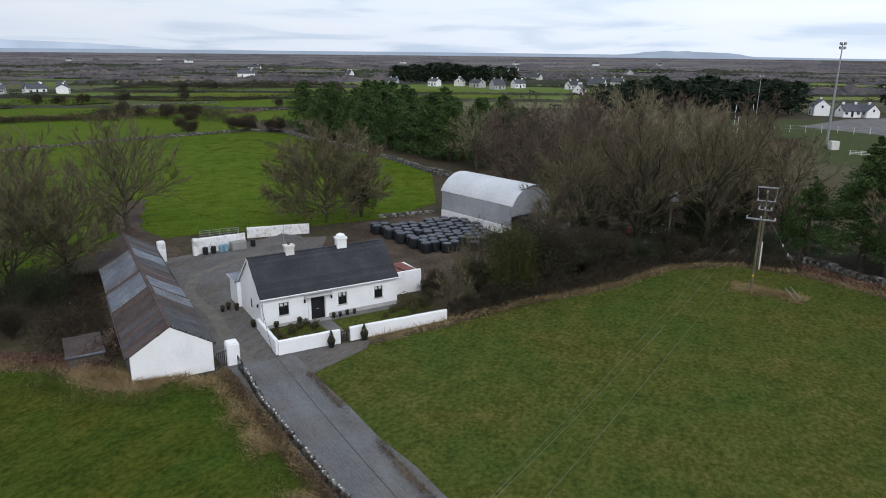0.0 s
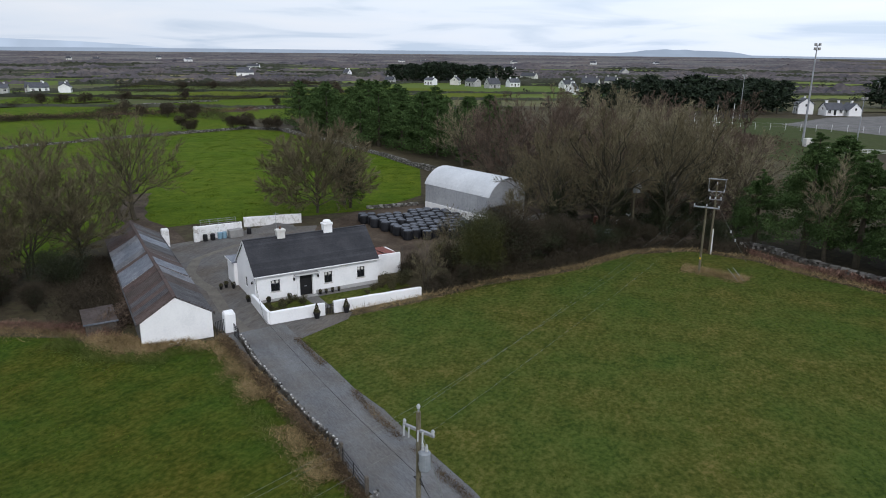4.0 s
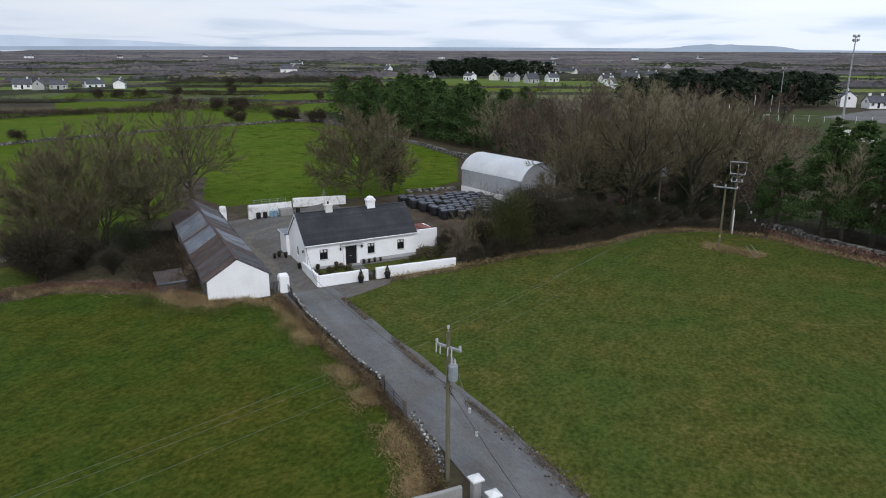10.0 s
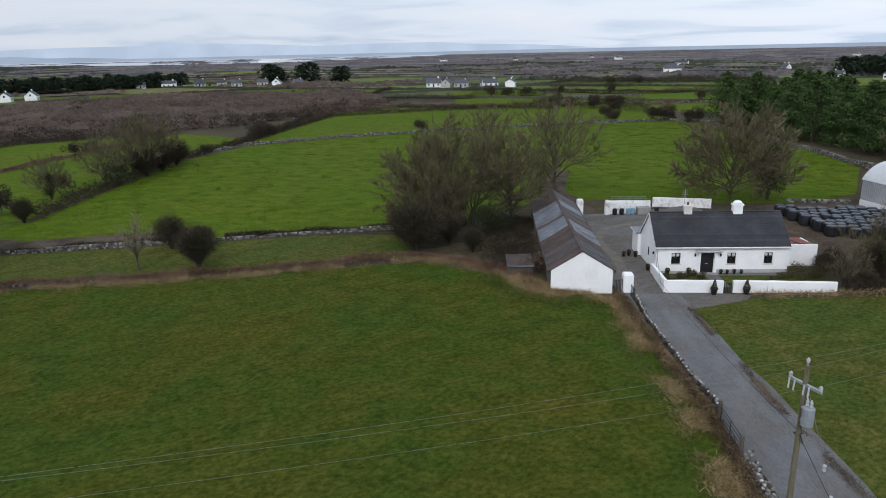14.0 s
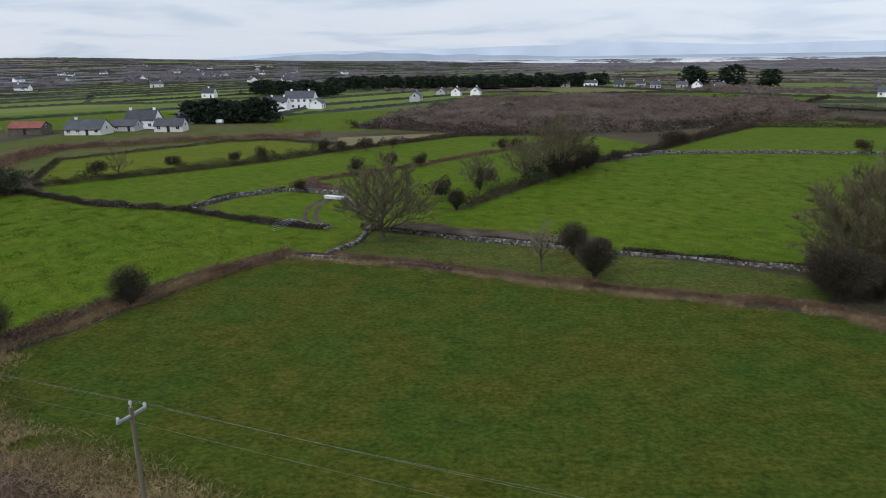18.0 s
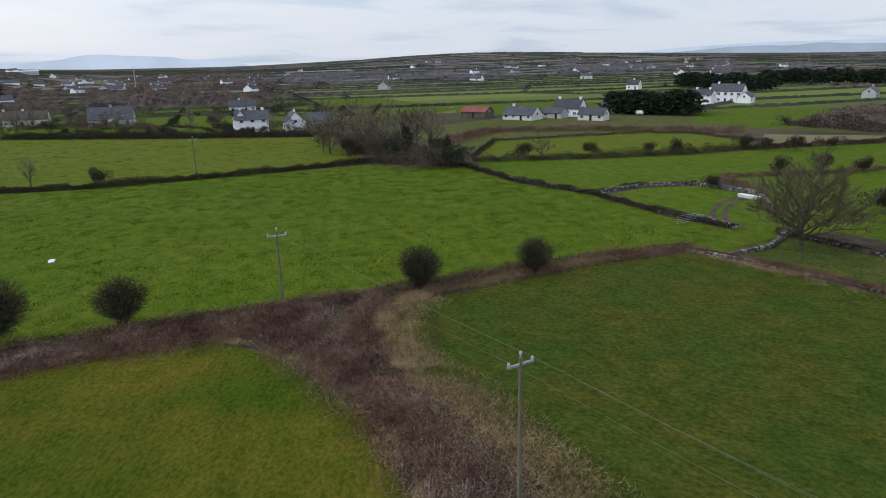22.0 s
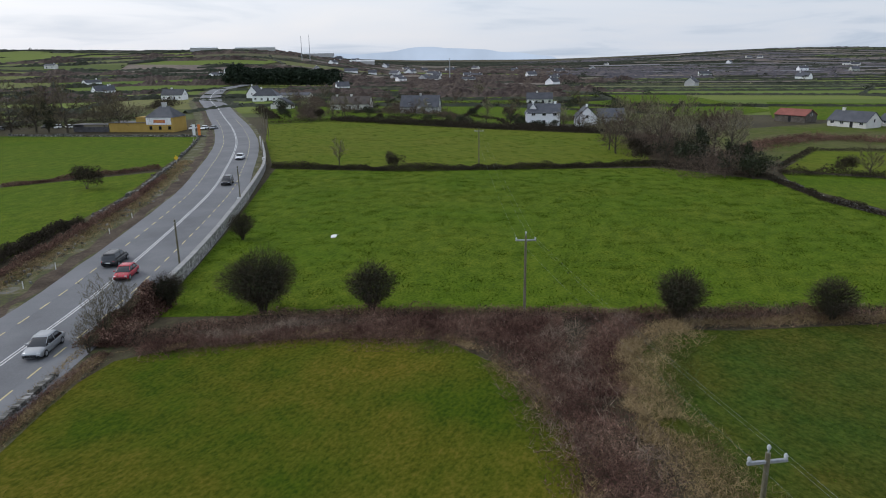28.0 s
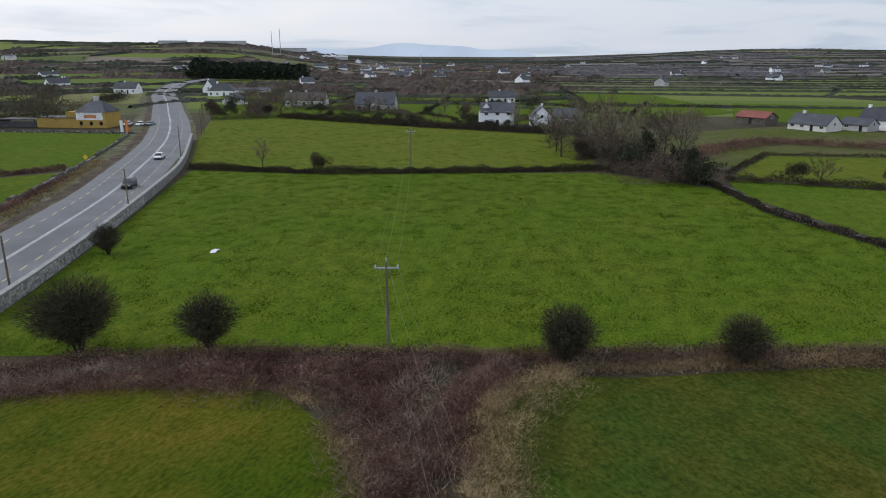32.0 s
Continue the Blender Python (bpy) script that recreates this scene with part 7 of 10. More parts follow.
# hawthorns standing in hedges and fields
HG = "lone hawthorns in the hedges"
for x, y, s, k in ((-67.4, -14.8, 1.03, B_HAW), (-74.6, -3.2, 0.95, B_HAW2), (-54.3, -40.4, 1.12, B_HAW2), (-61.2, 44.3, 1.0, B_HAW), (-70.4, 47.7, 0.95, B_HAW2), (-67, 49.5, 0.6, B_HAW),
                   (-143.9, 41.9, 0.82, B_HAW2), (-147.1, 50.8, 0.85, B_HAW), (-146.1, 57.7, 0.75, B_HAW2), (-108.3, 46, 1.0, B_HAW2), (-100.9, 45.7, 0.75, B_HAW), (-131.5, 101.2, 0.65, B_HAW), (-180.8, 43.7, 0.85, B_HAW2),
                   (-178.8, 48.3, 0.75, B_HAW), (-178.5, 54.9, 0.85, B_HAW), (-181.3, 63.6, 0.7, B_HAW2), (-160.6, 86.6, 0.8, B_HAW2), (-161.1, 91, 0.72, B_HAW), (-166.4, -9.4, 0.85, B_HAW), (-169.3, 6, 0.78, B_HAW),
                   (-173, 26.7, 0.85, B_HAW2), (-172, 20, 0.7, B_HAW), (-145.4, 128.9, 1.05, B_HAW), (-149, 136, 0.9, B_HAW2), (-127.8, 25.8, 0.62, B_HAW2), (-113, 160, 0.85, B_HAW), (-72.9, 205.5, 0.95, B_HAW2), (-61.2, 214.8, 1.0, B_HAW), (-49.9, 213.2, 1.1, B_HAW2),
                   (-126.3, -94.3, 0.85, B_HAW2), (-76.5, -130.4, 1.1, B_HAW), (-44.5, -58.5, 0.75, B_HAW), (-66.3, -73.4, 0.85, B_HAW2), (-118, 60, 0.8, B_HAW)):
    plant("hawthorn", k, x, y, s, "rounded dark leafless hawthorn standing in a hedge", "tree", HG)
plant("hawthorn", B_THORN, -48.5, -49.3, 1.0, "broad ivy-clad hawthorn in the hedge", "tree", HG)
plant("tree", T_CORNER, -87.6, 28.6, 0.95, "spreading leafless tree at the field corner", "tree", rz=40)
plant("sapling", T_SAP, -66.3, 40.6, 1.0, "slim pale leafless sapling in a hedge", "tree")
plant("tree", T_BROAD2, -113.5, 56.3, 0.55, "leafless ivy-clad tree in a hedge", "tree")
plant("ivy_tree", B_IVYCOL, -113.5, 56.3, 0.62, "ivy-clad tree trunk in a hedge", "tree")
for x, y, s in ((-121, 76, 0.85), (-124.5, 82, 0.9), (-117, 68, 0.7), (-128, 88, 0.7)):
    plant("tree", T_BROAD2, x, y, s, "leafless ivy-clad tree in a field hedge", "tree")
    plant("bush", B_THORN if y > 75 else B_IVY, x + 1.5, y + 1.5, 0.85, "dark ivy thicket in a field hedge", "bush")
plant("tree", T_BROAD2, -164.8, -5.3, 0.46, "leafless ivy-clad tree in a hedge", "tree")
plant("sapling", T_SAP, -123.5, -107.9, 1.0, "slim leafless tree in a hedge", "tree")
for x, y, s in ((-36.5, -56.5, 0.95), (-39.5, -57.8, 0.8), (-34, -54.6, 0.6)):
    plant("sapling", T_TWIGGY, x, y, s, "leafless twiggy thorn beside the road", "tree")
# thicket west of the pasture
TG = "trees of the western thicket"
for x, y, s, k in ((-150, -24, 1.0, B_IVY), (-153, -26, 0.95, B_IVYCOL), (-156, -30, 0.9, B_IVYCOL), (-165, -38, 1.15, B_IVYCOL), (-158, -38, 1.0, B_IVY), (-166, -45, 1.0, B_IVY), (-163, -50, 0.9, B_HAW), (-170, -30, 1.0, B_HAW), (-176, -42, 1.1, B_IVY), (-172, -55, 1.0, B_HAW)):
    plant("bush", k, x, y, s, "dark ivy-clad thicket of thorn trees", "bush", TG)
for x, y, s in ((-168, -42, 0.62), (-176, -34, 0.62), (-182, -52, 0.65), (-172, -60, 0.6), (-186, -40, 0.62), (-192, -58, 0.65), (-198, -66, 0.6), (-178, -64, 0.5), (-160, -44, 0.5), (-205, -58, 0.6), (-214, -70, 0.6), (-196, -44, 0.6), (-206, -40, 0.55)):
    plant("tree", rng.choice((T_PALE, T_RED2, T_RED)), x, y, s * 1.3, "leafless pale tree in a thicket", group=TG)
# roadside trees by the public house
for x, y, s, k in ((-128, -254.6, 1.3, T_BROAD2), (-133.3, -244, 1.3, T_BROAD), (-143.4, -228, 1.0, T_BROAD2), (-123.6, -263.3, 1.3, T_BROAD)):
    plant("tree", k, x, y, s, "leafless roadside tree by the public house", group="roadside trees")
for x, y, s, k in ((-112, -258, 1.2, T_BROAD2), (-104, -268, 1.3, T_BROAD), (-136, -262, 1.1, T_RED), (-120, -276, 1.2, T_BROAD2), (-148, -246, 1.0, T_BROAD2), (-96, -282, 1.3, T_RED), (-90, -262, 1.2, T_BROAD2), (-160, -262, 0.9, T_RED2), (-176, -284, 0.9, T_RED), (-80, -276, 1.3, T_BROAD)):
    plant("tree", k, x, y, s, "dark leafless tree behind the public house", group="trees behind the public house")
plant("ivy_tree", B_IVYCOL, -130, -250, 1.5, "ivy-clad tree by the public house", group="roadside trees")
for x, y, s, k in ((-232, -190, 0.8, B_IVY), (-222, -176, 0.6, B_HAW), (-218, -150, 0.6, B_IVY), (-216, -133, 0.7, B_IVY), (-214, -138, 0.6, B_LAUREL), (-219, -112, 0.5, B_IVY), (-221, -106, 0.5, B_IVY), (-223, -101, 0.5, B_IVY), (-215, -202, 0.9, B_HAW),
                   (-205, -212, 0.9, B_IVY), (-225, -235, 1.0, B_HAW2), (-240, -250, 1.0, B_IVY), (-250, -150, 0.7, B_IVY), (-262, -140, 0.8, B_HAW), (-300, -128, 1.0, B_IVY), (-280, -100, 1.2, B_IVY), (-286, -92, 1.2, B_HAW)):
    plant("bush", k, x, y, s, "dark garden shrub by the village houses", "bush", "village shrubs")

# distant dark conifer blocks
DG = "distant conifer blocks"
for (x0, y0), (x1, y1), n, s in (((-455, -545), (-490, -440), 16, 1.2), ((-470, -570), (-510, -460), 12, 1.2), ((-430, -520), (-462, -420), 14, 1.2), ((-294, 18), (-279, 48), 9, 0.85), ((-300, 24), (-286, 52), 8, 0.8), ((-507, 77), (-443, 117), 12, 0.85), ((-512, 84), (-450, 124), 12, 0.85), ((-540, 140), (-462, 345), 34, 0.85), ((-548, 144), (-470, 350), 30, 0.9),
                               ((-410, 380), (-404, 388), 3, 1.3), ((-392, 396), (-386, 404), 2, 1.3), ((-366, 410), (-360, 414), 2, 1.1), ((-40, 560), (40, 555), 9, 1.2), ((-30, 600), (60, 590), 9, 1.2), ((60, 300), (150, 330), 12, 1.05), ((80, 320), (170, 345), 10, 1.2), ((110, 285), (145, 300), 5, 1.1), ((200, 330), (260, 340), 6, 1.2)):
    for i in range(n):
        f = (i + rng.random() * 0.6) / n
        x, y = x0 + (x1 - x0) * f, y0 + (y1 - y0) * f
        plant("conifer", C_DARK, x, y, s * rng.uniform(0.85, 1.1), "dark distant conifer in a shelter block", "tree", DG, z=float(terrain(x, y)) - 0.5)

# ---- hedges, brambles and rough grass ----
def scrub(name, poly, half, h, n, size, material, label, seed, stalks=0.5, spread=1.0, z0=0.0, kind="stuff", category="hedge", patch=0.0, long=3.0, lump=2.6):
    """A thicket along a line: many small leaves and stems under an uneven outline; patch leaves gaps."""
    rng = np.random.default_rng(seed)
    p, nrm = along(poly, n, rng)
    o = rng.normal(0, 0.5 * spread, n).clip(-1.3, 1.3)
    x, y = p[:, 0] + nrm[:, 0] * o * half, p[:, 1] + nrm[:, 1] * o * half
    if patch:
        ok = vnoise(x, y, 1.9, seed + 5) * 0.6 + vnoise(x, y, 6.5, seed + 9) * 0.4 + rng.normal(0, 0.05, n) > patch
        x, y, o = x[ok], y[ok], o[ok]
        n = len(x)
    hh = h * (0.35 + 0.95 * vnoise(x, y, lump, seed)) * (1.1 - 0.6 * np.abs(o) ** 1.5).clip(0.15, 1.1)
    z = z0 + hh * rng.uniform(0, 1, n) ** 0.65
    pts = np.stack([x, y, z], 1)
    k = int(n * stalks)
    t1 = leaf_tris(rng, pts[k:], size)
    d = unit(rng, k) * (1, 1, 0.5) + (0, 0, 0.55)
    t2 = slivers(rng, pts[:k] * (1, 1, 0.6), pts[:k] * (1, 1, 0.6) + d * size * long * rng.uniform(0.5, 1.4, (k, 1)), size * 0.13)
    ob = part(name, soup(name, np.concatenate([t1, t2]), 3, M[material]))
    return tagged(ob, label, category, kind=kind)


SWH = [(-36.5, -53.4), (-40, -51.8), (-47.5, -46.5), (-55.3, -35.4), (-62.7, -23.9), (-69.8, -12.4), (-79.4, 1.2), (-87, 15.6)]
scrub("hedge", SWH, 2.0, 1.4, 56000, 0.115, "bramble", "tangled brown bramble hedge between fields", 101, 0.75)
scrub("hedge", SWH, 1.5, 1.2, 12000, 0.14, "hawthorn", "dark thorny stems in the hedge", 102)
WH = [(-26, 56.6), (-33, 59.6), (-40, 60), (-44.6, 58), (-54.6, 46.8), (-63.8, 38), (-74.4, 29), (-83.6, 19), (-86, 16)]
scrub("hedge", WH, 1.0, 1.1, 40000, 0.105, "bramble", "low brown bramble hedge along the meadow", 103, 0.8, lump=2.0)
scrub("dead_grass", [(x + 0.9, y - 0.9) for x, y in WH], 1.3, 0.6, 20000, 0.11, "deadgrass", "pale dead grass along the meadow hedge", 104, 1.0, category="grass", patch=0.40, long=3.6)
BR = [(-57, -26), (-52.4, -21.6), (-48.7, -17.6), (-43.8, -12.8), (-39.4, -9.6), (-30, -3), (-22, 3)]
scrub("bramble_patch", BR, 3.3, 1.1, 62000, 0.12, "bramble", "wide reddish-brown bramble thicket under the power line", 105, 0.85, category="brambles", lump=1.9)
scrub("bramble_patch", [(-50.5, -39), (-55, -31), (-60, -23)], 4.0, 1.0, 30000, 0.13, "bramble", "wide reddish-brown bramble thicket beside the hedge", 118, 0.85, category="brambles", lump=1.9)
scrub("bramble_patch", [(-36.5, -51.4), (-42, -46.6), (-47.6, -40.6), (-52.6, -33.5)], 2.0, 0.8, 20000, 0.12, "bramble", "reddish-brown brambles between hedge and lawn", 120, 0.85, category="brambles", lump=1.9)
scrub("bramble_patch", [(-64.5, -19), (-59, -18.6), (-54, -17.4), (-50, -14.6)], 2.4, 0.8, 22000, 0.12, "bramble", "reddish-brown brambles in the field corner", 121, 0.85, category="brambles", lump=1.9)
scrub("dead_canes", [(-60, -25), (-52.4, -20.6), (-43.8, -12.2), (-30, -3), (-22, 3)], 3.8, 0.95, 16000, 0.16, "cane", "pale arching dead canes over the brambles", 122, 1.0, category="brambles", patch=0.50, long=4.6)
scrub("dead_canes", [(-40, -50), (-50, -41), (-58, -29), (-66, -17), (-80, 2)], 2.0, 1.1, 12000, 0.16, "cane", "pale arching dead canes along the hedge", 123, 1.0, category="brambles", patch=0.50, long=4.6)
scrub("dead_grass", [(-66, -14.4), (-57.6, -16.0), (-50.5, -12.2), (-44.8, -7.2), (-38, -1.8), (-26, 6), (-16, 12)], 2.6, 0.75, 42000, 0.12, "deadgrass", "broad pale fringe of dead grass beside the brambles", 106, 1.0, category="grass", patch=0.34, long=3.6)
scrub("dead_grass", [(-60, -17.5), (-51, -15), (-45, -9.6), (-38, -4)], 1.3, 0.8, 12000, 0.12, "deadgrass", "tussocks of dead grass among the brambles", 119, 1.0, category="grass", patch=0.48, long=3.6)
scrub("long_grass", [(-62, -13.6), (-50, -9.6), (-44, -4.8), (-37, 0.6), (-25, 8.6)], 2.2, 0.4, 12000, 0.12, "green_blade", "long rank grass at the meadow edge", 124, 1.0, category="grass", patch=0.42, long=3.0)
scrub("dead_grass", [(-34.6, -51.6), (-45, -43.6), (-52, -33.7), (-52.6, -29.5), (-48.2, -19.4), (-43.6, -14.6), (-36.6, -10.2), (-26, -4.4)], 1.1, 0.6, 20000, 0.12, "deadgrass", "pale dead grass along the mown field", 107, 1.0, category="grass", patch=0.45, long=3.4)
scrub("dead_grass", [(-66, -15.6), (-69.6, -10.6), (-79.2, 2.4), (-86, 13)], 1.0, 0.8, 12000, 0.15, "deadgrass", "pale dead grass under the hedge", 108, 0.9, category="grass")
LB = [(-19.4, 57.8), (-16.6, 54.0), (-13.7, 49.6), (-10.5, 44.8), (-8.1, 41.6), (-7.0, 39.6), (-4.9, 36.2), (-4.0, 34.4), (-3.15, 32.6), (-2.6, 30.8), (-2.3, 28.6)]
scrub("bramble_bank", LB, 0.55, 0.95, 22000, 0.085, "bank", "brown bramble bank behind the lane wall", 109, category="brambles", lump=1.5)
scrub("dead_canes", LB, 0.6, 0.9, 7000, 0.08, "deadgrass", "pale dead stems standing in the lane bank", 126, 1.0, category="brambles", patch=0.46, long=4.0)
LG = [(x - 0.75, y - 0.5) for x, y in LB]
scrub("dead_grass", LG, 1.2, 0.45, 24000, 0.085, "deadgrass", "pale tussocks of dead grass on the lane bank", 110, 1.0, category="grass", patch=0.40, long=4.0)
scrub("long_grass", [(x - 0.9, y - 0.6) for x, y in LG], 1.4, 0.16, 9000, 0.08, "green_blade", "long rank grass beside the lane bank", 127, 1.0, category="grass", patch=0.42, long=3.0)
scrub("dead_grass", [(-5.8, 36.0), (-4.6, 33.4), (-3.6, 30.6), (-3.2, 28)], 1.3, 0.5, 7000, 0.09, "deadgrass", "rank dead grass beside the rubble wall", 128, 1.0, category="grass", patch=0.50, long=4.2)
scrub("dead_grass", [(-30, 57.8), (-25.5, 55.6), (-22, 57), (-19.6, 57.4)], 1.4, 0.75, 14000, 0.12, "deadgrass", "pale dead grass under the outbuilding gable", 111, 1.0, category="grass", patch=0.44, long=4.0)
scrub("long_grass", [(-33, 57), (-25.5, 53.8), (-20, 55)], 1.8, 0.4, 8000, 0.11, "green_blade", "long rank grass under the outbuilding gable", 129, 1.0, category="grass", patch=0.38, long=3.2)
scrub("dead_grass", [(-13.1, 58.4), (-10.4, 54), (-7.1, 49), (-4.6, 44.8), (-2.1, 41), (1.6, 35.6), (5.4, 29.4), (8, 25)], 0.4, 0.24, 9000, 0.08, "bank", "brown fringe of dead grass along the lane", 112, 1.0, category="grass", patch=0.44)
scrub("dead_grass", [(-9, 64.2), (-2.4, 68.2), (3.4, 72.6), (14, 78.2), (22.6, 85), (30.5, 86.8), (36.8, 82.8), (41.8, 75.4), (48, 68.4)], 0.9, 0.5, 7000, 0.15, "deadgrass", "pale dead grass along the field edge", 113, 0.9, category="grass")
scrub("hedge", [(-2, 70), (3.4, 73.8), (13.4, 79.6), (22, 86.4), (30, 88.4), (37, 84.6)], 1.5, 1.7, 26000, 0.14, "hawthorn", "brown bramble hedge along the field edge", 114)
scrub("hedge", [(37, 85), (42.4, 77.6), (48, 70.6), (60, 58)], 1.0, 1.0, 7000, 0.2, "bramble", "brown brambles under the conifers", 115)
scrub("dead_grass", [(27, 79), (30, 77), (32.5, 74.5)], 1.5, 0.5, 2600, 0.14, "deadgrass", "patch of dead grass round the pole stays", 116, 0.9, category="grass")
for i, (poly, hw, h, n) in enumerate((([(-113, -118.6), (-123.6, -91.4), (-141.2, -66.4), (-158, -45.4), (-153, -22)], 1.0, 1.5, 24000), ([(-98, 23), (-106.6, 14.8), (-121.6, 4.8), (-133.4, -9.2), (-152, -21.4)], 0.9, 1.1, 8000),
                                      ([(-159, -21), (-165, 5), (-171, 26), (-180.6, 44.4), (-198.3, 92.4), (-180, 128)], 1.3, 2.0, 22000), ([(-123, 33), (-139.6, 30), (-146.2, 53.2), (-167, 100), (-179.4, 128)], 0.9, 1.0, 8000),
                                      ([(-101.6, 47.4), (-110, 60), (-120, 76), (-131, 93.4), (-146, 129), (-173, 190)], 1.5, 2.2, 15000), ([(-199.6, -63.6), (-214, -74), (-210.4, -122), (-209.6, -186), (-188, -203)], 1.3, 1.7, 12000),
                                      ([(-173, 191), (-188.5, 190), (-175, 228), (-133, 246), (-99, 270.5), (-72, 277.5)], 1.6, 2.0, 13000), ([(-166, -22), (-200, -20), (-219, 23), (-217, 38), (-196, 51)], 1.0, 1.1, 6000),
                                      ([(-38, -87), (-50, -96.5), (-60, -103)], 1.2, 1.7, 7000), ([(-69, -148), (-99, -140)], 1.0, 1.2, 5000), ([(-52, 69.4), (-60.6, 61.9), (-68.6, 54)], 0.7, 0.7, 3000), ([(-70.6, 51.6), (-84, 38.6), (-96, 28)], 0.6, 0.8, 3500),
                                      ([(-35, -54.8), (-38, -57), (-44.6, -60.6)], 1.7, 2.3, 13000), ([(-122.7, 6), (-129.6, 13.7), (-132, 24)], 0.8, 0.8, 2500), ([(-230, -178), (-218, -150), (-215, -112), (-222, -90)], 1.4, 1.7, 7000))):
    scrub("hedge", poly, hw, h, int(n * 1.9), 0.20, "bramble" if i % 3 == 0 and i else "hawthorn", "dark leafless thorn hedge between fields", 130 + i)
scrub("thicket", [(-150, -26), (-164, -38), (-180, -50), (-205, -62)], 9, 5.0, 52000, 0.24, "twigs_red", "brown leafless thicket beyond the pasture", 160, 0.7, category="thicket")
scrub("thicket", [(-182, -34), (-202, -32), (-227, -22), (-227, 0), (-229, 13), (-224, 36), (-219, 53)], 4, 2.2, 26000, 0.26, "bramble", "brown scrub before the western farm", 161, 0.7, category="thicket")
scrub("thicket", [(-31, 60.5), (-34.5, 66), (-38, 72), (-42, 80)], 2.8, 1.3, 24000, 0.15, "hawthorn", "brown brambles round the tin hut", 162, 0.92, category="brambles")
scrub("thicket", [(-30, 58.8), (-28.5, 63), (-31.5, 69), (-35, 75)], 1.2, 1.9, 11000, 0.2, "twigs_red", "dead stems along the outbuilding wall", 163, 0.85, category="brambles")
scrub("thicket", [(8, 88), (16, 93), (26, 97), (36, 99)], 5.5, 1.4, 14000, 0.25, "ivy", "ivy and brambles under the wood", 164, 0.4, category="brambles")
scrub("thicket", [(6, 126), (20, 130), (36, 118), (46, 106)], 14, 2.0, 20000, 0.35, "twigs_red", "leafless undergrowth of the wood", 165, 0.7, category="brambles")
scrub("thicket", [(20, 150), (45, 150), (66, 170), (85, 205)], 14, 3.5, 22000, 0.45, "twigs_red", "leafless undergrowth of the far wood", 166, 0.7, category="brambles")
scrub("hedge", [(-37, -81.6), (-55, -95.6), (-74, -111), (-92, -128.4)], 0.9, 1.3, 16000, 0.16, "bramble", "dark bramble hedge behind the road verge", 169)
scrub("bramble_bank", [(-8, -33), (-12, -36.5), (-22, -45.6), (-29, -50.2), (-34.6, -53.2)], 0.8, 0.7, 12000, 0.11, "bramble", "brown bramble bank between the lawn and the road", 170, 0.85, category="brambles")
scrub("dead_grass", [(-8, -32.4), (-12, -36), (-22, -45), (-29, -49.6), (-33.6, -52.4)], 0.5, 0.5, 6000, 0.13, "deadgrass", "dead grass above the road wall", 171, 0.9, category="grass")
ribbon("verge_mud", RS, 1.1, 0.05, M["mud"], "dark muddy edge of the road verge", "verge", offset=7.6, ragged=0.45, seed=43)
VL = [(-30, -74.4), (-48, -88.6), (-66, -103.6), (-84, -120.4), (-104, -141)]
scrub("verge", VL, 2.3, 0.4, 12000, 0.13, "green_blade", "rank green grass on the road verge", 172, 1.0, category="grass", patch=0.47, long=2.4)
scrub("verge", VL, 2.4, 0.55, 9000, 0.13, "bank", "dead brown weeds on the road verge", 173, 0.9, category="grass", patch=0.52, long=2.6)
vrng = np.random.default_rng(174)
vp, vn = along(VL, 260, vrng)
mb = MB()
for (x, y), o in zip(vp, vrng.normal(0, 1.4, 260)):
    mb.add(stone_shape(vrng, *vrng.uniform(0.12, 0.5, 3)) + (x + o * 0.65, y - o * 0.75, 0.1), BOX)
tagged(part("loose_stones", mb, M["stone"]), "loose grey stones on the road verge", "stones", kind="stuff")
for x, y in ((-39.5, -77.4), (-45.2, -81.6), (-58.4, -92.4), (-66.2, -99.2)):
    ob = tagged(part("marker_post", MB().box(-0.06, 0.06, -0.03, 0.03, 0, 0.85, bev=0.01), M["white_pvc"]), "small white marker post on the road verge", "marker post", "verge marker posts")
    ob.matrix_basis = pose(x, y, 0.03, 0, 0, 40)
scrub("verge", [(-34, -77.5), (-52, -91.4), (-71, -106.8), (-88, -123.4), (-110, -146)], 1.9, 0.35, 18000, 0.16, "deadgrass", "rough pale verge beside the road", 167, 0.8, category="grass")
scrub("verge", [(-24, -48.4), (-34.4, -55.9), (-46.8, -63.2), (-70.5, -82.4), (-95, -104.8), (-117, -125.6)], 0.5, 0.25, 8000, 0.14, "deadgrass", "narrow grassy verge beside the road", 168, 0.85, category="grass")

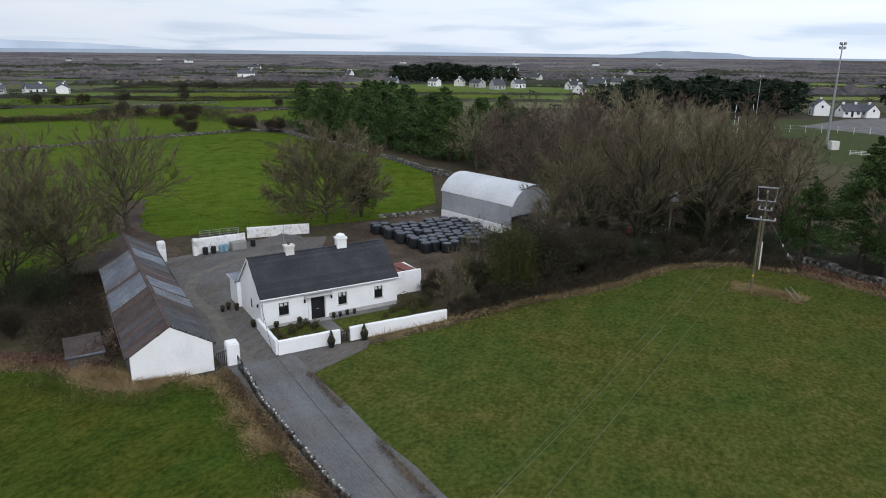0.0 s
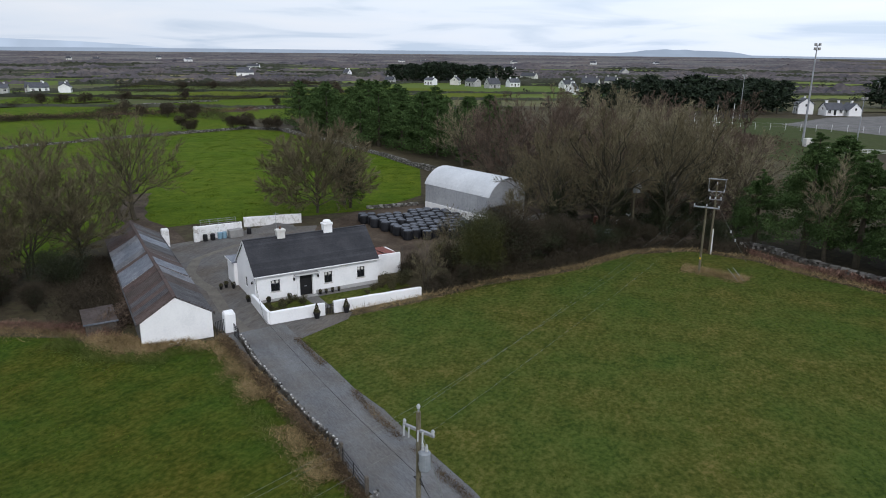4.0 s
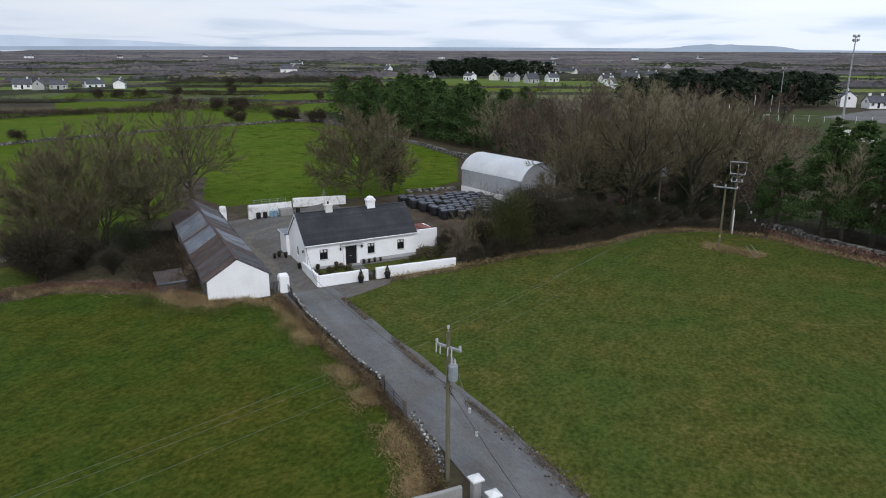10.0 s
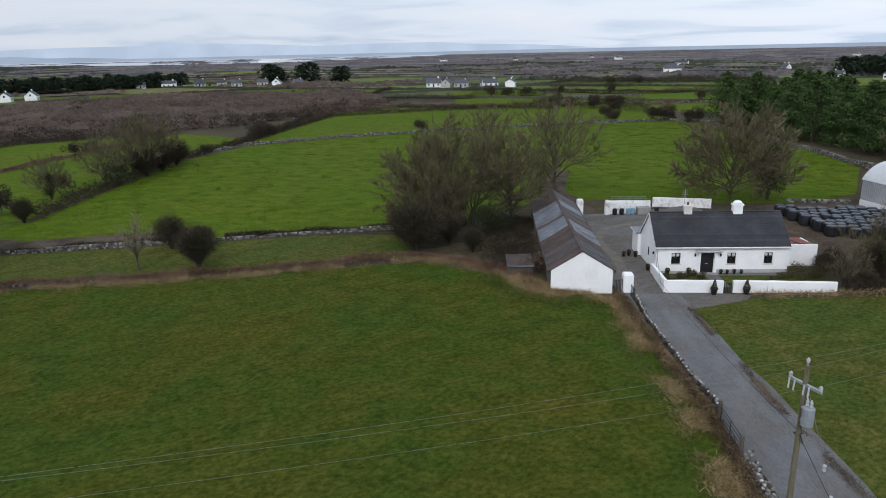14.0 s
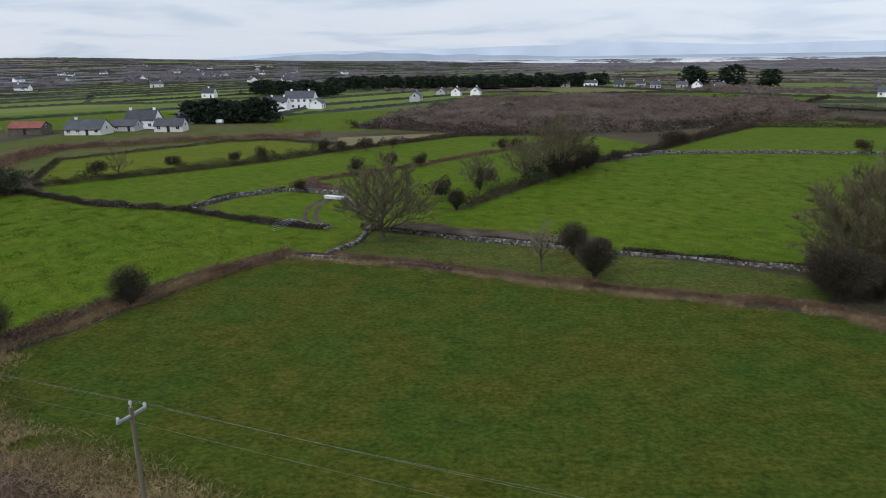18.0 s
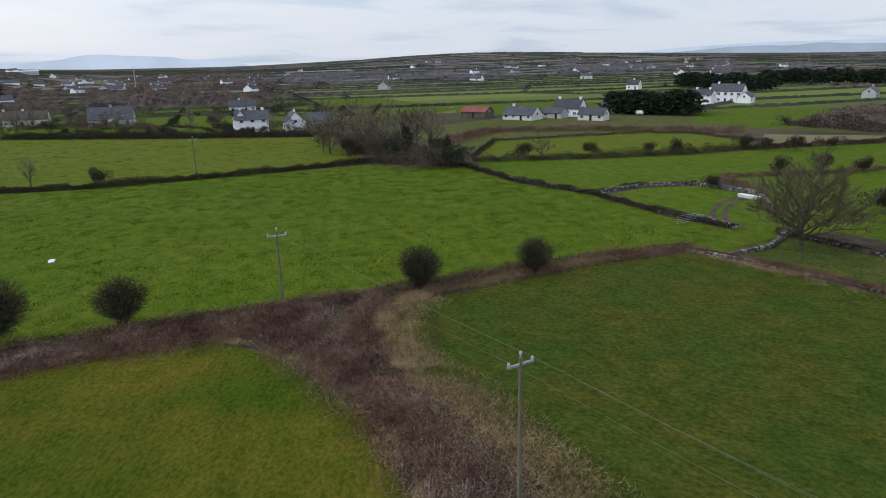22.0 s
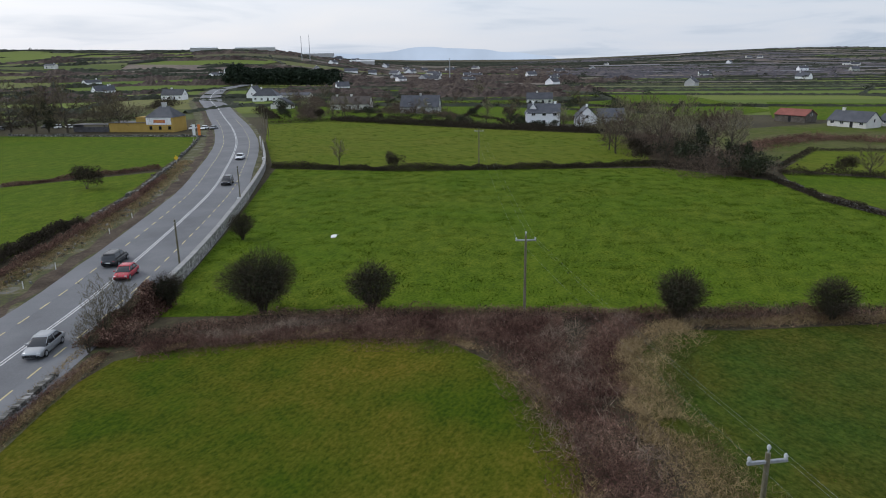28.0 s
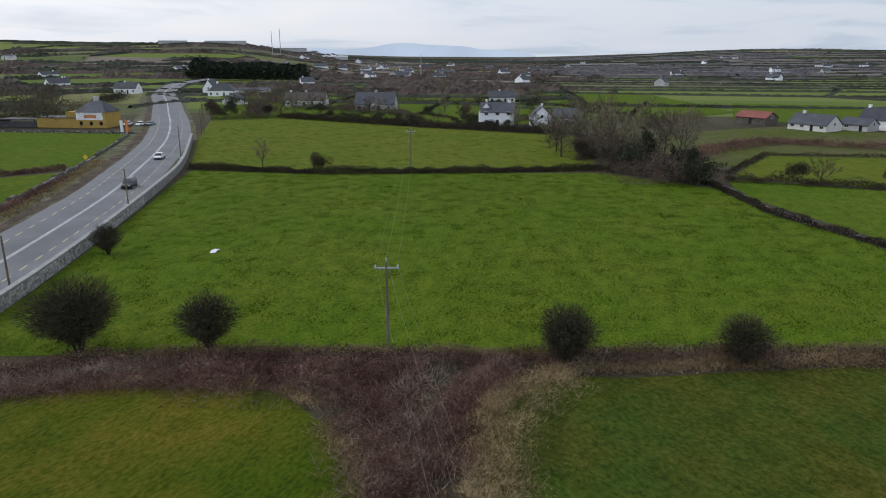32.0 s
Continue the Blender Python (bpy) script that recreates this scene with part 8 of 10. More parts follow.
VT = "brown leafless shrubbery among the village gardens"
for i, (poly, hw, h, n, m) in enumerate((([(-209.6, -190), (-210.6, -122), (-215, -78)], 2.6, 2.6, 15000, "hawthorn"), ([(-90, -302), (-130, -294), (-172, -288), (-200, -300)], 9, 5.0, 14000, "twigs_red"), ([(-214, -314), (-252, -354)], 6, 4.0, 7000, "hawthorn"), ([(-100, -282), (-150, -270), (-178, -268)], 4, 3.0, 7000, "hawthorn"),
                                          ([(-205, -200), (-226, -216), (-246, -240)], 5, 3.4, 9000, "twigs_red"), ([(-222, -135), (-245, -160), (-262, -205)], 4, 2.6, 7000, "twigs_red"), ([(-246, -84), (-252, -100), (-246, -122)], 3, 2.6, 5000, "twigs"), ([(-258, -242), (-290, -280), (-312, -300)], 6, 3.4, 8000, "twigs_red"),
                                          ([(-218, -88), (-232, -80), (-252, -62)], 5, 4.0, 9000, "twigs"), ([(-300, -210), (-330, -240), (-380, -262)], 6, 3.4, 7000, "hawthorn"))):
    scrub("thicket", poly, hw, h, n, 0.34, m, VT, 240 + i, 0.6, category="thicket")

# grass that stands up from the fields
def tufts(name, poly, n, h, label, seed, material="tuft", clump=1.0, s=14.0, m=3, wide=0.06):
    rng = np.random.default_rng(seed)
    p = np.array(poly)
    lo, hi = p.min(0), p.max(0)
    q = rng.uniform(lo, hi, (n * 3, 2))
    q = q[inside(poly, q[:, 0], q[:, 1])]
    q = q[(vnoise(q[:, 0], q[:, 1], s, seed) * clump + rng.uniform(0, 1, len(q)) * (1 - clump * 0.5)) > 0.5][:n]
    b = np.repeat(np.c_[q, np.full(len(q), 0.03)], m, 0)
    b[:, :2] += rng.normal(0, wide, (len(b), 2))
    d = unit(rng, len(b)) * 0.7
    d[:, 2] = np.abs(d[:, 2]) + 0.4
    t = slivers(rng, b, b + d * h * rng.uniform(0.5, 1.4, (len(b), 1)), h * 0.22)
    return tagged(part(name, soup(name, t, 3, M[material])), label, "grass", kind="stuff")


tufts("grass", F_EAST, 17000, 0.10, "short green pasture grass", 201, "tuft", 0.8, 5.0)
tufts("grass", F_WEST, 21000, 0.10, "short green meadow grass", 202, "tuft", 0.8, 6.0)
tufts("grass", F_SOUTH, 2600, 0.17, "tufted green pasture grass", 203, "tuft_dark", 0.9, 2.4, 26, 0.55)
tufts("grass", F_NORTH, 2400, 0.16, "tufted green pasture grass", 204, "tuft_dark", 0.9, 2.6, 24, 0.55)
tufts("grass", F_LAWN, 9000, 0.07, "short mown grass", 207, "tuft", 0.8, 4.0)
tufts("grass", F_BACK, 900, 0.2, "tufted green pasture grass", 206, "tuft_dark", 0.9, 4.0, 14, 0.5)

# the plain to the north: pastures parted by hedges and walls
for poly, m, label in (([(-141, 233), (-134, 236), (-129, 245), (-123, 250), (-113, 252), (-98, 258), (-80, 252), (-62, 231), (-58, 219), (-61, 218), (-91, 189), (-113, 161.6), (-127, 141), (-160, 208)], "grass", "green pasture below a thorn hedge"),
                       ([(-146, 236), (-158, 250), (-178, 281), (-155, 301), (-145, 316), (-122, 299), (-124, 270), (-124, 254)], "grass", "green pasture on the plain"),
                       ([(-120, 270), (-121, 297), (-123, 323), (-68, 376), (-50, 340), (-54, 304), (-73, 296), (-84, 286), (-88, 262)], "grass", "bright green pasture on the plain"),
                       ([(-79, 283), (-62, 296), (-50, 300), (-30, 250), (-50, 220), (-60, 232)], "grass", "green paddock beside the conifer wood"),
                       ([(-166, 356), (-144, 379), (-126, 418), (-78, 442), (-66, 392), (-98, 353), (-128, 341), (-152, 345)], "grass_yellow", "pale green pasture on the plain"),
                       ([(-232, 505), (-300, 660), (-150, 740), (-104, 585), (-152, 530)], "tan_grass", "olive rough pasture before the bog"),
                       ([(-60, 390), (-70, 440), (-40, 470), (10, 450), (40, 400), (0, 360)], "grass_yellow", "pale pasture behind the conifer wood"),
                       ([(-200, 300), (-176, 290), (-150, 325), (-176, 362), (-205, 345)], "grass", "green pasture among hedges"),
                       ([(-205, 440), (-176, 464), (-134, 472), (-130, 500), (-190, 500)], "grass", "green strip beyond the houses"),
                       ([(-362, 184), (-347, 231), (-314, 269), (-268, 293), (-238, 293), (-262, 338), (-330, 332), (-400, 272), (-428, 204)], "grass", "green pasture before the row of houses")):
    sheet("field", poly, -0.05, M[m], label, "field")
sheet("field", [(-384, -62), (-395, -11), (-352, 24), (-305, 14), (-292, -20), (-292, -44)], -0.04, M["grass"], "bright green pasture behind the old barn", "field")
NH = [([(-142, 231), (-135, 233.5), (-130, 241.6), (-124, 248), (-115, 249.5)], 1.3, 2.6), ([(-115, 249.5), (-106, 252.5), (-98, 255.5), (-87, 252.5), (-74, 241.5)], 3.0, 4.6), ([(-74, 241.5), (-63, 229.6), (-58, 217)], 1.0, 1.8),
      ([(-176, 286), (-170, 299), (-156, 304), (-148, 321), (-146, 329)], 1.8, 4.8), ([(-150, 332), (-146, 341), (-125, 328), (-112, 334), (-97, 348), (-82, 367), (-71, 383)], 1.5, 3.0), ([(-125, 258), (-124, 275), (-130, 292)], 3.0, 3.4),
      ([(-171, 372), (-156, 394), (-139, 408), (-123, 430), (-87, 471)], 2.2, 4.2), ([(-199, 434), (-175, 460), (-134, 469), (-94, 510)], 2.6, 5.0), ([(-82, 284), (-73, 293), (-62, 297), (-54, 301)], 0.9, 1.2),
      ([(-202, 262), (-190, 268), (-177, 284)], 1.5, 3.4), ([(-110, 243), (-135, 238), (-160, 207), (-176, 182), (-157, 150), (-137, 113)], 1.5, 2.0), ([(-172, 228), (-150, 232), (-140, 233)], 1.5, 2.6), ([(-238, 294), (-262, 340)], 1.5, 2.5), ([(-100, 508), (-70, 470), (-56, 392)], 2.0, 3.6)]
for i, (poly, hw, h) in enumerate(NH):
    scrub("hedge", poly, hw, h, int(length(poly) * (46 + 26 * hw)), 0.30, "hawthorn", "dark leafless thorn hedge on the plain", 170 + i, lump=4.5)
stone_wall([(-82, 283), (-73, 292.4), (-62, 296.6), (-50, 300)], 1.0, 0.6, 16, "grey dry stone wall on the plain", size=0.5)
stone_wall([(-130, 300), (-118, 318), (-104, 330)], 1.0, 0.6, 17, "grey dry stone wall on the plain", size=0.5)
for x, y, s in ((-84, 237, 0.9), (-78.5, 213, 1.0), (-64, 214.5, 1.0), (-61, 220, 1.1), (-53, 214, 0.9), (-100, 258, 1.1), (-93, 256, 1.1), (-108, 254, 1.0), (-88, 252, 1.2), (-97, 250, 1.0), (-70, 300, 1.0), (-60, 303, 0.9), (-120, 332, 1.1), (-150, 300, 1.2), (-160, 300, 1.1), (-167, 296, 1.2), (-142, 320, 1.1), (-132, 412, 1.3), (-146, 402, 1.3)):
    plant("hawthorn", B_HAW, x, y, s, "leafless thorn tree in a hedge of the plain", "tree", "thorn trees of the plain")

sheet("village_green", [(-214, -76), (-210.6, -122), (-209.6, -187), (-189, -204), (-240, -262), (-330, -340), (-440, -330), (-440, -120), (-330, -50), (-300, -60)], -0.06, M["grass"], "green gardens and paddocks among the village houses", "field")
for i, poly in enumerate(([(-240, -90), (-262, -120), (-300, -150), (-340, -180)], [(-244, -150), (-290, -172), (-345, -200)], [(-240, -205), (-280, -225), (-350, -262)], [(-300, -90), (-330, -140), (-352, -190)], [(-212, -190), (-236, -172), (-250, -150)], [(-250, -70), (-300, -84), (-360, -96)],
                          [(-340, -120), (-420, -160)], [(-350, -230), (-430, -280)], [(-270, -262), (-330, -300), (-420, -330)], [(-222, -118), (-240, -132), (-250, -150)])):
    scrub("hedge", poly, 1.2, 1.25, int(length(poly) * 36), 0.34, "hawthorn" if i % 2 else "ivy", "dark garden hedge by the village houses", 190 + i)
for x, y, s in ((-246, -200, 0.5), (-276, -205, 0.6), (-300, -190, 0.6), (-248, -130, 0.45), (-290, -120, 0.7), (-320, -300, 0.7), (-262, -268, 0.6), (-282, -285, 0.6), (-226, -220, 0.6), (-216, -208, 0.5), (-350, -150, 0.6), (-370, -220, 0.7), (-290, -150, 0.5), (-240, -240, 0.6), (-222, -196, 0.5), (-232, -204, 0.6), (-228, -150, 0.45), (-238, -166, 0.55), (-246, -176, 0.5), (-224, -128, 0.4), (-220, -96, 0.5), (-226, -86, 0.55), (-250, -112, 0.5), (-256, -90, 0.6), (-270, -240, 0.6), (-284, -262, 0.7), (-252, -214, 0.5), (-262, -150, 0.5)):
    plant("tree", (T_RED, T_PALE, T_BROAD2)[int(abs(x)) % 3], x, y, s, "leafless garden tree by the village houses", group="garden trees")

for i, (poly, hw, h, n, m) in enumerate((([(-214, -190), (-212, -160), (-214, -120), (-219, -84)], 1.6, 2.4, 12000, "hawthorn"), ([(-243, -214), (-247, -196), (-245, -176)], 2.5, 3.2, 7000, "twigs_red"), ([(-268, -206), (-276, -196)], 4, 3.6, 5000, "twigs_red"), ([(-239, -128), (-238, -118)], 2, 3.0, 3500, "ivy"),
                                          ([(-224, -116), (-221, -104)], 0.8, 2.6, 5000, "ivy"), ([(-250, -80), (-262, -64), (-280, -52)], 5, 4.6, 9000, "twigs_red"), ([(-300, -300), (-322, -326)], 5, 4.0, 7000, "twigs_red"), ([(-200, -212), (-214, -232), (-236, -262)], 3, 3.2, 8000, "hawthorn"), ([(-330, -120), (-352, -60)], 2, 1.8, 5000, "hawthorn"), ([(-300, -230), (-312, -190), (-318, -150)], 1.6, 1.8, 6000, "hawthorn"))):
    scrub("thicket", poly, hw, h, n, 0.28, m, VT, 260 + i, 0.6, category="thicket", lump=4.0)
for x, y, s, k in ((-231, -122, 0.62, T_RED2), (-246, -86, 0.75, T_BROAD2), (-252, -78, 0.8, T_BROAD2), (-216, -196, 0.5, T_RED), (-238, -216, 0.5, T_PALE), (-272, -212, 0.6, T_RED), (-208, -206, 0.5, T_RED2), (-258, -66, 0.7, T_PALE), (-224, -92, 0.5, T_RED2)):
    plant("tree", k, x, y, s, "leafless garden tree between the village houses", group="garden trees")

# ---- power lines ----
def insulator(parent, x, y, z, up=1):
    part("insulator", MB().lathe((x, y, z), [(0.03, 0), (0.07, 0.02), (0.05, 0.07), (0.09, 0.1), (0.07, 0.16), (0.05, 0.2), (0.02, 0.22)], 9), M["porcelain"], parent)


def power_pole(x, y, h, rz, label, arm=1.15, arm_z=0.9, r=0.14, drop=0.0, lean=(0, 0)):
    ob = empty("power_pole", pose(x, y, 0, lean[0], lean[1], rz), label, "power pole", "power poles")
    part("shaft", MB().tube((0, 0, -0.2), (0, 0, h - 0.35), r, r * 0.72, 12), M["pole"], ob)
    if arm:
        part("crossarm", MB().box(-arm, arm, -0.06, 0.06, h - arm_z - 0.07, h - arm_z + 0.07, bev=0.015), M["steel"], ob)
        for s in (-1, 1):
            insulator(ob, s * (arm - 0.08), 0, h - arm_z + 0.07)
    part("top_pin", MB().tube((0, 0, h - 0.5), (0, 0, h - 0.2), 0.035), M["steel"], ob)
    insulator(ob, 0, 0, h - 0.22)
    return ob


def rot2(x, y, rz):
    a = radians(rz)
    return x * math.cos(a) - y * math.sin(a), x * math.sin(a) + y * math.cos(a)


P1 = (-1.72, 30.35, 9.3)
P2 = (-33.0, -2.3, 9.2)
P3 = (-61.6, -27.7, 8.2)
P4 = (-136.2, -78, 8.9)
PF = (28.4, 77.6, 7.9)
PS = (32.4, 85.2, 9.4)
pole1 = power_pole(P1[0], P1[1], P1[2], -36, "tall weathered power pole with a grey transformer", 0.85, 1.25)
mb = MB().lathe((0.42, -0.1, P1[2] - 3.0), [(0.22, 0), (0.26, 0.05), (0.26, 0.85), (0.2, 0.93)], 14)
tr = part("transformer", mb, M["transformer"], pole1, "grey cylindrical transformer")
part("bracket", MB().box(0.08, 0.3, -0.14, -0.06, P1[2] - 2.9, P1[2] - 2.75).box(0.08, 0.3, -0.14, -0.06, P1[2] - 2.3, P1[2] - 2.2), M["steel"], tr)
for dx in (-0.1, 0.1):
    part("bushing", MB().lathe((0.42 + dx, -0.1, P1[2] - 2.08), [(0.05, 0), (0.075, 0.06), (0.05, 0.12), (0.075, 0.2), (0.05, 0.28), (0.03, 0.36)], 9), M["porcelain"], tr)
for i, dx in enumerate((-0.72, -0.45, 0.05, 0.3)):
    part("cutout", MB().tube((dx, -0.1, P1[2] - 1.2), (dx + 0.12, -0.28, P1[2] - 1.62), 0.042, 0.035, 8), M["porcelain"], pole1)
part("cable_loop", MB().tube((0.2, 0, P1[2] - 3.5), (-0.35, 0.1, P1[2] - 3.75), 0.02).tube((-0.35, 0.1, P1[2] - 3.75), (0.4, -0.1, P1[2] - 3.9), 0.02).tube((0.4, -0.1, P1[2] - 3.9), (0.0, 0, P1[2] - 3.45), 0.02), M["cable"], pole1)
pole2 = power_pole(P2[0], P2[1], P2[2], 132, "weathered power pole with a steel crossarm", 0.85, 0.75)
pole3 = power_pole(P3[0], P3[1], P3[2], 124, "weathered power pole beside a hedge", 0.95, 0.85)
pole4 = power_pole(P4[0], P4[1], P4[2], 124, "distant weathered power pole", 0.95, 0.85)
polef = power_pole(PF[0], PF[1], PF[2], -30, "power pole with a wide crossarm at the field edge", 1.35, 0.35)
part("notice", MB().box(-0.09, 0.09, -0.165, -0.15, 1.65, 1.85), M["sign_yellow"], polef)
polef2 = power_pole(PS[0], PS[1], PS[2] - 0.4, -24, "tall power pole with a steel switch frame at the field edge", 0, 0.5, 0.15)
SH = PS[2]
part("frame_beam", MB().box(-1.05, 1.05, -0.06, 0.06, SH - 0.14, SH, bev=0.02), M["steel"], polef2, "pale steel beam")
part("frame_beam", MB().box(-0.95, 0.95, -0.05, 0.05, SH - 1.62, SH - 1.52, bev=0.02), M["steel"], polef2)
part("frame_beam", MB().box(-0.7, 0.7, -0.05, 0.05, SH - 2.62, SH - 2.52, bev=0.02), M["steel"], polef2)
for sx in (-0.95, 0.95):
    part("switch_rod", MB().tube((sx, 0.02, SH - 0.1), (sx * 0.98, -0.12, SH - 0.9), 0.03, n=6).tube((sx * 0.98, -0.12, SH - 0.9), (sx * 0.9, 0, SH - 1.55), 0.03, n=6), M["steel"], polef2)
    insulator(polef2, sx * 0.9, 0, SH - 1.52)
for sx in (-0.9, -0.05, 0.85):
    part("jumper", MB().tube((sx, 0.05, SH - 1.5), (sx * 0.7 + 0.12, -0.24, SH - 2.0), 0.02, n=5).tube((sx * 0.7 + 0.12, -0.24, SH - 2.0), (sx * 0.7, 0, SH - 2.5), 0.02, n=5), M["wire"], polef2)
    part("switch", MB().lathe((sx * 0.7, -0.12, SH - 2.5), [(0.06, 0), (0.11, 0.05), (0.07, 0.12), (0.11, 0.2), (0.06, 0.28)], 9), M["porcelain"], polef2)
part("brace", MB().tube((-0.6, 0, SH - 1.6), (0, 0, SH - 2.2), 0.025, n=5).tube((0.6, 0, SH - 1.6), (0, 0, SH - 2.2), 0.025, n=5), M["steel"], polef2)
part("cable_duct", MB().tube((0.2, -0.05, 0), (0.17, -0.03, 3.2), 0.075), M["white_pvc"], polef2, "white plastic cable duct")
poleb = power_pole(25.6, 95.6, 9.0, 20, "power pole with a boxed transformer among trees", 0.8, 0.5)
part("transformer", MB().box(-0.5, 0.5, -0.75, -0.15, 5.6, 6.6, bev=0.05), M["transformer"], poleb, "grey boxed transformer")
for s in (-0.3, 0, 0.3):
    part("bushing", MB().lathe((s, -0.45, 6.6), [(0.05, 0), (0.08, 0.1), (0.05, 0.25), (0.03, 0.35)], 8), M["porcelain"], poleb)


def wire(a, b, sag, r, material, label="thin overhead power wire between poles", name="power_wire", group="overhead wires"):
    a, b = Vector(a), Vector(b)
    n = 24
    mb = MB()
    pts = [a.lerp(b, i / n) - Vector((0, 0, 4 * sag * (i / n) * (1 - i / n))) for i in range(n + 1)]
    mb.rope(pts, r)
    return tagged(part(name, mb, M[material]), label, "wire", group)


def arm_tip(P, rz, s, arm, az):
    dx, dy = rot2(s * (arm - 0.08), 0, rz)
    return (P[0] + dx, P[1] + dy, P[2] - az + 0.27)


WR = 0.0042
for s in (-1, 0, 1):
    def tip(P, rz, arm, az):
        return (P[0], P[1], P[2] - 0.02) if s == 0 else arm_tip(P, rz, s, arm, az)
    t1, t2, t3, t4 = tip(P1, -36, 0.85, 1.25), tip(P2, 132, 0.85, 0.75), tip(P3, 124, 0.95, 0.85), tip(P4, 124, 0.95, 0.85)
    tf = arm_tip(PF, -30, s, 1.35, 0.35) if s else (PF[0], PF[1], PF[2] - 0.05)
    wire(t1, tf, 0.55, WR, "wire")
    wire((P1[0], P1[1], P1[2] - 0.02) if s == 0 else arm_tip(P1, -36, -s, 0.85, 1.25), t2, 0.4, WR, "wire")
    wire(t2, t3, 0.35, WR, "wire")
    wire(t3, t4, 0.9, WR, "wire")
    wire(tf, (PS[0] + s * 0.85, PS[1] - s * 0.38, PS[2] - 2.3), 0.15, WR, "wire")
    wire((PF[0] + s * 1.1, PF[1] - s * 0.6, PF[2] - 0.2), (25.6 + s * 0.5, 95.6, 8.6), 0.35, WR, "wire")
wire((P1[0], P1[1], P1[2] - 3.5), (-15.2, 56.5, 2.6), 0.3, 0.016, "cable", "black service cable from pole to cottage", "service_cable")
wire((-15.2, 56.5, 2.6), (-18.6, 66.6, 2.7), 0.05, 0.016, "cable", "black service cable from pole to cottage", "service_cable")
wire((P1[0], P1[1], P1[2] - 3.6), (6, 10, 6), 0.3, 0.016, "cable", "black service cable along the lane", "service_cable")
for a, b in (((-1.6, 30.3, 8.0), (0.9, 29.4, 0.1)),):
    st = wire(a, b, 0.0, 0.012, "wire", "steel stay wire of the power pole", "stay_wire")
for k, (f, z) in enumerate(((0.42, 4.6), (0.58, 3.3))):
    ob = tagged(part("stay_insulator", MB().lathe((0, 0, 0), [(0.04, 0), (0.09, 0.05), (0.06, 0.16), (0.09, 0.28), (0.04, 0.33)], 9), M["porcelain"]), "white stay insulator on a steel wire", "insulator", "stay insulators")
    ob.matrix_basis = pose(-1.6 + 2.5 * f, 30.3 - 0.9 * f, z - 0.16)
wire((PS[0], PS[1] - 0.2, 6.6), (35.4, 81.4, 0.1), 0.0, 0.012, "wire", "steel stay wire of the power pole", "stay_wire")
for k, f in enumerate((0.36, 0.5)):
    ob = tagged(part("stay_insulator", MB().lathe((0, 0, 0), [(0.04, 0), (0.10, 0.05), (0.07, 0.16), (0.10, 0.28), (0.04, 0.33)], 9), M["porcelain"]), "white stay insulator on a steel wire", "insulator", "stay insulators")
    ob.matrix_basis = pose(PS[0] + (35.4 - PS[0]) * (1 - f), PS[1] - 0.2 + (81.6 - PS[1]) * (1 - f), 0.1 + 6.5 * f - 0.16)
for dx in (0, 0.45):
    ob = tagged(part("stay_guard", MB().tube((0, 0, 0), (-0.9, 1.1, 1.2), 0.022, 0.022, 6), M["steel"]), "pale slanting stay guard in the grass", "stay guard", "stay guards")
    ob.matrix_basis = pose(31.6 + dx * 1.6, 74.4 + dx, 0)

# ---- road furniture ----
for x, y, h in ((-20.8, -44.8, 6.4), (-52.2, -67.4, 6.4), (-81, -91.2, 6.8), (-116.4, -125.4, 8.5), (-150, -160.5, 8.5), (-167, -181, 8), (-180, -197, 8)):
    ob = empty("telegraph_pole", pose(x, y, 0, 0, 0, 40), "dark wooden telegraph pole beside the road", "telegraph pole", "telegraph poles")
    part("shaft", MB().tube((0, 0, -0.2), (0, 0, h), 0.12, 0.09, 10), M["pole"], ob)
    part("bracket", MB().box(-0.3, 0.3, -0.04, 0.04, h - 0.35, h - 0.27), M["steel"], ob)
for (x, y), m in (((-80.4, -90.8), "white_pvc"), ((-116, -124.8), "white_pvc")):
    ob = empty("road_sign", pose(x, y, 0, 0, 0, 130), "small white roadside notice", "sign", "roadside signs")
    part("post", MB().tube((0, 0, 0), (0, 0, 1.6), 0.03), M["steel"], ob)
    part("plate", MB().box(-0.3, 0.3, -0.02, 0.02, 1.0, 1.7, bev=0.005), M[m], ob)
ob = empty("road_sign", pose(-104, -141, 0, 0, 0, 120), "yellow diamond warning sign beside the road", "sign", "roadside signs")
part("post", MB().tube((0, 0, 0), (0, 0, 1.9), 0.035), M["steel"], ob)
part("plate", MB().add([(0, -0.03, 1.3), (0.6, -0.03, 1.9), (0, -0.03, 2.5), (-0.6, -0.03, 1.9), (0, 0.03, 1.3), (0.6, 0.03, 1.9), (0, 0.03, 2.5), (-0.6, 0.03, 1.9)], [(0, 1, 2, 3), (7, 6, 5, 4), (0, 4, 5, 1), (1, 5, 6, 2), (2, 6, 7, 3), (3, 7, 4, 0)]), M["sign_yellow"], ob)
ob = empty("banner_stand", pose(-139, -182, 0, 0, 0, 120), "tall orange and white roadside banners", "banner")
for i in (0, 1):
    pl = part("pole", MB().tube((i * 1.6, 0, 0), (i * 1.6, 0, 5.2), 0.05), M["steel"], ob)
    part("flag", MB().box(i * 1.6, i * 1.6 + 0.9, -0.02, 0.02, 1.6, 4.9), M["leafless_orange" if i else "white_pvc"], pl)

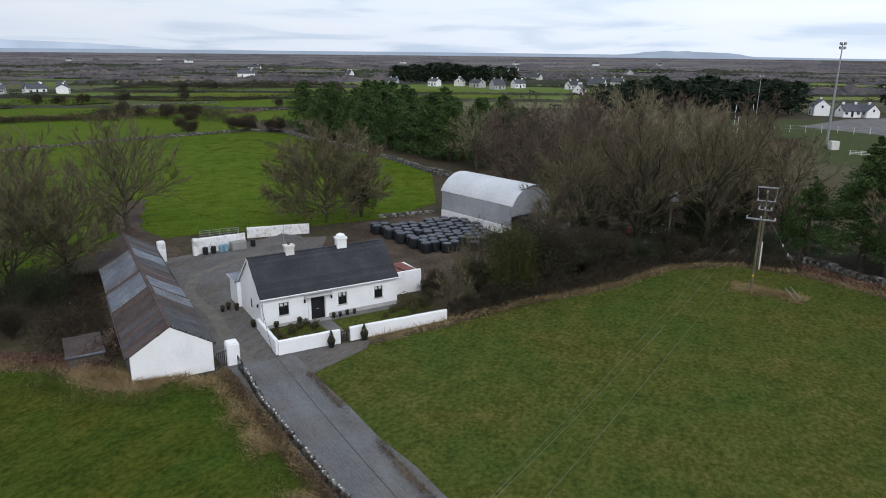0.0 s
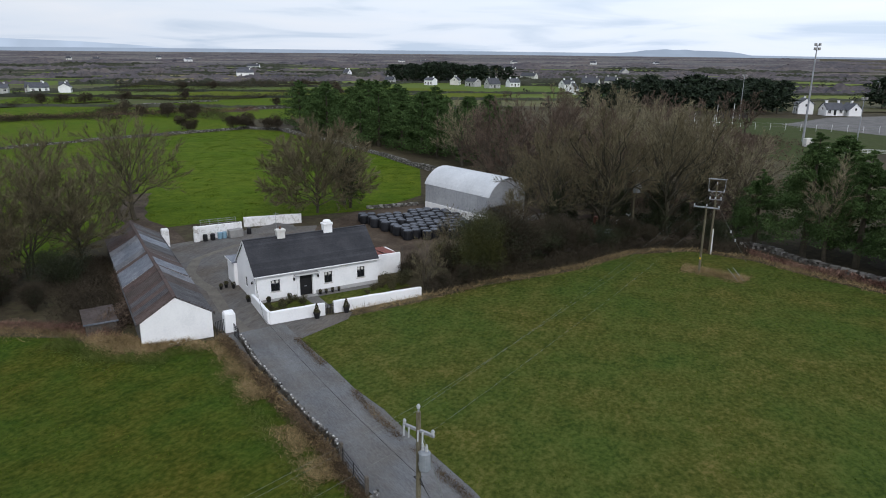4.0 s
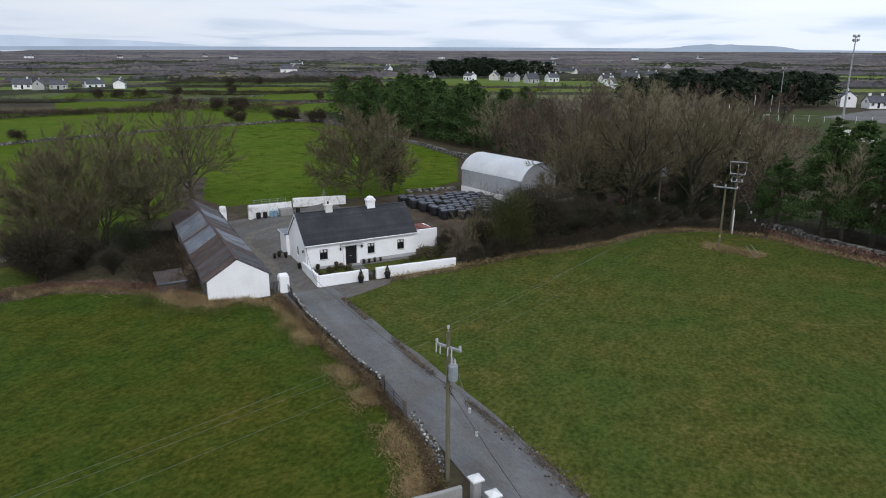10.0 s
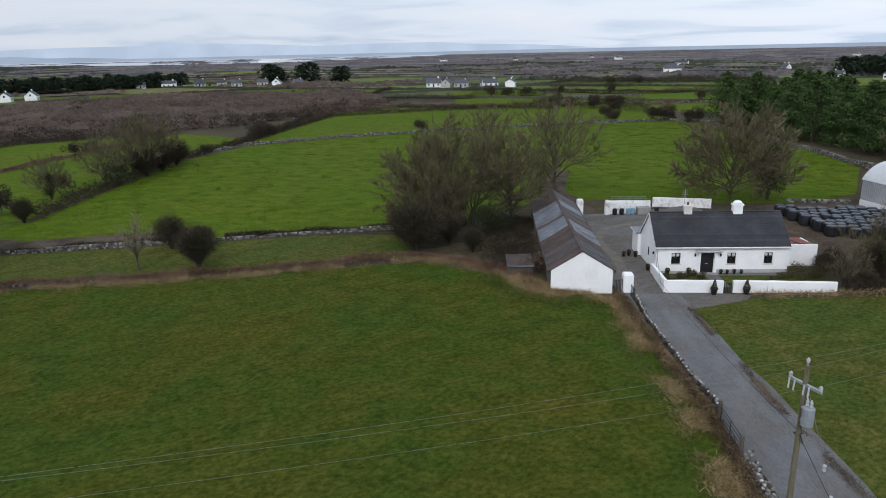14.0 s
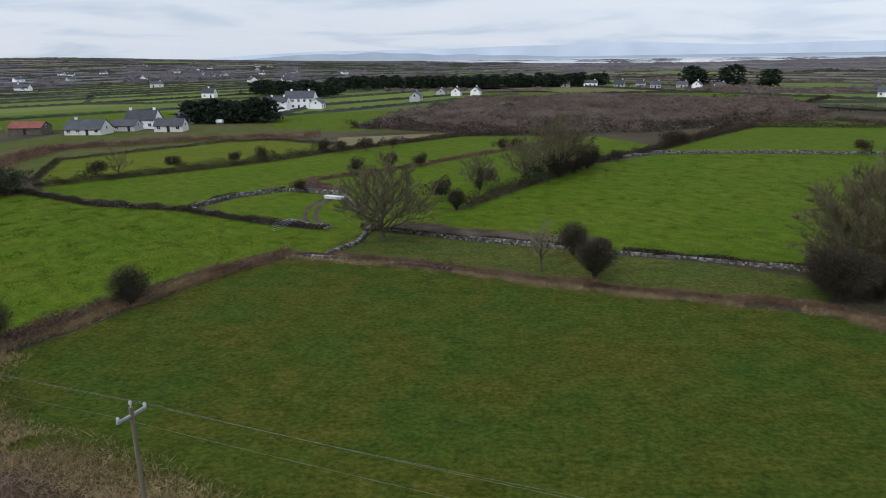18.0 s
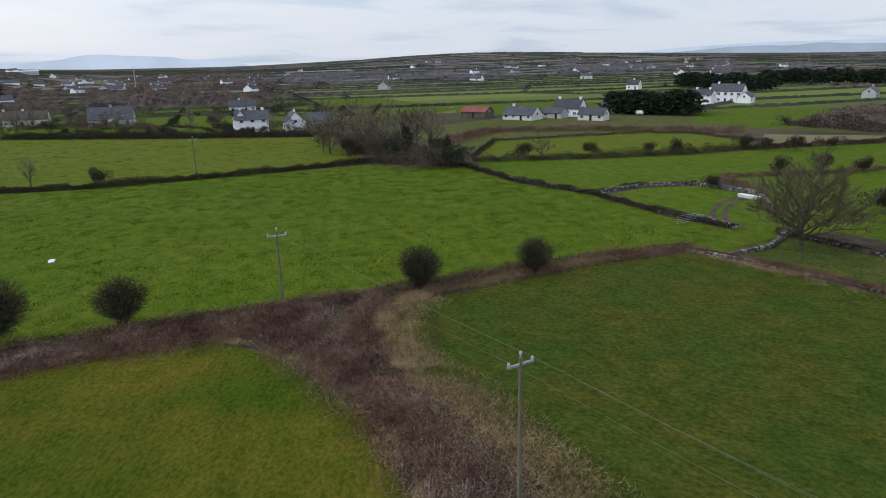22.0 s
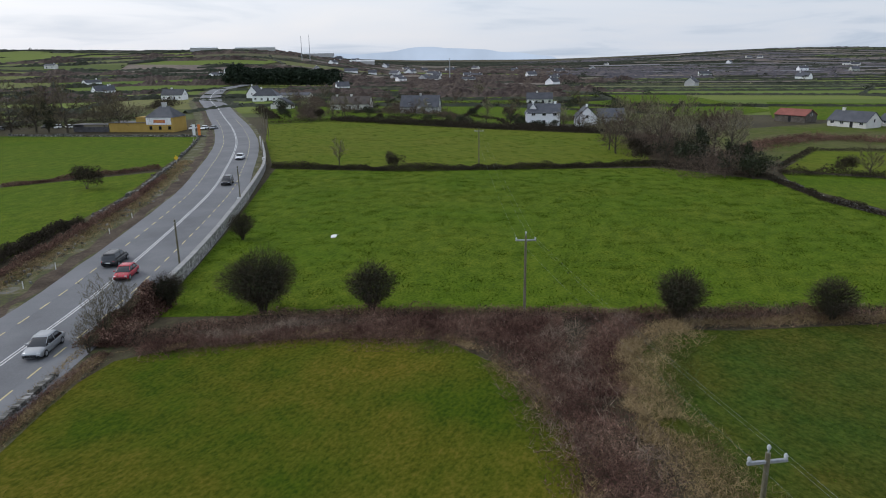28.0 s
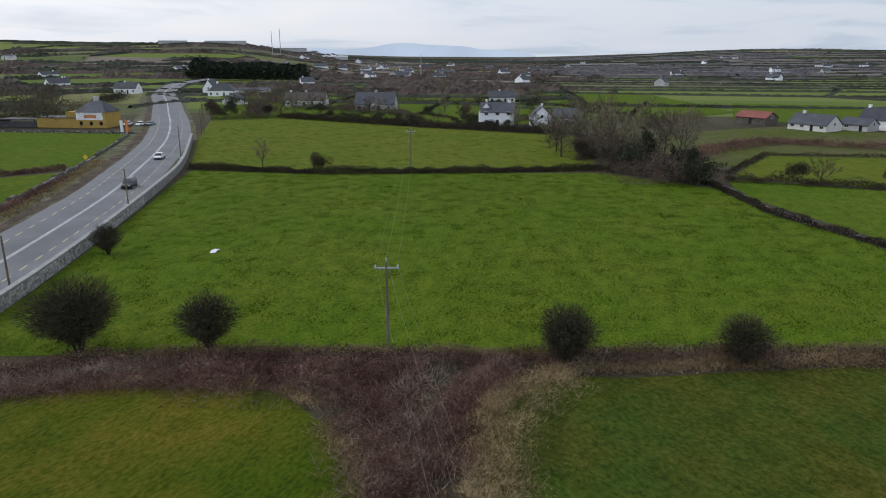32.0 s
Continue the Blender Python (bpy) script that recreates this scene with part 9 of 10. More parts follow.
# ---- sports ground ----
sheet("pitch", [(62, 170), (86, 160), (160, 205), (178, 246), (128, 272), (98, 262)], 0.04, M["grass_pitch"], "worn green playing pitch", "pitch")
sheet("car_park", [(118, 246), (136, 214), (240, 262), (230, 300), (150, 275)], 0.05, M["gravel"], "pale grey gravelled car park", "car park")


def goal(x, y, rz, h, w):
    ob = empty("goalposts", pose(x, y, 0, 0, 0, rz), "tall white goalposts with a crossbar", "goalposts", "goalposts of the pitch")
    for s in (-1, 1):
        part("upright", MB().tube((s * w / 2, 0, 0), (s * w / 2, 0, h), 0.09, 0.08, 8), M["white_pvc"], ob)
    part("crossbar", MB().tube((-w / 2, 0, 2.5), (w / 2, 0, 2.5), 0.08, 0.08, 8), M["white_pvc"], ob)


goal(89.8, 225.7, 4, 8.6, 5.4)
goal(64.3, 175.6, -60, 9.4, 6.0)


def mast(x, y, h, heads, label):
    ob = empty("floodlight_mast", pose(x, y, 0, 0, 0, 20), label, "floodlight", "floodlight masts")
    part("shaft", MB().tube((0, 0, 0), (0, 0, h), 0.34 if h > 20 else 0.16, 0.13 if h > 20 else 0.09, 12), M["steel"], ob)
    for i in range(heads):
        z = h - 0.4 - 1.1 * (i // 2)
        b = part("bracket", MB().box(-0.8, 0.8, -0.05, 0.05, z, z + 0.1), M["steel"], ob)
        s = -1 if i % 2 else 1
        part("lamp_head", MB().box(s * 0.75 - 0.35, s * 0.75 + 0.35, -0.35, 0.1, z + 0.1, z + 0.75, bev=0.06), M["concrete"], b)


mast(101.5, 198.6, 26.3, 4, "very tall steel floodlight mast")
mast(113.7, 193.4, 12.4, 2, "slim steel floodlight mast")
mast(110, 262, 16, 2, "slim steel floodlight mast beside trees")
fence = empty("pitch_fence", Matrix.Identity(4), "white-topped post and wire fence round the pitch", "fence")
pa, pb = Vector((80, 236, 0)), Vector((190, 208, 0))
for i in range(26):
    p = pa.lerp(pb, i / 25)
    part("post", MB().tube((p.x, p.y, 0), (p.x, p.y, 2.2), 0.06, n=6), M["white_pvc"], fence)
part("mesh_wire", MB().tube((pa.x, pa.y, 2.1), (pb.x, pb.y, 2.1), 0.03, n=4).tube((pa.x, pa.y, 1.1), (pb.x, pb.y, 1.1), 0.02, n=4), M["steel"], fence)
fence = empty("white_railing", Matrix.Identity(4), "white rail fence beside the pitch", "fence")
for i in range(9):
    x, y = 96 + 2.4 * i, 178 - 0.8 * i
    part("post", MB().box(x - 0.06, x + 0.06, y - 0.06, y + 0.06, 0, 1.2), M["white_pvc"], fence)
for z in (0.4, 0.75, 1.1):
    part("rail", MB().tube((96, 178, z), (115.2, 171.6, z), 0.05, n=5), M["white_pvc"], fence)
tagged(part("kiosk", MB().box(96.4, 98.4, 187, 189, 0, 2.2, bev=0.05), M["cream"]), "small pale kiosk beside the pitch", "kiosk")
for x, y in ((105, 268), (108, 268.5), (111, 269), (116, 270)):
    ob = empty("dugout", pose(x, y, 0, 0, 0, 10), "dark dugout shelter beside the pitch", "shelter", "dugouts")
    part("roof", MB().box(-1.3, 1.3, -0.8, 0.8, 1.9, 2.0), M["dark"], ob)
    part("back", MB().box(-1.3, 1.3, 0.7, 0.8, 0, 1.9), M["tin_dark"], ob)
for x, y, h in ((-700, -700, 30), (-705, -690, 34), (-640, -420, 22)):
    z = float(terrain(x, y))
    ob = empty("radio_mast", pose(x, y, z, 0, 0, 0), "thin distant radio mast on the hill", "mast", "radio masts")
    part("shaft", MB().tube((0, 0, -1), (0, 0, h), 0.6, 0.3, 6), M["steel"], ob)

# ---- distant land ----
NEAR = [(-235, -215), (-215, -60), (-330, -20), (-330, 60), (-225, 130), (-205, 250), (-60, 300), (20, 250), (60, 310), (250, 330), (270, 230), (90, 60), (70, -30), (-30, -130), (-110, -270), (-200, -260)]
rngf = np.random.default_rng(500)
hedge_seg = []
KINDS = {"distant_fields": [], "distant_moorland": [], "distant_quarry": []}


def frac(v):
    return v - math.floor(v)


def land_kind(x, y, d, az):
    """Green near the village and on the hill; brown scrub, moor and bare rock farther out."""
    v = float(vnoise(x, y, 170, 21))
    if 180 < az < 203 and 1000 < d < 1600 and v > 0.25:
        return "distant_quarry"
    if d < 640 and az < 203:
        return "distant_fields"
    if az < 150 and d >= 640:
        return "distant_fields" if v > 0.5 else "distant_moorland"
    if 203 < az < 224 and 420 < d < 900:
        return "distant_moorland" if v > 0.3 else "distant_fields"
    if d > 820 and az < 222:
        return "distant_fields" if v > 0.62 else "distant_moorland"
    return "distant_moorland" if v > 0.74 else "distant_fields"


def field_grid(GU, GV, angle, az0, az1, dmax, dz, n=2):
    """A patchwork of uneven four-sided fields over one sector of the land."""
    ca, sa = math.cos(radians(angle)), math.sin(radians(angle))

    def corner(i, j):
        u = (i + 0.5 * (frac(math.sin(i * 12.9898 + j * 78.233) * 43758.5453) - 0.5)) * GU
        v = (j + 0.5 * (frac(math.sin(i * 39.346 + j * 11.135) * 24634.6345) - 0.5)) * GV
        return u * ca - v * sa, u * sa + v * ca

    for i in range(-int(dmax / GU) - 1, int(dmax / GU) + 1):
        for j in range(-int(dmax / GV) - 1, int(dmax / GV) + 1):
            c = [corner(i, j), corner(i + 1, j), corner(i + 1, j + 1), corner(i, j + 1)]
            mx, my = sum(p[0] for p in c) / 4, sum(p[1] for p in c) / 4
            d = math.hypot(mx, my)
            az = math.degrees(math.atan2(my, mx)) % 360
            if d > dmax or not az0 <= az < az1 or inside(NEAR, np.array([mx]), np.array([my]))[0]:
                continue
            out = KINDS[land_kind(mx, my, d, az)]
            quad = []
            for a in range(n + 1):
                for b in range(n + 1):
                    p, q = a / n, b / n
                    x = (c[0][0] * (1 - p) + c[1][0] * p) * (1 - q) + (c[3][0] * (1 - p) + c[2][0] * p) * q
                    y = (c[0][1] * (1 - p) + c[1][1] * p) * (1 - q) + (c[3][1] * (1 - p) + c[2][1] * p) * q
                    quad.append((x, y, float(terrain(x, y)) - dz))
            out.append((quad, [(a * (n + 1) + b, (a + 1) * (n + 1) + b, (a + 1) * (n + 1) + b + 1, a * (n + 1) + b + 1) for a in range(n) for b in range(n)]))
            hedge_seg.append((c[0], c[1], d))
            hedge_seg.append((c[0], c[3], d))


field_grid(44, 190, 24, 150, 224, 2600, 0.25)
field_grid(95, 140, 38, 224, 300, 1500, 0.36, 6)
field_grid(60, 180, 95, 35, 150, 1150, 0.47)
field_grid(90, 160, 24, 0, 35, 500, 0.58)
field_grid(90, 160, 24, 300, 360, 500, 0.69)
for nm, m, label in (("distant_fields", "far_fields", "patchwork of distant green and brown fields"), ("distant_moorland", "moor", "brown rough moorland between distant fields"), ("distant_quarry", "quarry", "grey bare rock of a distant quarry")):
    mb = MB()
    for vs, fs in KINDS[nm]:
        mb.add(vs, fs)
    tagged(part(nm, mb, M[m]), label, "fields", kind="stuff")


def far_scrub(name, pts, size, n_each, h, material, label, seed, spread=1.2):
    """Clumps of dark leaves set down at many far places."""
    rng = np.random.default_rng(seed)
    p = np.repeat(np.asarray(pts), n_each, 0)
    q = p + rng.normal(0, spread, p.shape)
    rs = np.array(RS[::2])
    q = q[np.min(np.hypot(q[:, None, 0] - rs[None, :, 0], q[:, None, 1] - rs[None, :, 1]), axis=1) > 13] if np.hypot(*q.T).min() < 900 else q
    z = terrain(q[:, 0], q[:, 1]) - 0.3 + h * (0.35 + 0.9 * vnoise(q[:, 0], q[:, 1], 9.0, seed % 7)) * rng.uniform(0, 1, len(q)) ** 0.7
    t = leaf_tris(rng, np.c_[q, z], size)
    return tagged(part(name, soup(name, t, 3, M[material])), label, "hedges", kind="stuff")


def hedge_banks(name, segs, material, label, seed):
    """Low uneven hedge banks along the far field edges, one ridge each."""
    rng = np.random.default_rng(seed)
    mb = MB()
    for a, b, d in segs:
        if rng.random() < (0.12 if d < 800 else 0.4) or inside(NEAR, np.array([(a[0] + b[0]) / 2]), np.array([(a[1] + b[1]) / 2]))[0]:
            continue
        L = math.dist(a, b)
        step = 2.6 if d < 700 else 7.0
        n = max(2, int(L / step))
        ux, uy = (b[0] - a[0]) / L, (b[1] - a[1]) / L
        k = 1.8 if a[1] < -0.97 * abs(a[0]) else 1.25 if d < 700 else 1.2 if d < 1500 else 1.7
        rows = []
        for i in range(n + 1):
            x, y = a[0] + (b[0] - a[0]) * i / n + rng.normal(0, 0.5), a[1] + (b[1] - a[1]) * i / n + rng.normal(0, 0.5)
            z = float(terrain(x, y)) - 0.3
            w = rng.uniform(0.6, 1.3) * k
            h = rng.uniform(0.75, 1.25) * k
            rows.append([(x - uy * w, y + ux * w, z), (x, y, z + h), (x + uy * w, y - ux * w, z)])
        vs = [q for r in rows for q in r]
        mb.add(vs, [(3 * i + j, 3 * i + j + 3, 3 * i + j + 4, 3 * i + j + 1) for i in range(n) for j in (0, 1)])
    return tagged(part(name, mb, M[material]), label, "hedges", kind="stuff")


hedge_banks("distant_hedges", hedge_seg, "far_bush", "dark hedges between distant fields", 501)
trees = []
for a, b, d in hedge_seg:
    for k in range(3):
        if rngf.random() < (0.22 if d < 900 else 0.07):
            f = rngf.random()
            trees.append((a[0] + (b[0] - a[0]) * f, a[1] + (b[1] - a[1]) * f))
trees = np.array(trees)
far_scrub("distant_trees", trees[~inside(NEAR, trees[:, 0], trees[:, 1])], 0.9, 60, 4.2, "far_bush", "dark bushes and trees in distant hedges", 504, 1.3)


def mounded(name, poly, cell, h, lump, material, label, seed, fuzz=0, flen=1.2, fwide=0.05, fmat="twigs_red"):
    """A wide stand of leafless scrub: one uneven canopy that sinks at its edges, with a haze of twigs over it."""
    rng = np.random.default_rng(seed)
    p = np.array(poly, float)
    lo, hi = p.min(0), p.max(0)
    nx, ny = int((hi[0] - lo[0]) / cell) + 2, int((hi[1] - lo[1]) / cell) + 2
    gx, gy = np.meshgrid(lo[0] + cell * np.arange(nx), lo[1] + cell * np.arange(ny), indexing="ij")
    gx, gy = gx + rng.normal(0, cell * 0.2, gx.shape), gy + rng.normal(0, cell * 0.2, gy.shape)
    wx, wy = gx + 18 * (vnoise(gx, gy, 26, seed) - 0.5), gy + 18 * (vnoise(gx, gy, 26, seed + 4) - 0.5)
    ok = inside(poly, wx, wy)
    rim = ok.copy()
    rim[1:-1, 1:-1] &= ok[2:, 1:-1] & ok[:-2, 1:-1] & ok[1:-1, 2:] & ok[1:-1, :-2]
    deep = rim.copy()
    for k in range(4):
        g = deep.copy()
        g[1:-1, 1:-1] &= deep[2:, 1:-1] & deep[:-2, 1:-1] & deep[1:-1, 2:] & deep[1:-1, :-2]
        deep = g
        g2 = g if k == 1 else (rim if k == 0 else g2)
    top = h * np.where(deep, 1.0, np.where(g2, 0.6, 0.25)) * (0.25 + 0.55 * vnoise(gx, gy, lump * 4, seed + 1) + 0.5 * vnoise(gx, gy, lump, seed + 2)) * (0.75 + 0.5 * rng.random(gx.shape))
    z = terrain(gx, gy) - 0.3 + np.where(rim, top, 0.0)
    idx = np.arange(nx * ny).reshape(nx, ny)
    q = ok[:-1, :-1] & ok[1:, :-1] & ok[1:, 1:] & ok[:-1, 1:]
    f = np.stack([idx[:-1, :-1][q], idx[1:, :-1][q], idx[1:, 1:][q], idx[:-1, 1:][q]], 1)
    ob = tagged(part(name, MB().add(np.stack([gx.ravel(), gy.ravel(), z.ravel()], 1).tolist(), f.tolist()), M[material]), label, "scrub", kind="stuff")
    if fuzz:
        c = np.argwhere(rim)
        c = c[rng.integers(0, len(c), fuzz)]
        b = np.stack([gx[c[:, 0], c[:, 1]], gy[c[:, 0], c[:, 1]], z[c[:, 0], c[:, 1]] - 0.3], 1) + rng.normal(0, cell * 0.5, (fuzz, 3)) * (1, 1, 0.3)
        d = unit(rng, fuzz) * 0.75 + (0, 0, 0.9)
        tagged(part(name, soup(name, slivers(rng, b, b + d * flen * rng.uniform(0.5, 1.5, (fuzz, 1)), fwide), 3, M[fmat])), "leafless twigs standing over the scrub", "scrub", kind="stuff")
    return ob


# leafless scrub between the farm fields and the bog
SCRUB = [(-240, 70), (-205, 96), (-197, 120), (-188, 133), (-179, 146), (-178, 166), (-184, 183), (-180, 201), (-170, 216), (-175, 229), (-188, 252), (-204, 266), (-236, 285), (-266, 286), (-310, 262), (-344, 225), (-353, 178), (-318, 138), (-276, 98)]
sheet("scrub_floor", SCRUB, 0.02, M["heath"], "brown heathy ground under scrub", "ground")
mounded("scrubland", SCRUB, 1.5, 3.4, 3.2, "scrub_mass", "brown leafless scrubland", 510, 60000, 1.3, 0.045)
q = rngf.uniform((-350, 70), (-170, 290), (900, 2))
q = q[inside(SCRUB, q[:, 0], q[:, 1])]
far_scrub("scrubland", q[:150], 0.42, 130, 4.2, "hawthorn", "dark thorn bushes in the scrubland", 511, 1.5)
far_scrub("scrubland", line_pts([(-240, 72), (-205, 98), (-190, 131), (-181, 146), (-180, 166), (-186, 183), (-182, 201), (-172, 216)], 3.2, np.random.default_rng(5), 1.5), 0.42, 230, 5.0, "hawthorn", "dark thorn trees along the edge of the scrubland", 512, 1.6)


def belts(name, a0, a1, d0, d1, n, material, label, seed, h=4.0, deep=1.0, keep_off=16):
    """Long uneven belts of bare woodland lying across the far land, each one canopy."""
    rng = np.random.default_rng(seed)
    rs = np.array(RS[::3])
    for k in range(n):
        az, d = radians(rng.uniform(a0, a1)), d0 * (d1 / d0) ** rng.random()
        L = rng.uniform(50, 170) * (d / 500) ** 0.7
        W = rng.uniform(4, 16) * (d / 500) ** 0.8 * deep
        t = az + math.pi / 2 + rng.normal(0, 0.16)
        step = max(2.0, d / 330)
        nu, nv = max(3, int(L / step)), max(3, int(W / step))
        u, v = np.meshgrid(np.linspace(-0.5, 0.5, nu + 1), np.linspace(-0.5, 0.5, nv + 1), indexing="ij")
        bend = rng.uniform(-0.15, 0.15)
        us, vs = u * L, v * W * (1.15 - (2 * np.abs(u)) ** 3) + bend * L * (u * u) + rng.normal(0, step * 0.2, u.shape)
        x = d * math.cos(az) + us * math.cos(t) - vs * math.sin(t)
        y = d * math.sin(az) + us * math.sin(t) + vs * math.cos(t)
        if inside(NEAR, x[::2, ::2], y[::2, ::2]).any() or np.min(np.hypot(x.reshape(-1, 1) - rs[None, :, 0], y.reshape(-1, 1) - rs[None, :, 1])) < keep_off:
            continue
        edge = np.minimum(1, 2.6 * (0.5 - np.abs(v)) + 0.0) * np.clip(9 * (0.5 - np.abs(u)), 0, 1)
        z = terrain(x, y) - 0.6 + h * edge * (0.2 + 0.8 * vnoise(x, y, 12 * d / 500, seed)) * rng.uniform(0.35, 1.35, u.shape)
        idx = np.arange((nu + 1) * (nv + 1)).reshape(nu + 1, nv + 1)
        f = np.stack([idx[:-1, :-1].ravel(), idx[1:, :-1].ravel(), idx[1:, 1:].ravel(), idx[:-1, 1:].ravel()], 1)
        mb = MB().add(np.stack([x.ravel(), y.ravel(), z.ravel()], 1).tolist(), f.tolist())
        tagged(part(name, mb, M[material]), label, "woods", kind="stuff")


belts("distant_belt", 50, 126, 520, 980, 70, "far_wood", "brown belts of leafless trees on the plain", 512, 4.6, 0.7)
belts("distant_belt", 50, 126, 500, 1100, 40, "far_bush", "dark belts of evergreen and thorn on the plain", 518, 4.6, 0.35)
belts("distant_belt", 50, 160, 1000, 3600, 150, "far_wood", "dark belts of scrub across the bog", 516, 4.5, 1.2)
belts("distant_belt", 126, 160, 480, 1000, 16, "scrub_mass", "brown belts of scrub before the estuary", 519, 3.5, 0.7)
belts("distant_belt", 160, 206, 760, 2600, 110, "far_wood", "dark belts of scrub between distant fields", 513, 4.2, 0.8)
belts("distant_belt", 204, 226, 430, 1500, 70, "scrub_mass", "brown belts of scrub on the moor", 517, 4.5)
belts("distant_belt", 224, 264, 340, 1200, 60, "far_bush", "dark hedgerow trees on the hill", 515, 4.5, 0.35)
belts("distant_belt", 222, 250, 420, 1100, 24, "scrub_mass", "brown bare copses on the hill", 521, 5.0, 0.8)

# the estuary, and glowing hills beyond with haze blue as their colour
def arc_sheet(name, r0, r1, a0, a1, z, material, label, category, n=60):
    mb = MB()
    for i in range(n + 1):
        a = radians(a0 + (a1 - a0) * i / n)
        w = math.sin(math.pi * i / n) ** 0.35
        for r in (r1 - (r1 - r0) * w, r1):
            mb.v.append((r * math.cos(a), r * math.sin(a), z))
    mb.f = [(2 * i, 2 * i + 1, 2 * i + 3, 2 * i + 2) for i in range(n)]
    return tagged(part(name, mb, M[material]), label, category, kind="structure")


arc_sheet("water", 1950, 4300, 123, 158, 0.4, "sea", "pale estuary water in the distance", "water")


def hills(name, r, a0, a1, hmax, seed, material, label, base=-12, rough=1.0):
    mb = MB()
    n = 160
    for i in range(n + 1):
        a = radians(a0 + (a1 - a0) * i / n)
        f = math.sin(math.pi * i / n) ** 0.5
        h = hmax * f * (0.35 + 0.45 * float(vnoise(i, 0, 34, seed)) + 0.2 * float(vnoise(i, 0, 11, seed + 1)) * rough)
        mb.v += [(r * math.cos(a), r * math.sin(a), base), (r * math.cos(a), r * math.sin(a), h)]
    mb.f = [(2 * i, 2 * i + 2, 2 * i + 3, 2 * i + 1) for i in range(n)]
    return tagged(part(name, mb, M[material]), label, "backdrop", kind="structure")


hills("backdrop_hills", 4500, 66, 77, 52, 3, "far_hills2", "low hills on the horizon, haze painted blue-grey")
hills("backdrop_hills", 4650, 110, 176, 120, 5, "far_hills", "hills beyond the estuary, haze painted pale blue")
hills("backdrop_hills", 4500, 146, 174, 62, 8, "far_hills2", "headland beyond the estuary, haze painted blue-grey")
hills("backdrop_hills", 4650, 205, 226, 90, 9, "far_hills", "hill on the horizon, haze painted pale blue")
hills("backdrop_hills", 4400, 40, 180, 26, 12, "far_hills2", "thin line of the horizon, haze painted blue-grey", rough=0.4)

# ---- vehicles ----
def ring(x0, x1, hw, r, z, n=4):
    """A rounded rectangle, as a closed line of points."""
    out = []
    for cx, cy, a0 in ((x1 - r, hw - r * 0.6, 0), (x0 + r, hw - r * 0.6, 90), (x0 + r, -hw + r * 0.6, 180), (x1 - r, -hw + r * 0.6, 270)):
        for k in range(n):
            a = radians(a0 + 90 * k / (n - 1))
            out.append((cx + r * math.cos(a), cy + r * 0.6 * math.sin(a), z))
    return out


def loft(rings, cap=True):
    n = len(rings[0])
    mb = MB().add([p for r in rings for p in r], [(k * n + i, k * n + (i + 1) % n, (k + 1) * n + (i + 1) % n, (k + 1) * n + i) for k in range(len(rings) - 1) for i in range(n)])
    if cap:
        mb.f.append(tuple(range((len(rings) - 1) * n, len(rings) * n)))
    return mb


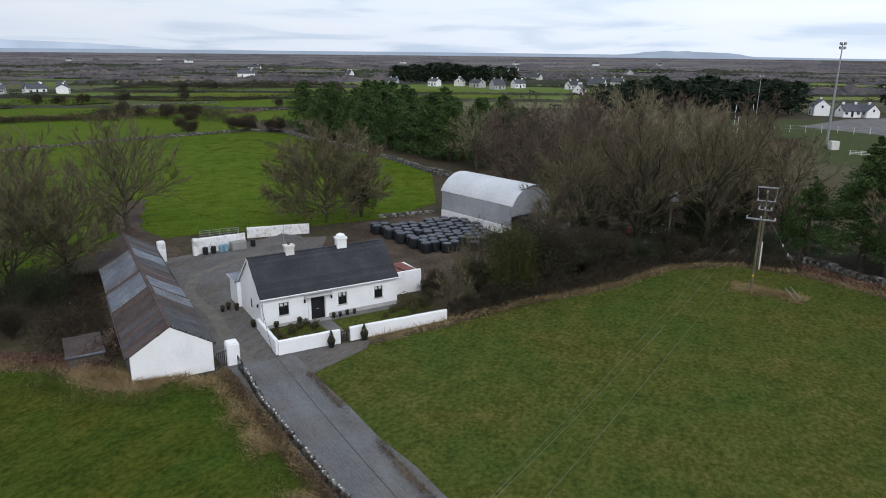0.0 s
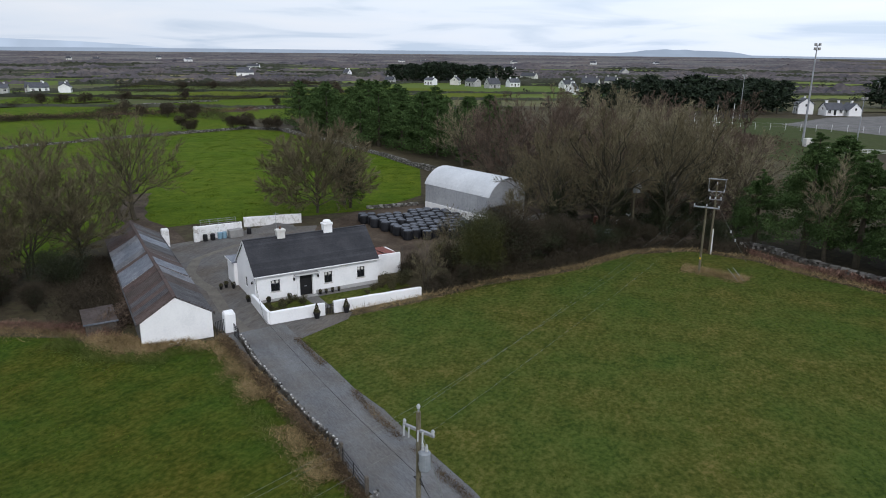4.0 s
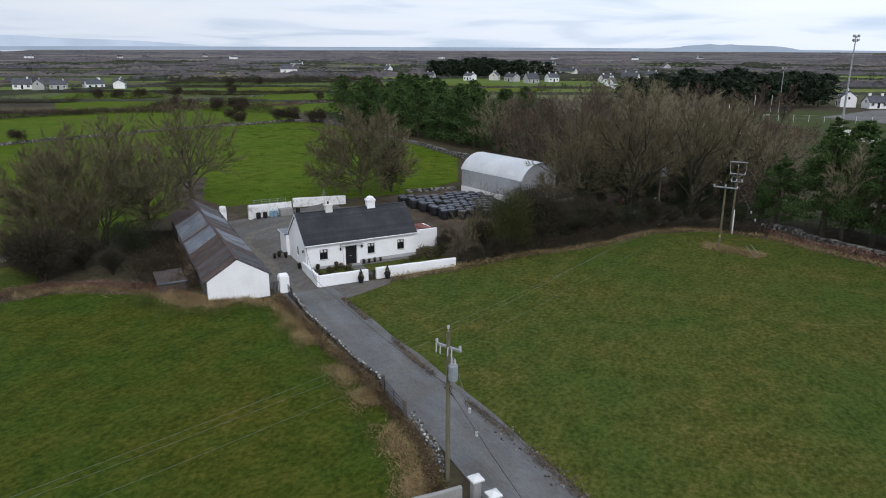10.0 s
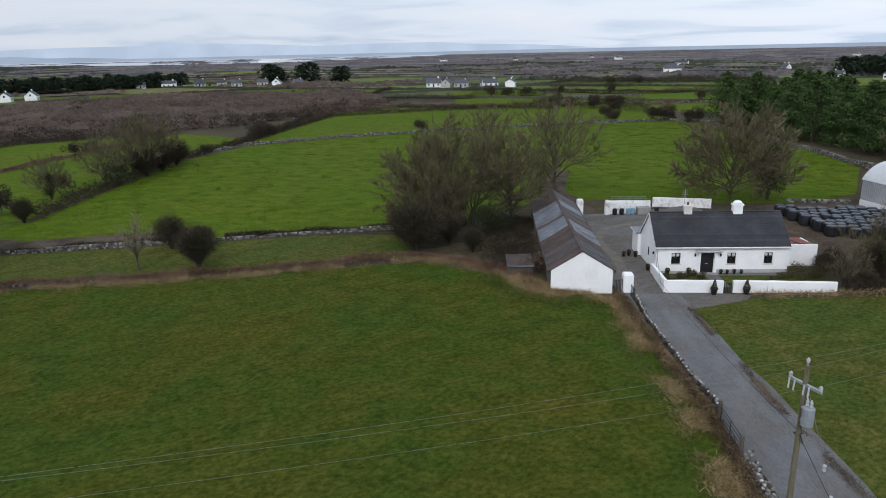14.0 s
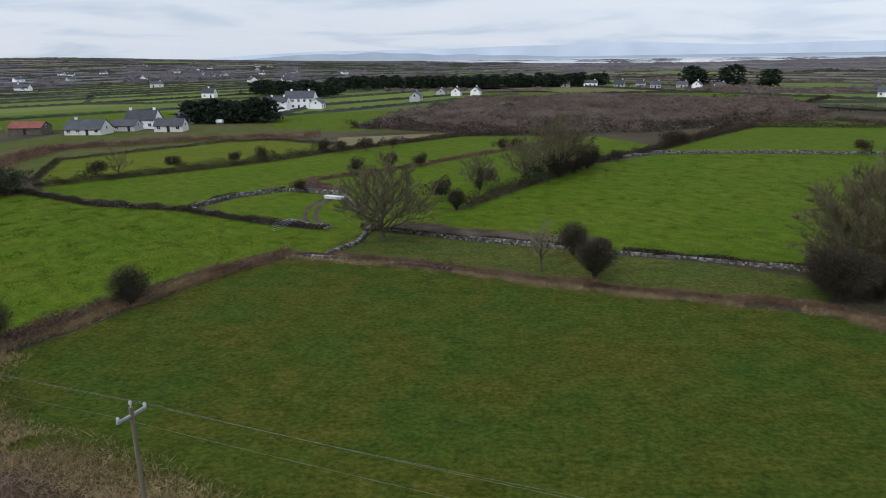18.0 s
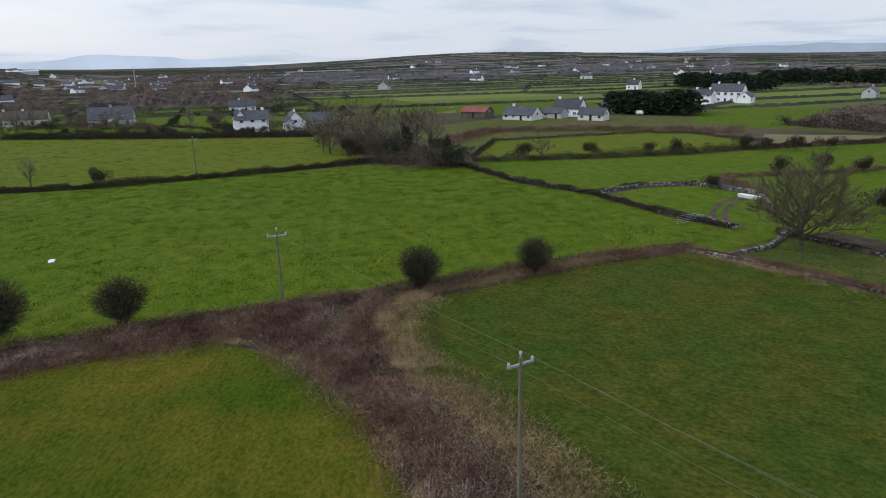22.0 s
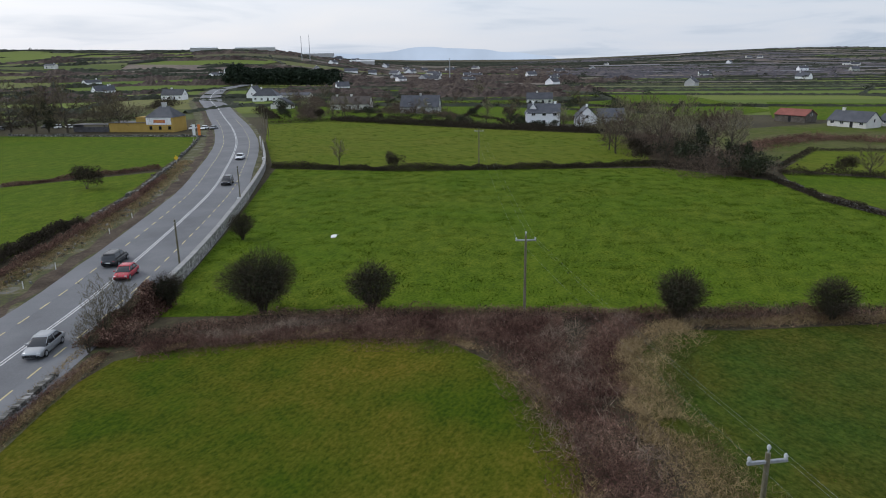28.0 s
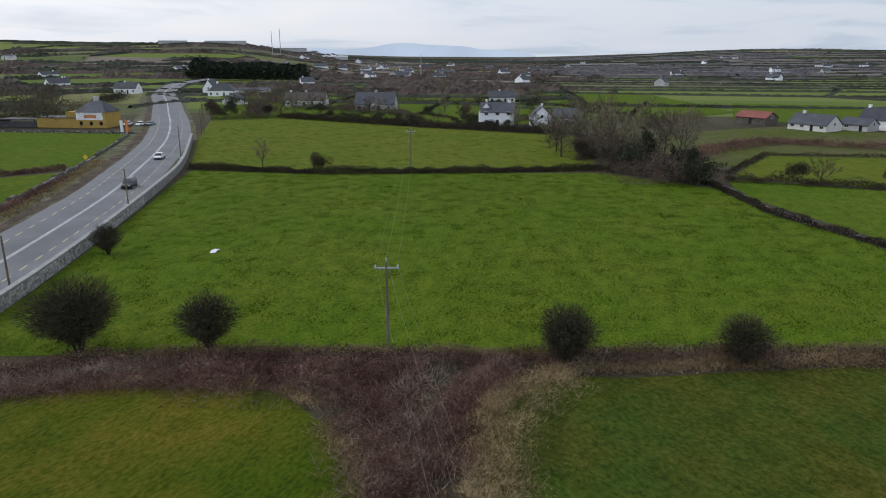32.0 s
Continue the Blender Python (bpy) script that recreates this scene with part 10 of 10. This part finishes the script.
def car(x, y, rz, paint, label, L=4.3, W=1.75, H=1.45, suv=False, group="", z=0.09, simple=False):
    """Body swept along the length, glazed cabin, roof panel, wheels, lamps and mirrors."""
    ob = empty("car", pose(x, y, z, 0, 0, rz), label, "car", group)
    zs = 0.98 if suv else 0.88
    rows = []
    for f, w, lo, hi in ((-0.5, 0.78, 0.44, 0.72), (-0.487, 0.9, 0.34, 0.88), (-0.44, 0.96, 0.27, 0.97), (-0.3, 1.0, 0.21, 1.0), (0.0, 1.0, 0.2, 0.99), (0.2, 1.0, 0.2, 0.97), (0.34, 0.98, 0.21, 0.90), (0.44, 0.93, 0.26, 0.80), (0.485, 0.85, 0.3, 0.68), (0.5, 0.74, 0.38, 0.58)):
        hw, zt = W / 2 * w, zs * hi
        half = [(0, zt + 0.025), (hw * 0.6, zt + 0.015), (hw * 0.88, zt - 0.02), (hw * 0.97, zt - 0.09), (hw, zt - 0.24), (hw * 0.99, lo + 0.12), (hw * 0.92, lo), (0, lo)]
        full = half + [(-a, b) for a, b in half[-2:0:-1]]
        rows.append([(f * L, a, b) for a, b in full])
    mb = loft(rows)
    mb.f.append(tuple(range(len(rows[0]) - 1, -1, -1)))
    part("body", mb, M[paint], ob, smooth=True)
    ra, rb = -L * (0.46 if suv else 0.40), L * 0.27
    ta, tb = -L * (0.40 if suv else 0.24), L * 0.08
    w0, w1, z1 = W / 2 - 0.07, W / 2 - 0.23, H - 0.07
    part("glasshouse", loft([ring(ra, rb, w0, 0.22, zs - 0.06), ring(ra + 0.05, rb - 0.08, w0 - 0.01, 0.22, zs + 0.06), ring(ta, tb, w1, 0.2, z1)]), M["glass"], ob, "dark car windows", smooth=True)
    part("roof", loft([ring(ta - 0.05, tb + 0.06, w1 + 0.03, 0.2, z1 - 0.02), ring(ta + 0.02, tb - 0.02, w1 - 0.02, 0.2, H - 0.015), ring(ta + 0.3, tb - 0.3, w1 * 0.6, 0.2, H)]), M[paint], ob, smooth=True)
    for sx in (-L * 0.31, L * 0.31):
        for s in (-1, 1):
            wv = part("wheel", MB().tube((sx, s * (W / 2 - 0.2), 0.32), (sx, s * (W / 2 + 0.008), 0.32), 0.32, 0.32, 16), M["tyre"], ob)
            if not simple:
                part("rim", MB().tube((sx, s * (W / 2 + 0.004), 0.32), (sx, s * (W / 2 + 0.02), 0.32), 0.21, 0.19, 12), M["steel"], wv)
    if simple:
        return ob
    for s in (-1, 1):
        part("headlight", loft([ring(L * 0.44, L * 0.487, 0.13, 0.05, zs * 0.55), ring(L * 0.435, L * 0.478, 0.14, 0.05, zs * 0.74)]), M["porcelain"], ob).location.y = s * W * 0.34
        part("tail_light", loft([ring(-L * 0.495, -L * 0.46, 0.12, 0.04, zs * 0.68), ring(-L * 0.49, -L * 0.46, 0.12, 0.04, zs * 0.86)]), M["car_red"], ob).location.y = s * W * 0.35
        part("mirror", MB().box(L * 0.19, L * 0.19 + 0.14, min(s * W / 2, s * (W / 2 + 0.17)), max(s * W / 2, s * (W / 2 + 0.17)), zs + 0.02, zs + 0.15, bev=0.03), M[paint], ob)
        part("pillar", MB().tube((rb - 0.12, s * (w0 - 0.08), zs + 0.02), (tb - 0.05, s * (w1 - 0.02), z1), 0.035, n=5).tube((ra + 0.15, s * (w0 - 0.06), zs + 0.02), (ta + 0.08, s * (w1 - 0.01), z1), 0.06, n=5).tube((-0.06 * L, s * (w0 + 0.005), zs + 0.02), (-0.07 * L, s * (w1 + 0.01), z1), 0.035, n=5), M[paint], ob)
    part("grille", MB().box(L * 0.49, L * 0.505, -W * 0.26, W * 0.26, zs * 0.5, zs * 0.62, bev=0.004), M["black_paint"], ob)
    part("bumper", MB().box(L * 0.47, L * 0.503, -W * 0.36, W * 0.36, 0.3, 0.4, bev=0.02), M["black_paint"], ob)
    part("number_plate", MB().box(-L / 2 - 0.012, -L / 2 + 0.01, -0.26, 0.26, zs * 0.6, zs * 0.6 + 0.11), M["white_pvc"], ob)
    return ob


car(-32.2, -58.3, 38, "car_silver", "silver saloon car on the main road", 4.6, group="cars on the road")
car(-48.0, -71.5, 38.5, "car_red", "red hatchback on the main road", 4.0, group="cars on the road")
car(-50.5, -77.8, 218.5, "car_black", "black estate car on the main road", 4.6, 1.85, 1.65, True, group="cars on the road")
car(-93.8, -110.4, 40.5, "car_black", "black estate car on the main road", 4.6, 1.85, 1.65, True, group="cars on the road")
car(-118.6, -136.2, 40.5, "car_white", "white hatchback on the main road", 4.0, group="cars on the road")
rng = random.Random(91)
for i, (x, y) in enumerate(((-163, -208), (-165.5, -206), (-161, -212), (-117, -268), (-121, -272), (-125, -275), (-140, -263), (-138, -268), (-143, -260), (-113, -270))):
    car(x, y, rng.choice((30, 35, 210)), ("car_white", "car_silver", "car_white", "car_black")[i % 4], "parked car beside the public house", group="parked cars", simple=True, z=0.0)
car(26, 100.5, 60, "car_white", "pale car parked under the trees", group="", simple=True, z=0.02)
car(-346, -428, 45, "car_white", "white van on the distant road bend", 4.8, 1.9, 2.0, True, z=0.1, simple=True)

# ---- garden and yard ----
GU_, GV_ = Vector((0.860, 0.510, 0)), Vector((-0.510, 0.860, 0))
GO = Vector((-18.55, 66.5, 0))


def gp(u, v):
    p = GO + GU_ * u + GV_ * v
    return p.x, p.y


sheet("garden_lawn", [gp(5.9, -3.6), gp(15.6, -2.6), gp(15.2, -0.6), gp(6.0, -0.9)], 0.06, M["grass_dull"], "strip of lawn before the cottage", "lawn")
sheet("garden_bed", [gp(0.5, -4.2), gp(4.9, -4.0), gp(4.6, -0.7), gp(0.3, -0.5)], 0.07, M["grass_dull"], "planted bed before the cottage", "garden bed")
sheet("garden_path", [gp(4.6, -4.6), gp(6.0, -4.4), gp(6.0, -0.6), gp(4.4, -0.6)], 0.065, M["gravel"], "gravel path to the front door", "path")
sheet("garden_path", [gp(6.0, -0.95), gp(13, -0.95), gp(13, -0.05), gp(6.0, -0.05)], 0.068, M["gravel"], "gravel strip along the cottage", "path")
for u, v, s in ((0.9, -3.6, 0.75), (1.7, -3.9, 0.7), (2.6, -3.9, 0.7), (3.5, -3.8, 0.7), (0.7, -2.5, 0.7), (0.8, -1.4, 0.6), (1.9, -2.2, 0.95), (2.8, -1.5, 0.8), (3.6, -1.0, 0.7), (3.9, -2.2, 0.95), (2.2, -0.8, 0.5), (11.6, -2.0, 0.9), (12.6, -1.6, 1.1), (13.8, -1.2, 1.5), (14.8, -2.0, 1.4), (13.3, -2.8, 1.0), (15.6, -1.2, 1.7), (10.6, -2.6, 0.6)):
    x, y = gp(u, v)
    plant("garden_shrub", B_SHRUB, x, y, s, "rounded garden shrub before the cottage", "shrub", "garden shrubs")
for u, v, s in ((16.6, 0.4, 0.42), (17.8, -0.6, 0.4), (18.2, 1.6, 0.5)):
    x, y = gp(u, v)
    plant("bush", B_HAW2, x, y, s, "leafless shrub at the garden end", "bush")


def pot(x, y, s, label, tree=True):
    ob = empty("plant_pot", pose(x, y, 0.06) @ Matrix.Scale(s, 4), label, "plant pot", "potted plants")
    part("tub", MB().lathe((0, 0, 0), [(0.18, 0), (0.25, 0.4), (0.28, 0.42), (0.28, 0.5), (0.24, 0.5), (0.2, 0.44)], 14), M["black_paint"], ob)
    r = np.random.default_rng(int(abs(x * 10)))
    n = 420
    z = r.uniform(0, 1, n)
    a = r.uniform(0, 6.28, n)
    rad = (0.27 * (1 - z) if tree else 0.28 * np.sqrt(1 - (z - 0.4) ** 2 / 0.4).clip(0.1, 1)) * r.uniform(0.6, 1.1, n)
    part("foliage", soup("foliage", leaf_tris(r, np.stack([rad * np.cos(a), rad * np.sin(a), 0.46 + z * (0.75 if tree else 0.4)], 1), 0.09), 3, M["shrub"]), M["shrub"], ob)


for u, v, s, tr_ in ((-0.5, 0.9, 0.8, False), (-0.7, 5.6, 0.8, False), (-1.3, 6.2, 0.8, False), (-1.9, 5.9, 0.7, False), (6.4, -0.45, 0.6, False), (7.0, -0.5, 0.55, False), (7.7, -0.45, 0.6, False), (8.4, -0.45, 0.55, False), (1.1, -0.5, 0.8, False), (3.2, -0.5, 0.8, False)):
    x, y = gp(u, v)
    pot(x, y, s, "small clipped conifer in a black tub" if tr_ else "low plant in a dark pot", tr_)
for x, y in ((-12.05, 62.95), (-9.55, 64.5)):
    pot(x, y, 1.2, "small clipped conifer in a black tub")
# clutter by the yard wall
mb = MB().box(-0.9, 0.9, -0.5, 0.5, 0, 1.0, bev=0.04)
ob = tagged(part("water_tank", mb, M["concrete"]), "grey concrete water tank beside the yard wall", "tank")
ob.matrix_basis = pose(-27.6, 91.2, 0.06, 0, 0, 38)
for x, y, m in ((-28.8, 90.4, "plastic_blue"), (-29.3, 90.1, "plastic_blue"), (-30.0, 89.4, "black_paint"), (-30.8, 88.9, "black_paint"), (-26.2, 92.6, "black_paint")):
    ob = tagged(part("barrel", MB().lathe((0, 0, 0), [(0.26, 0), (0.3, 0.05), (0.31, 0.4), (0.3, 0.8), (0.26, 0.85)], 14), M[m]), "plastic barrel beside the yard wall", "barrel", "barrels by the yard wall")
    ob.matrix_basis = pose(x, y, 0.06)
mb = MB()
vs, fs = [], []
for i in range(13):
    for j in range(9):
        f, g = i / 12 - 0.5, j / 8 - 0.5
        r2 = max(0, 1 - (2 * f) ** 2 - (2 * g) ** 2)
        vs.append((f * 5.4, g * 3.6, 0.9 * r2 ** 0.8 * (0.85 + 0.3 * noise.noise((f * 5, g * 5, 3)))))
for i in range(12):
    for j in range(8):
        a = i * 9 + j
        fs.append((a, a + 9, a + 10, a + 1))
ob = tagged(part("heap", MB().add(vs, fs), M["gravel"]), "low heap of grey gravel in the yard", "heap")
ob.matrix_basis = pose(-23.2, 95.2, 0.05, 0, 0, 25)
ob = empty("aerial", pose(-18.55, 66.5, 0, 0, 0, 30.66), "thin television aerial on a pole behind the cottage", "aerial")
part("mast", MB().tube((4.6, 7.2, 0), (4.6, 7.2, 7.2), 0.025), M["steel"], ob)
for k in range(4):
    part("element", MB().tube((4.3, 7.2, 6.4 + 0.2 * k), (4.9, 7.2, 6.4 + 0.2 * k), 0.012), M["steel"], ob)
# pale scraps in the pastures
for x, y, m, lab in ((-74.3, -63.8, "white_pvc", "crumpled white sheet lying in the grass"),):
    vs = [(-0.9, -0.4, 0.06), (0.0, -0.5, 0.16), (0.9, -0.3, 0.07), (0.8, 0.4, 0.1), (0.0, 0.35, 0.22), (-0.8, 0.3, 0.07)]
    ob = tagged(part("plastic_sheet", MB().add(vs, [(0, 1, 4, 5), (1, 2, 3, 4)]).add([(p[0], p[1], p[2] - 0.02) for p in vs], [(5, 4, 1, 0), (4, 3, 2, 1)]), M[m]), lab, "sheet")
    ob.matrix_basis = pose(x, y, 0.0, 0, 0, 25)
ob = empty("feed_trough", pose(-119.3, 30.1, 0, 0, 0, 40), "pale sheeted feed trough in the pen", "trough")
part("basin", MB().box(-1.8, 1.8, -0.5, 0.5, 0.05, 0.5, bev=0.06), M["galv_roof"], ob)
part("rim", MB().box(-1.85, 1.85, -0.55, 0.55, 0.5, 0.56), M["white_pvc"], ob)
ob = empty("oil_tank", pose(-283.4, 29, 0, 0, 0, 60), "white cylindrical oil tank by the farm", "tank")
part("drum", MB().tube((-1.3, 0, 1.1), (1.3, 0, 1.1), 0.8, 0.8, 14), M["white_pvc"], ob)
part("cradle", MB().box(-1.0, -0.8, -0.5, 0.5, 0, 0.6).box(0.8, 1.0, -0.5, 0.5, 0, 0.6), M["concrete"], ob)
for i, (x, y) in enumerate(((20.5, 95), (21.8, 97), (23.4, 95.2))):
    ob = tagged(part("stone_heap", MB().add(stone_shape(np.random.default_rng(i), 1.2, 0.9, 0.7) + (0, 0, 0.3), BOX), M["concrete"]), "pale rubble lying under the trees", "rubble", "rubble under the trees")
    ob.matrix_basis = pose(x, y, 0, 0, 0, 50 * i)
ob = empty("farm_machine", pose(20.8, 96.5, 0, 0, 0, 30), "rusty red farm implement under the trees", "implement")
part("frame", MB().box(-1.2, 1.2, -0.5, 0.5, 0.5, 0.8).box(-0.2, 0.2, -0.3, 0.3, 0.8, 1.9), M["red_roof"], ob)
for s in (-1, 1):
    part("wheel", MB().tube((s * 0.7, -0.7, 0.4), (s * 0.7, -0.5, 0.4), 0.4, 0.4, 12), M["tyre"], ob)
    part("wheel", MB().tube((s * 0.7, 0.5, 0.4), (s * 0.7, 0.7, 0.4), 0.4, 0.4, 12), M["tyre"], ob)
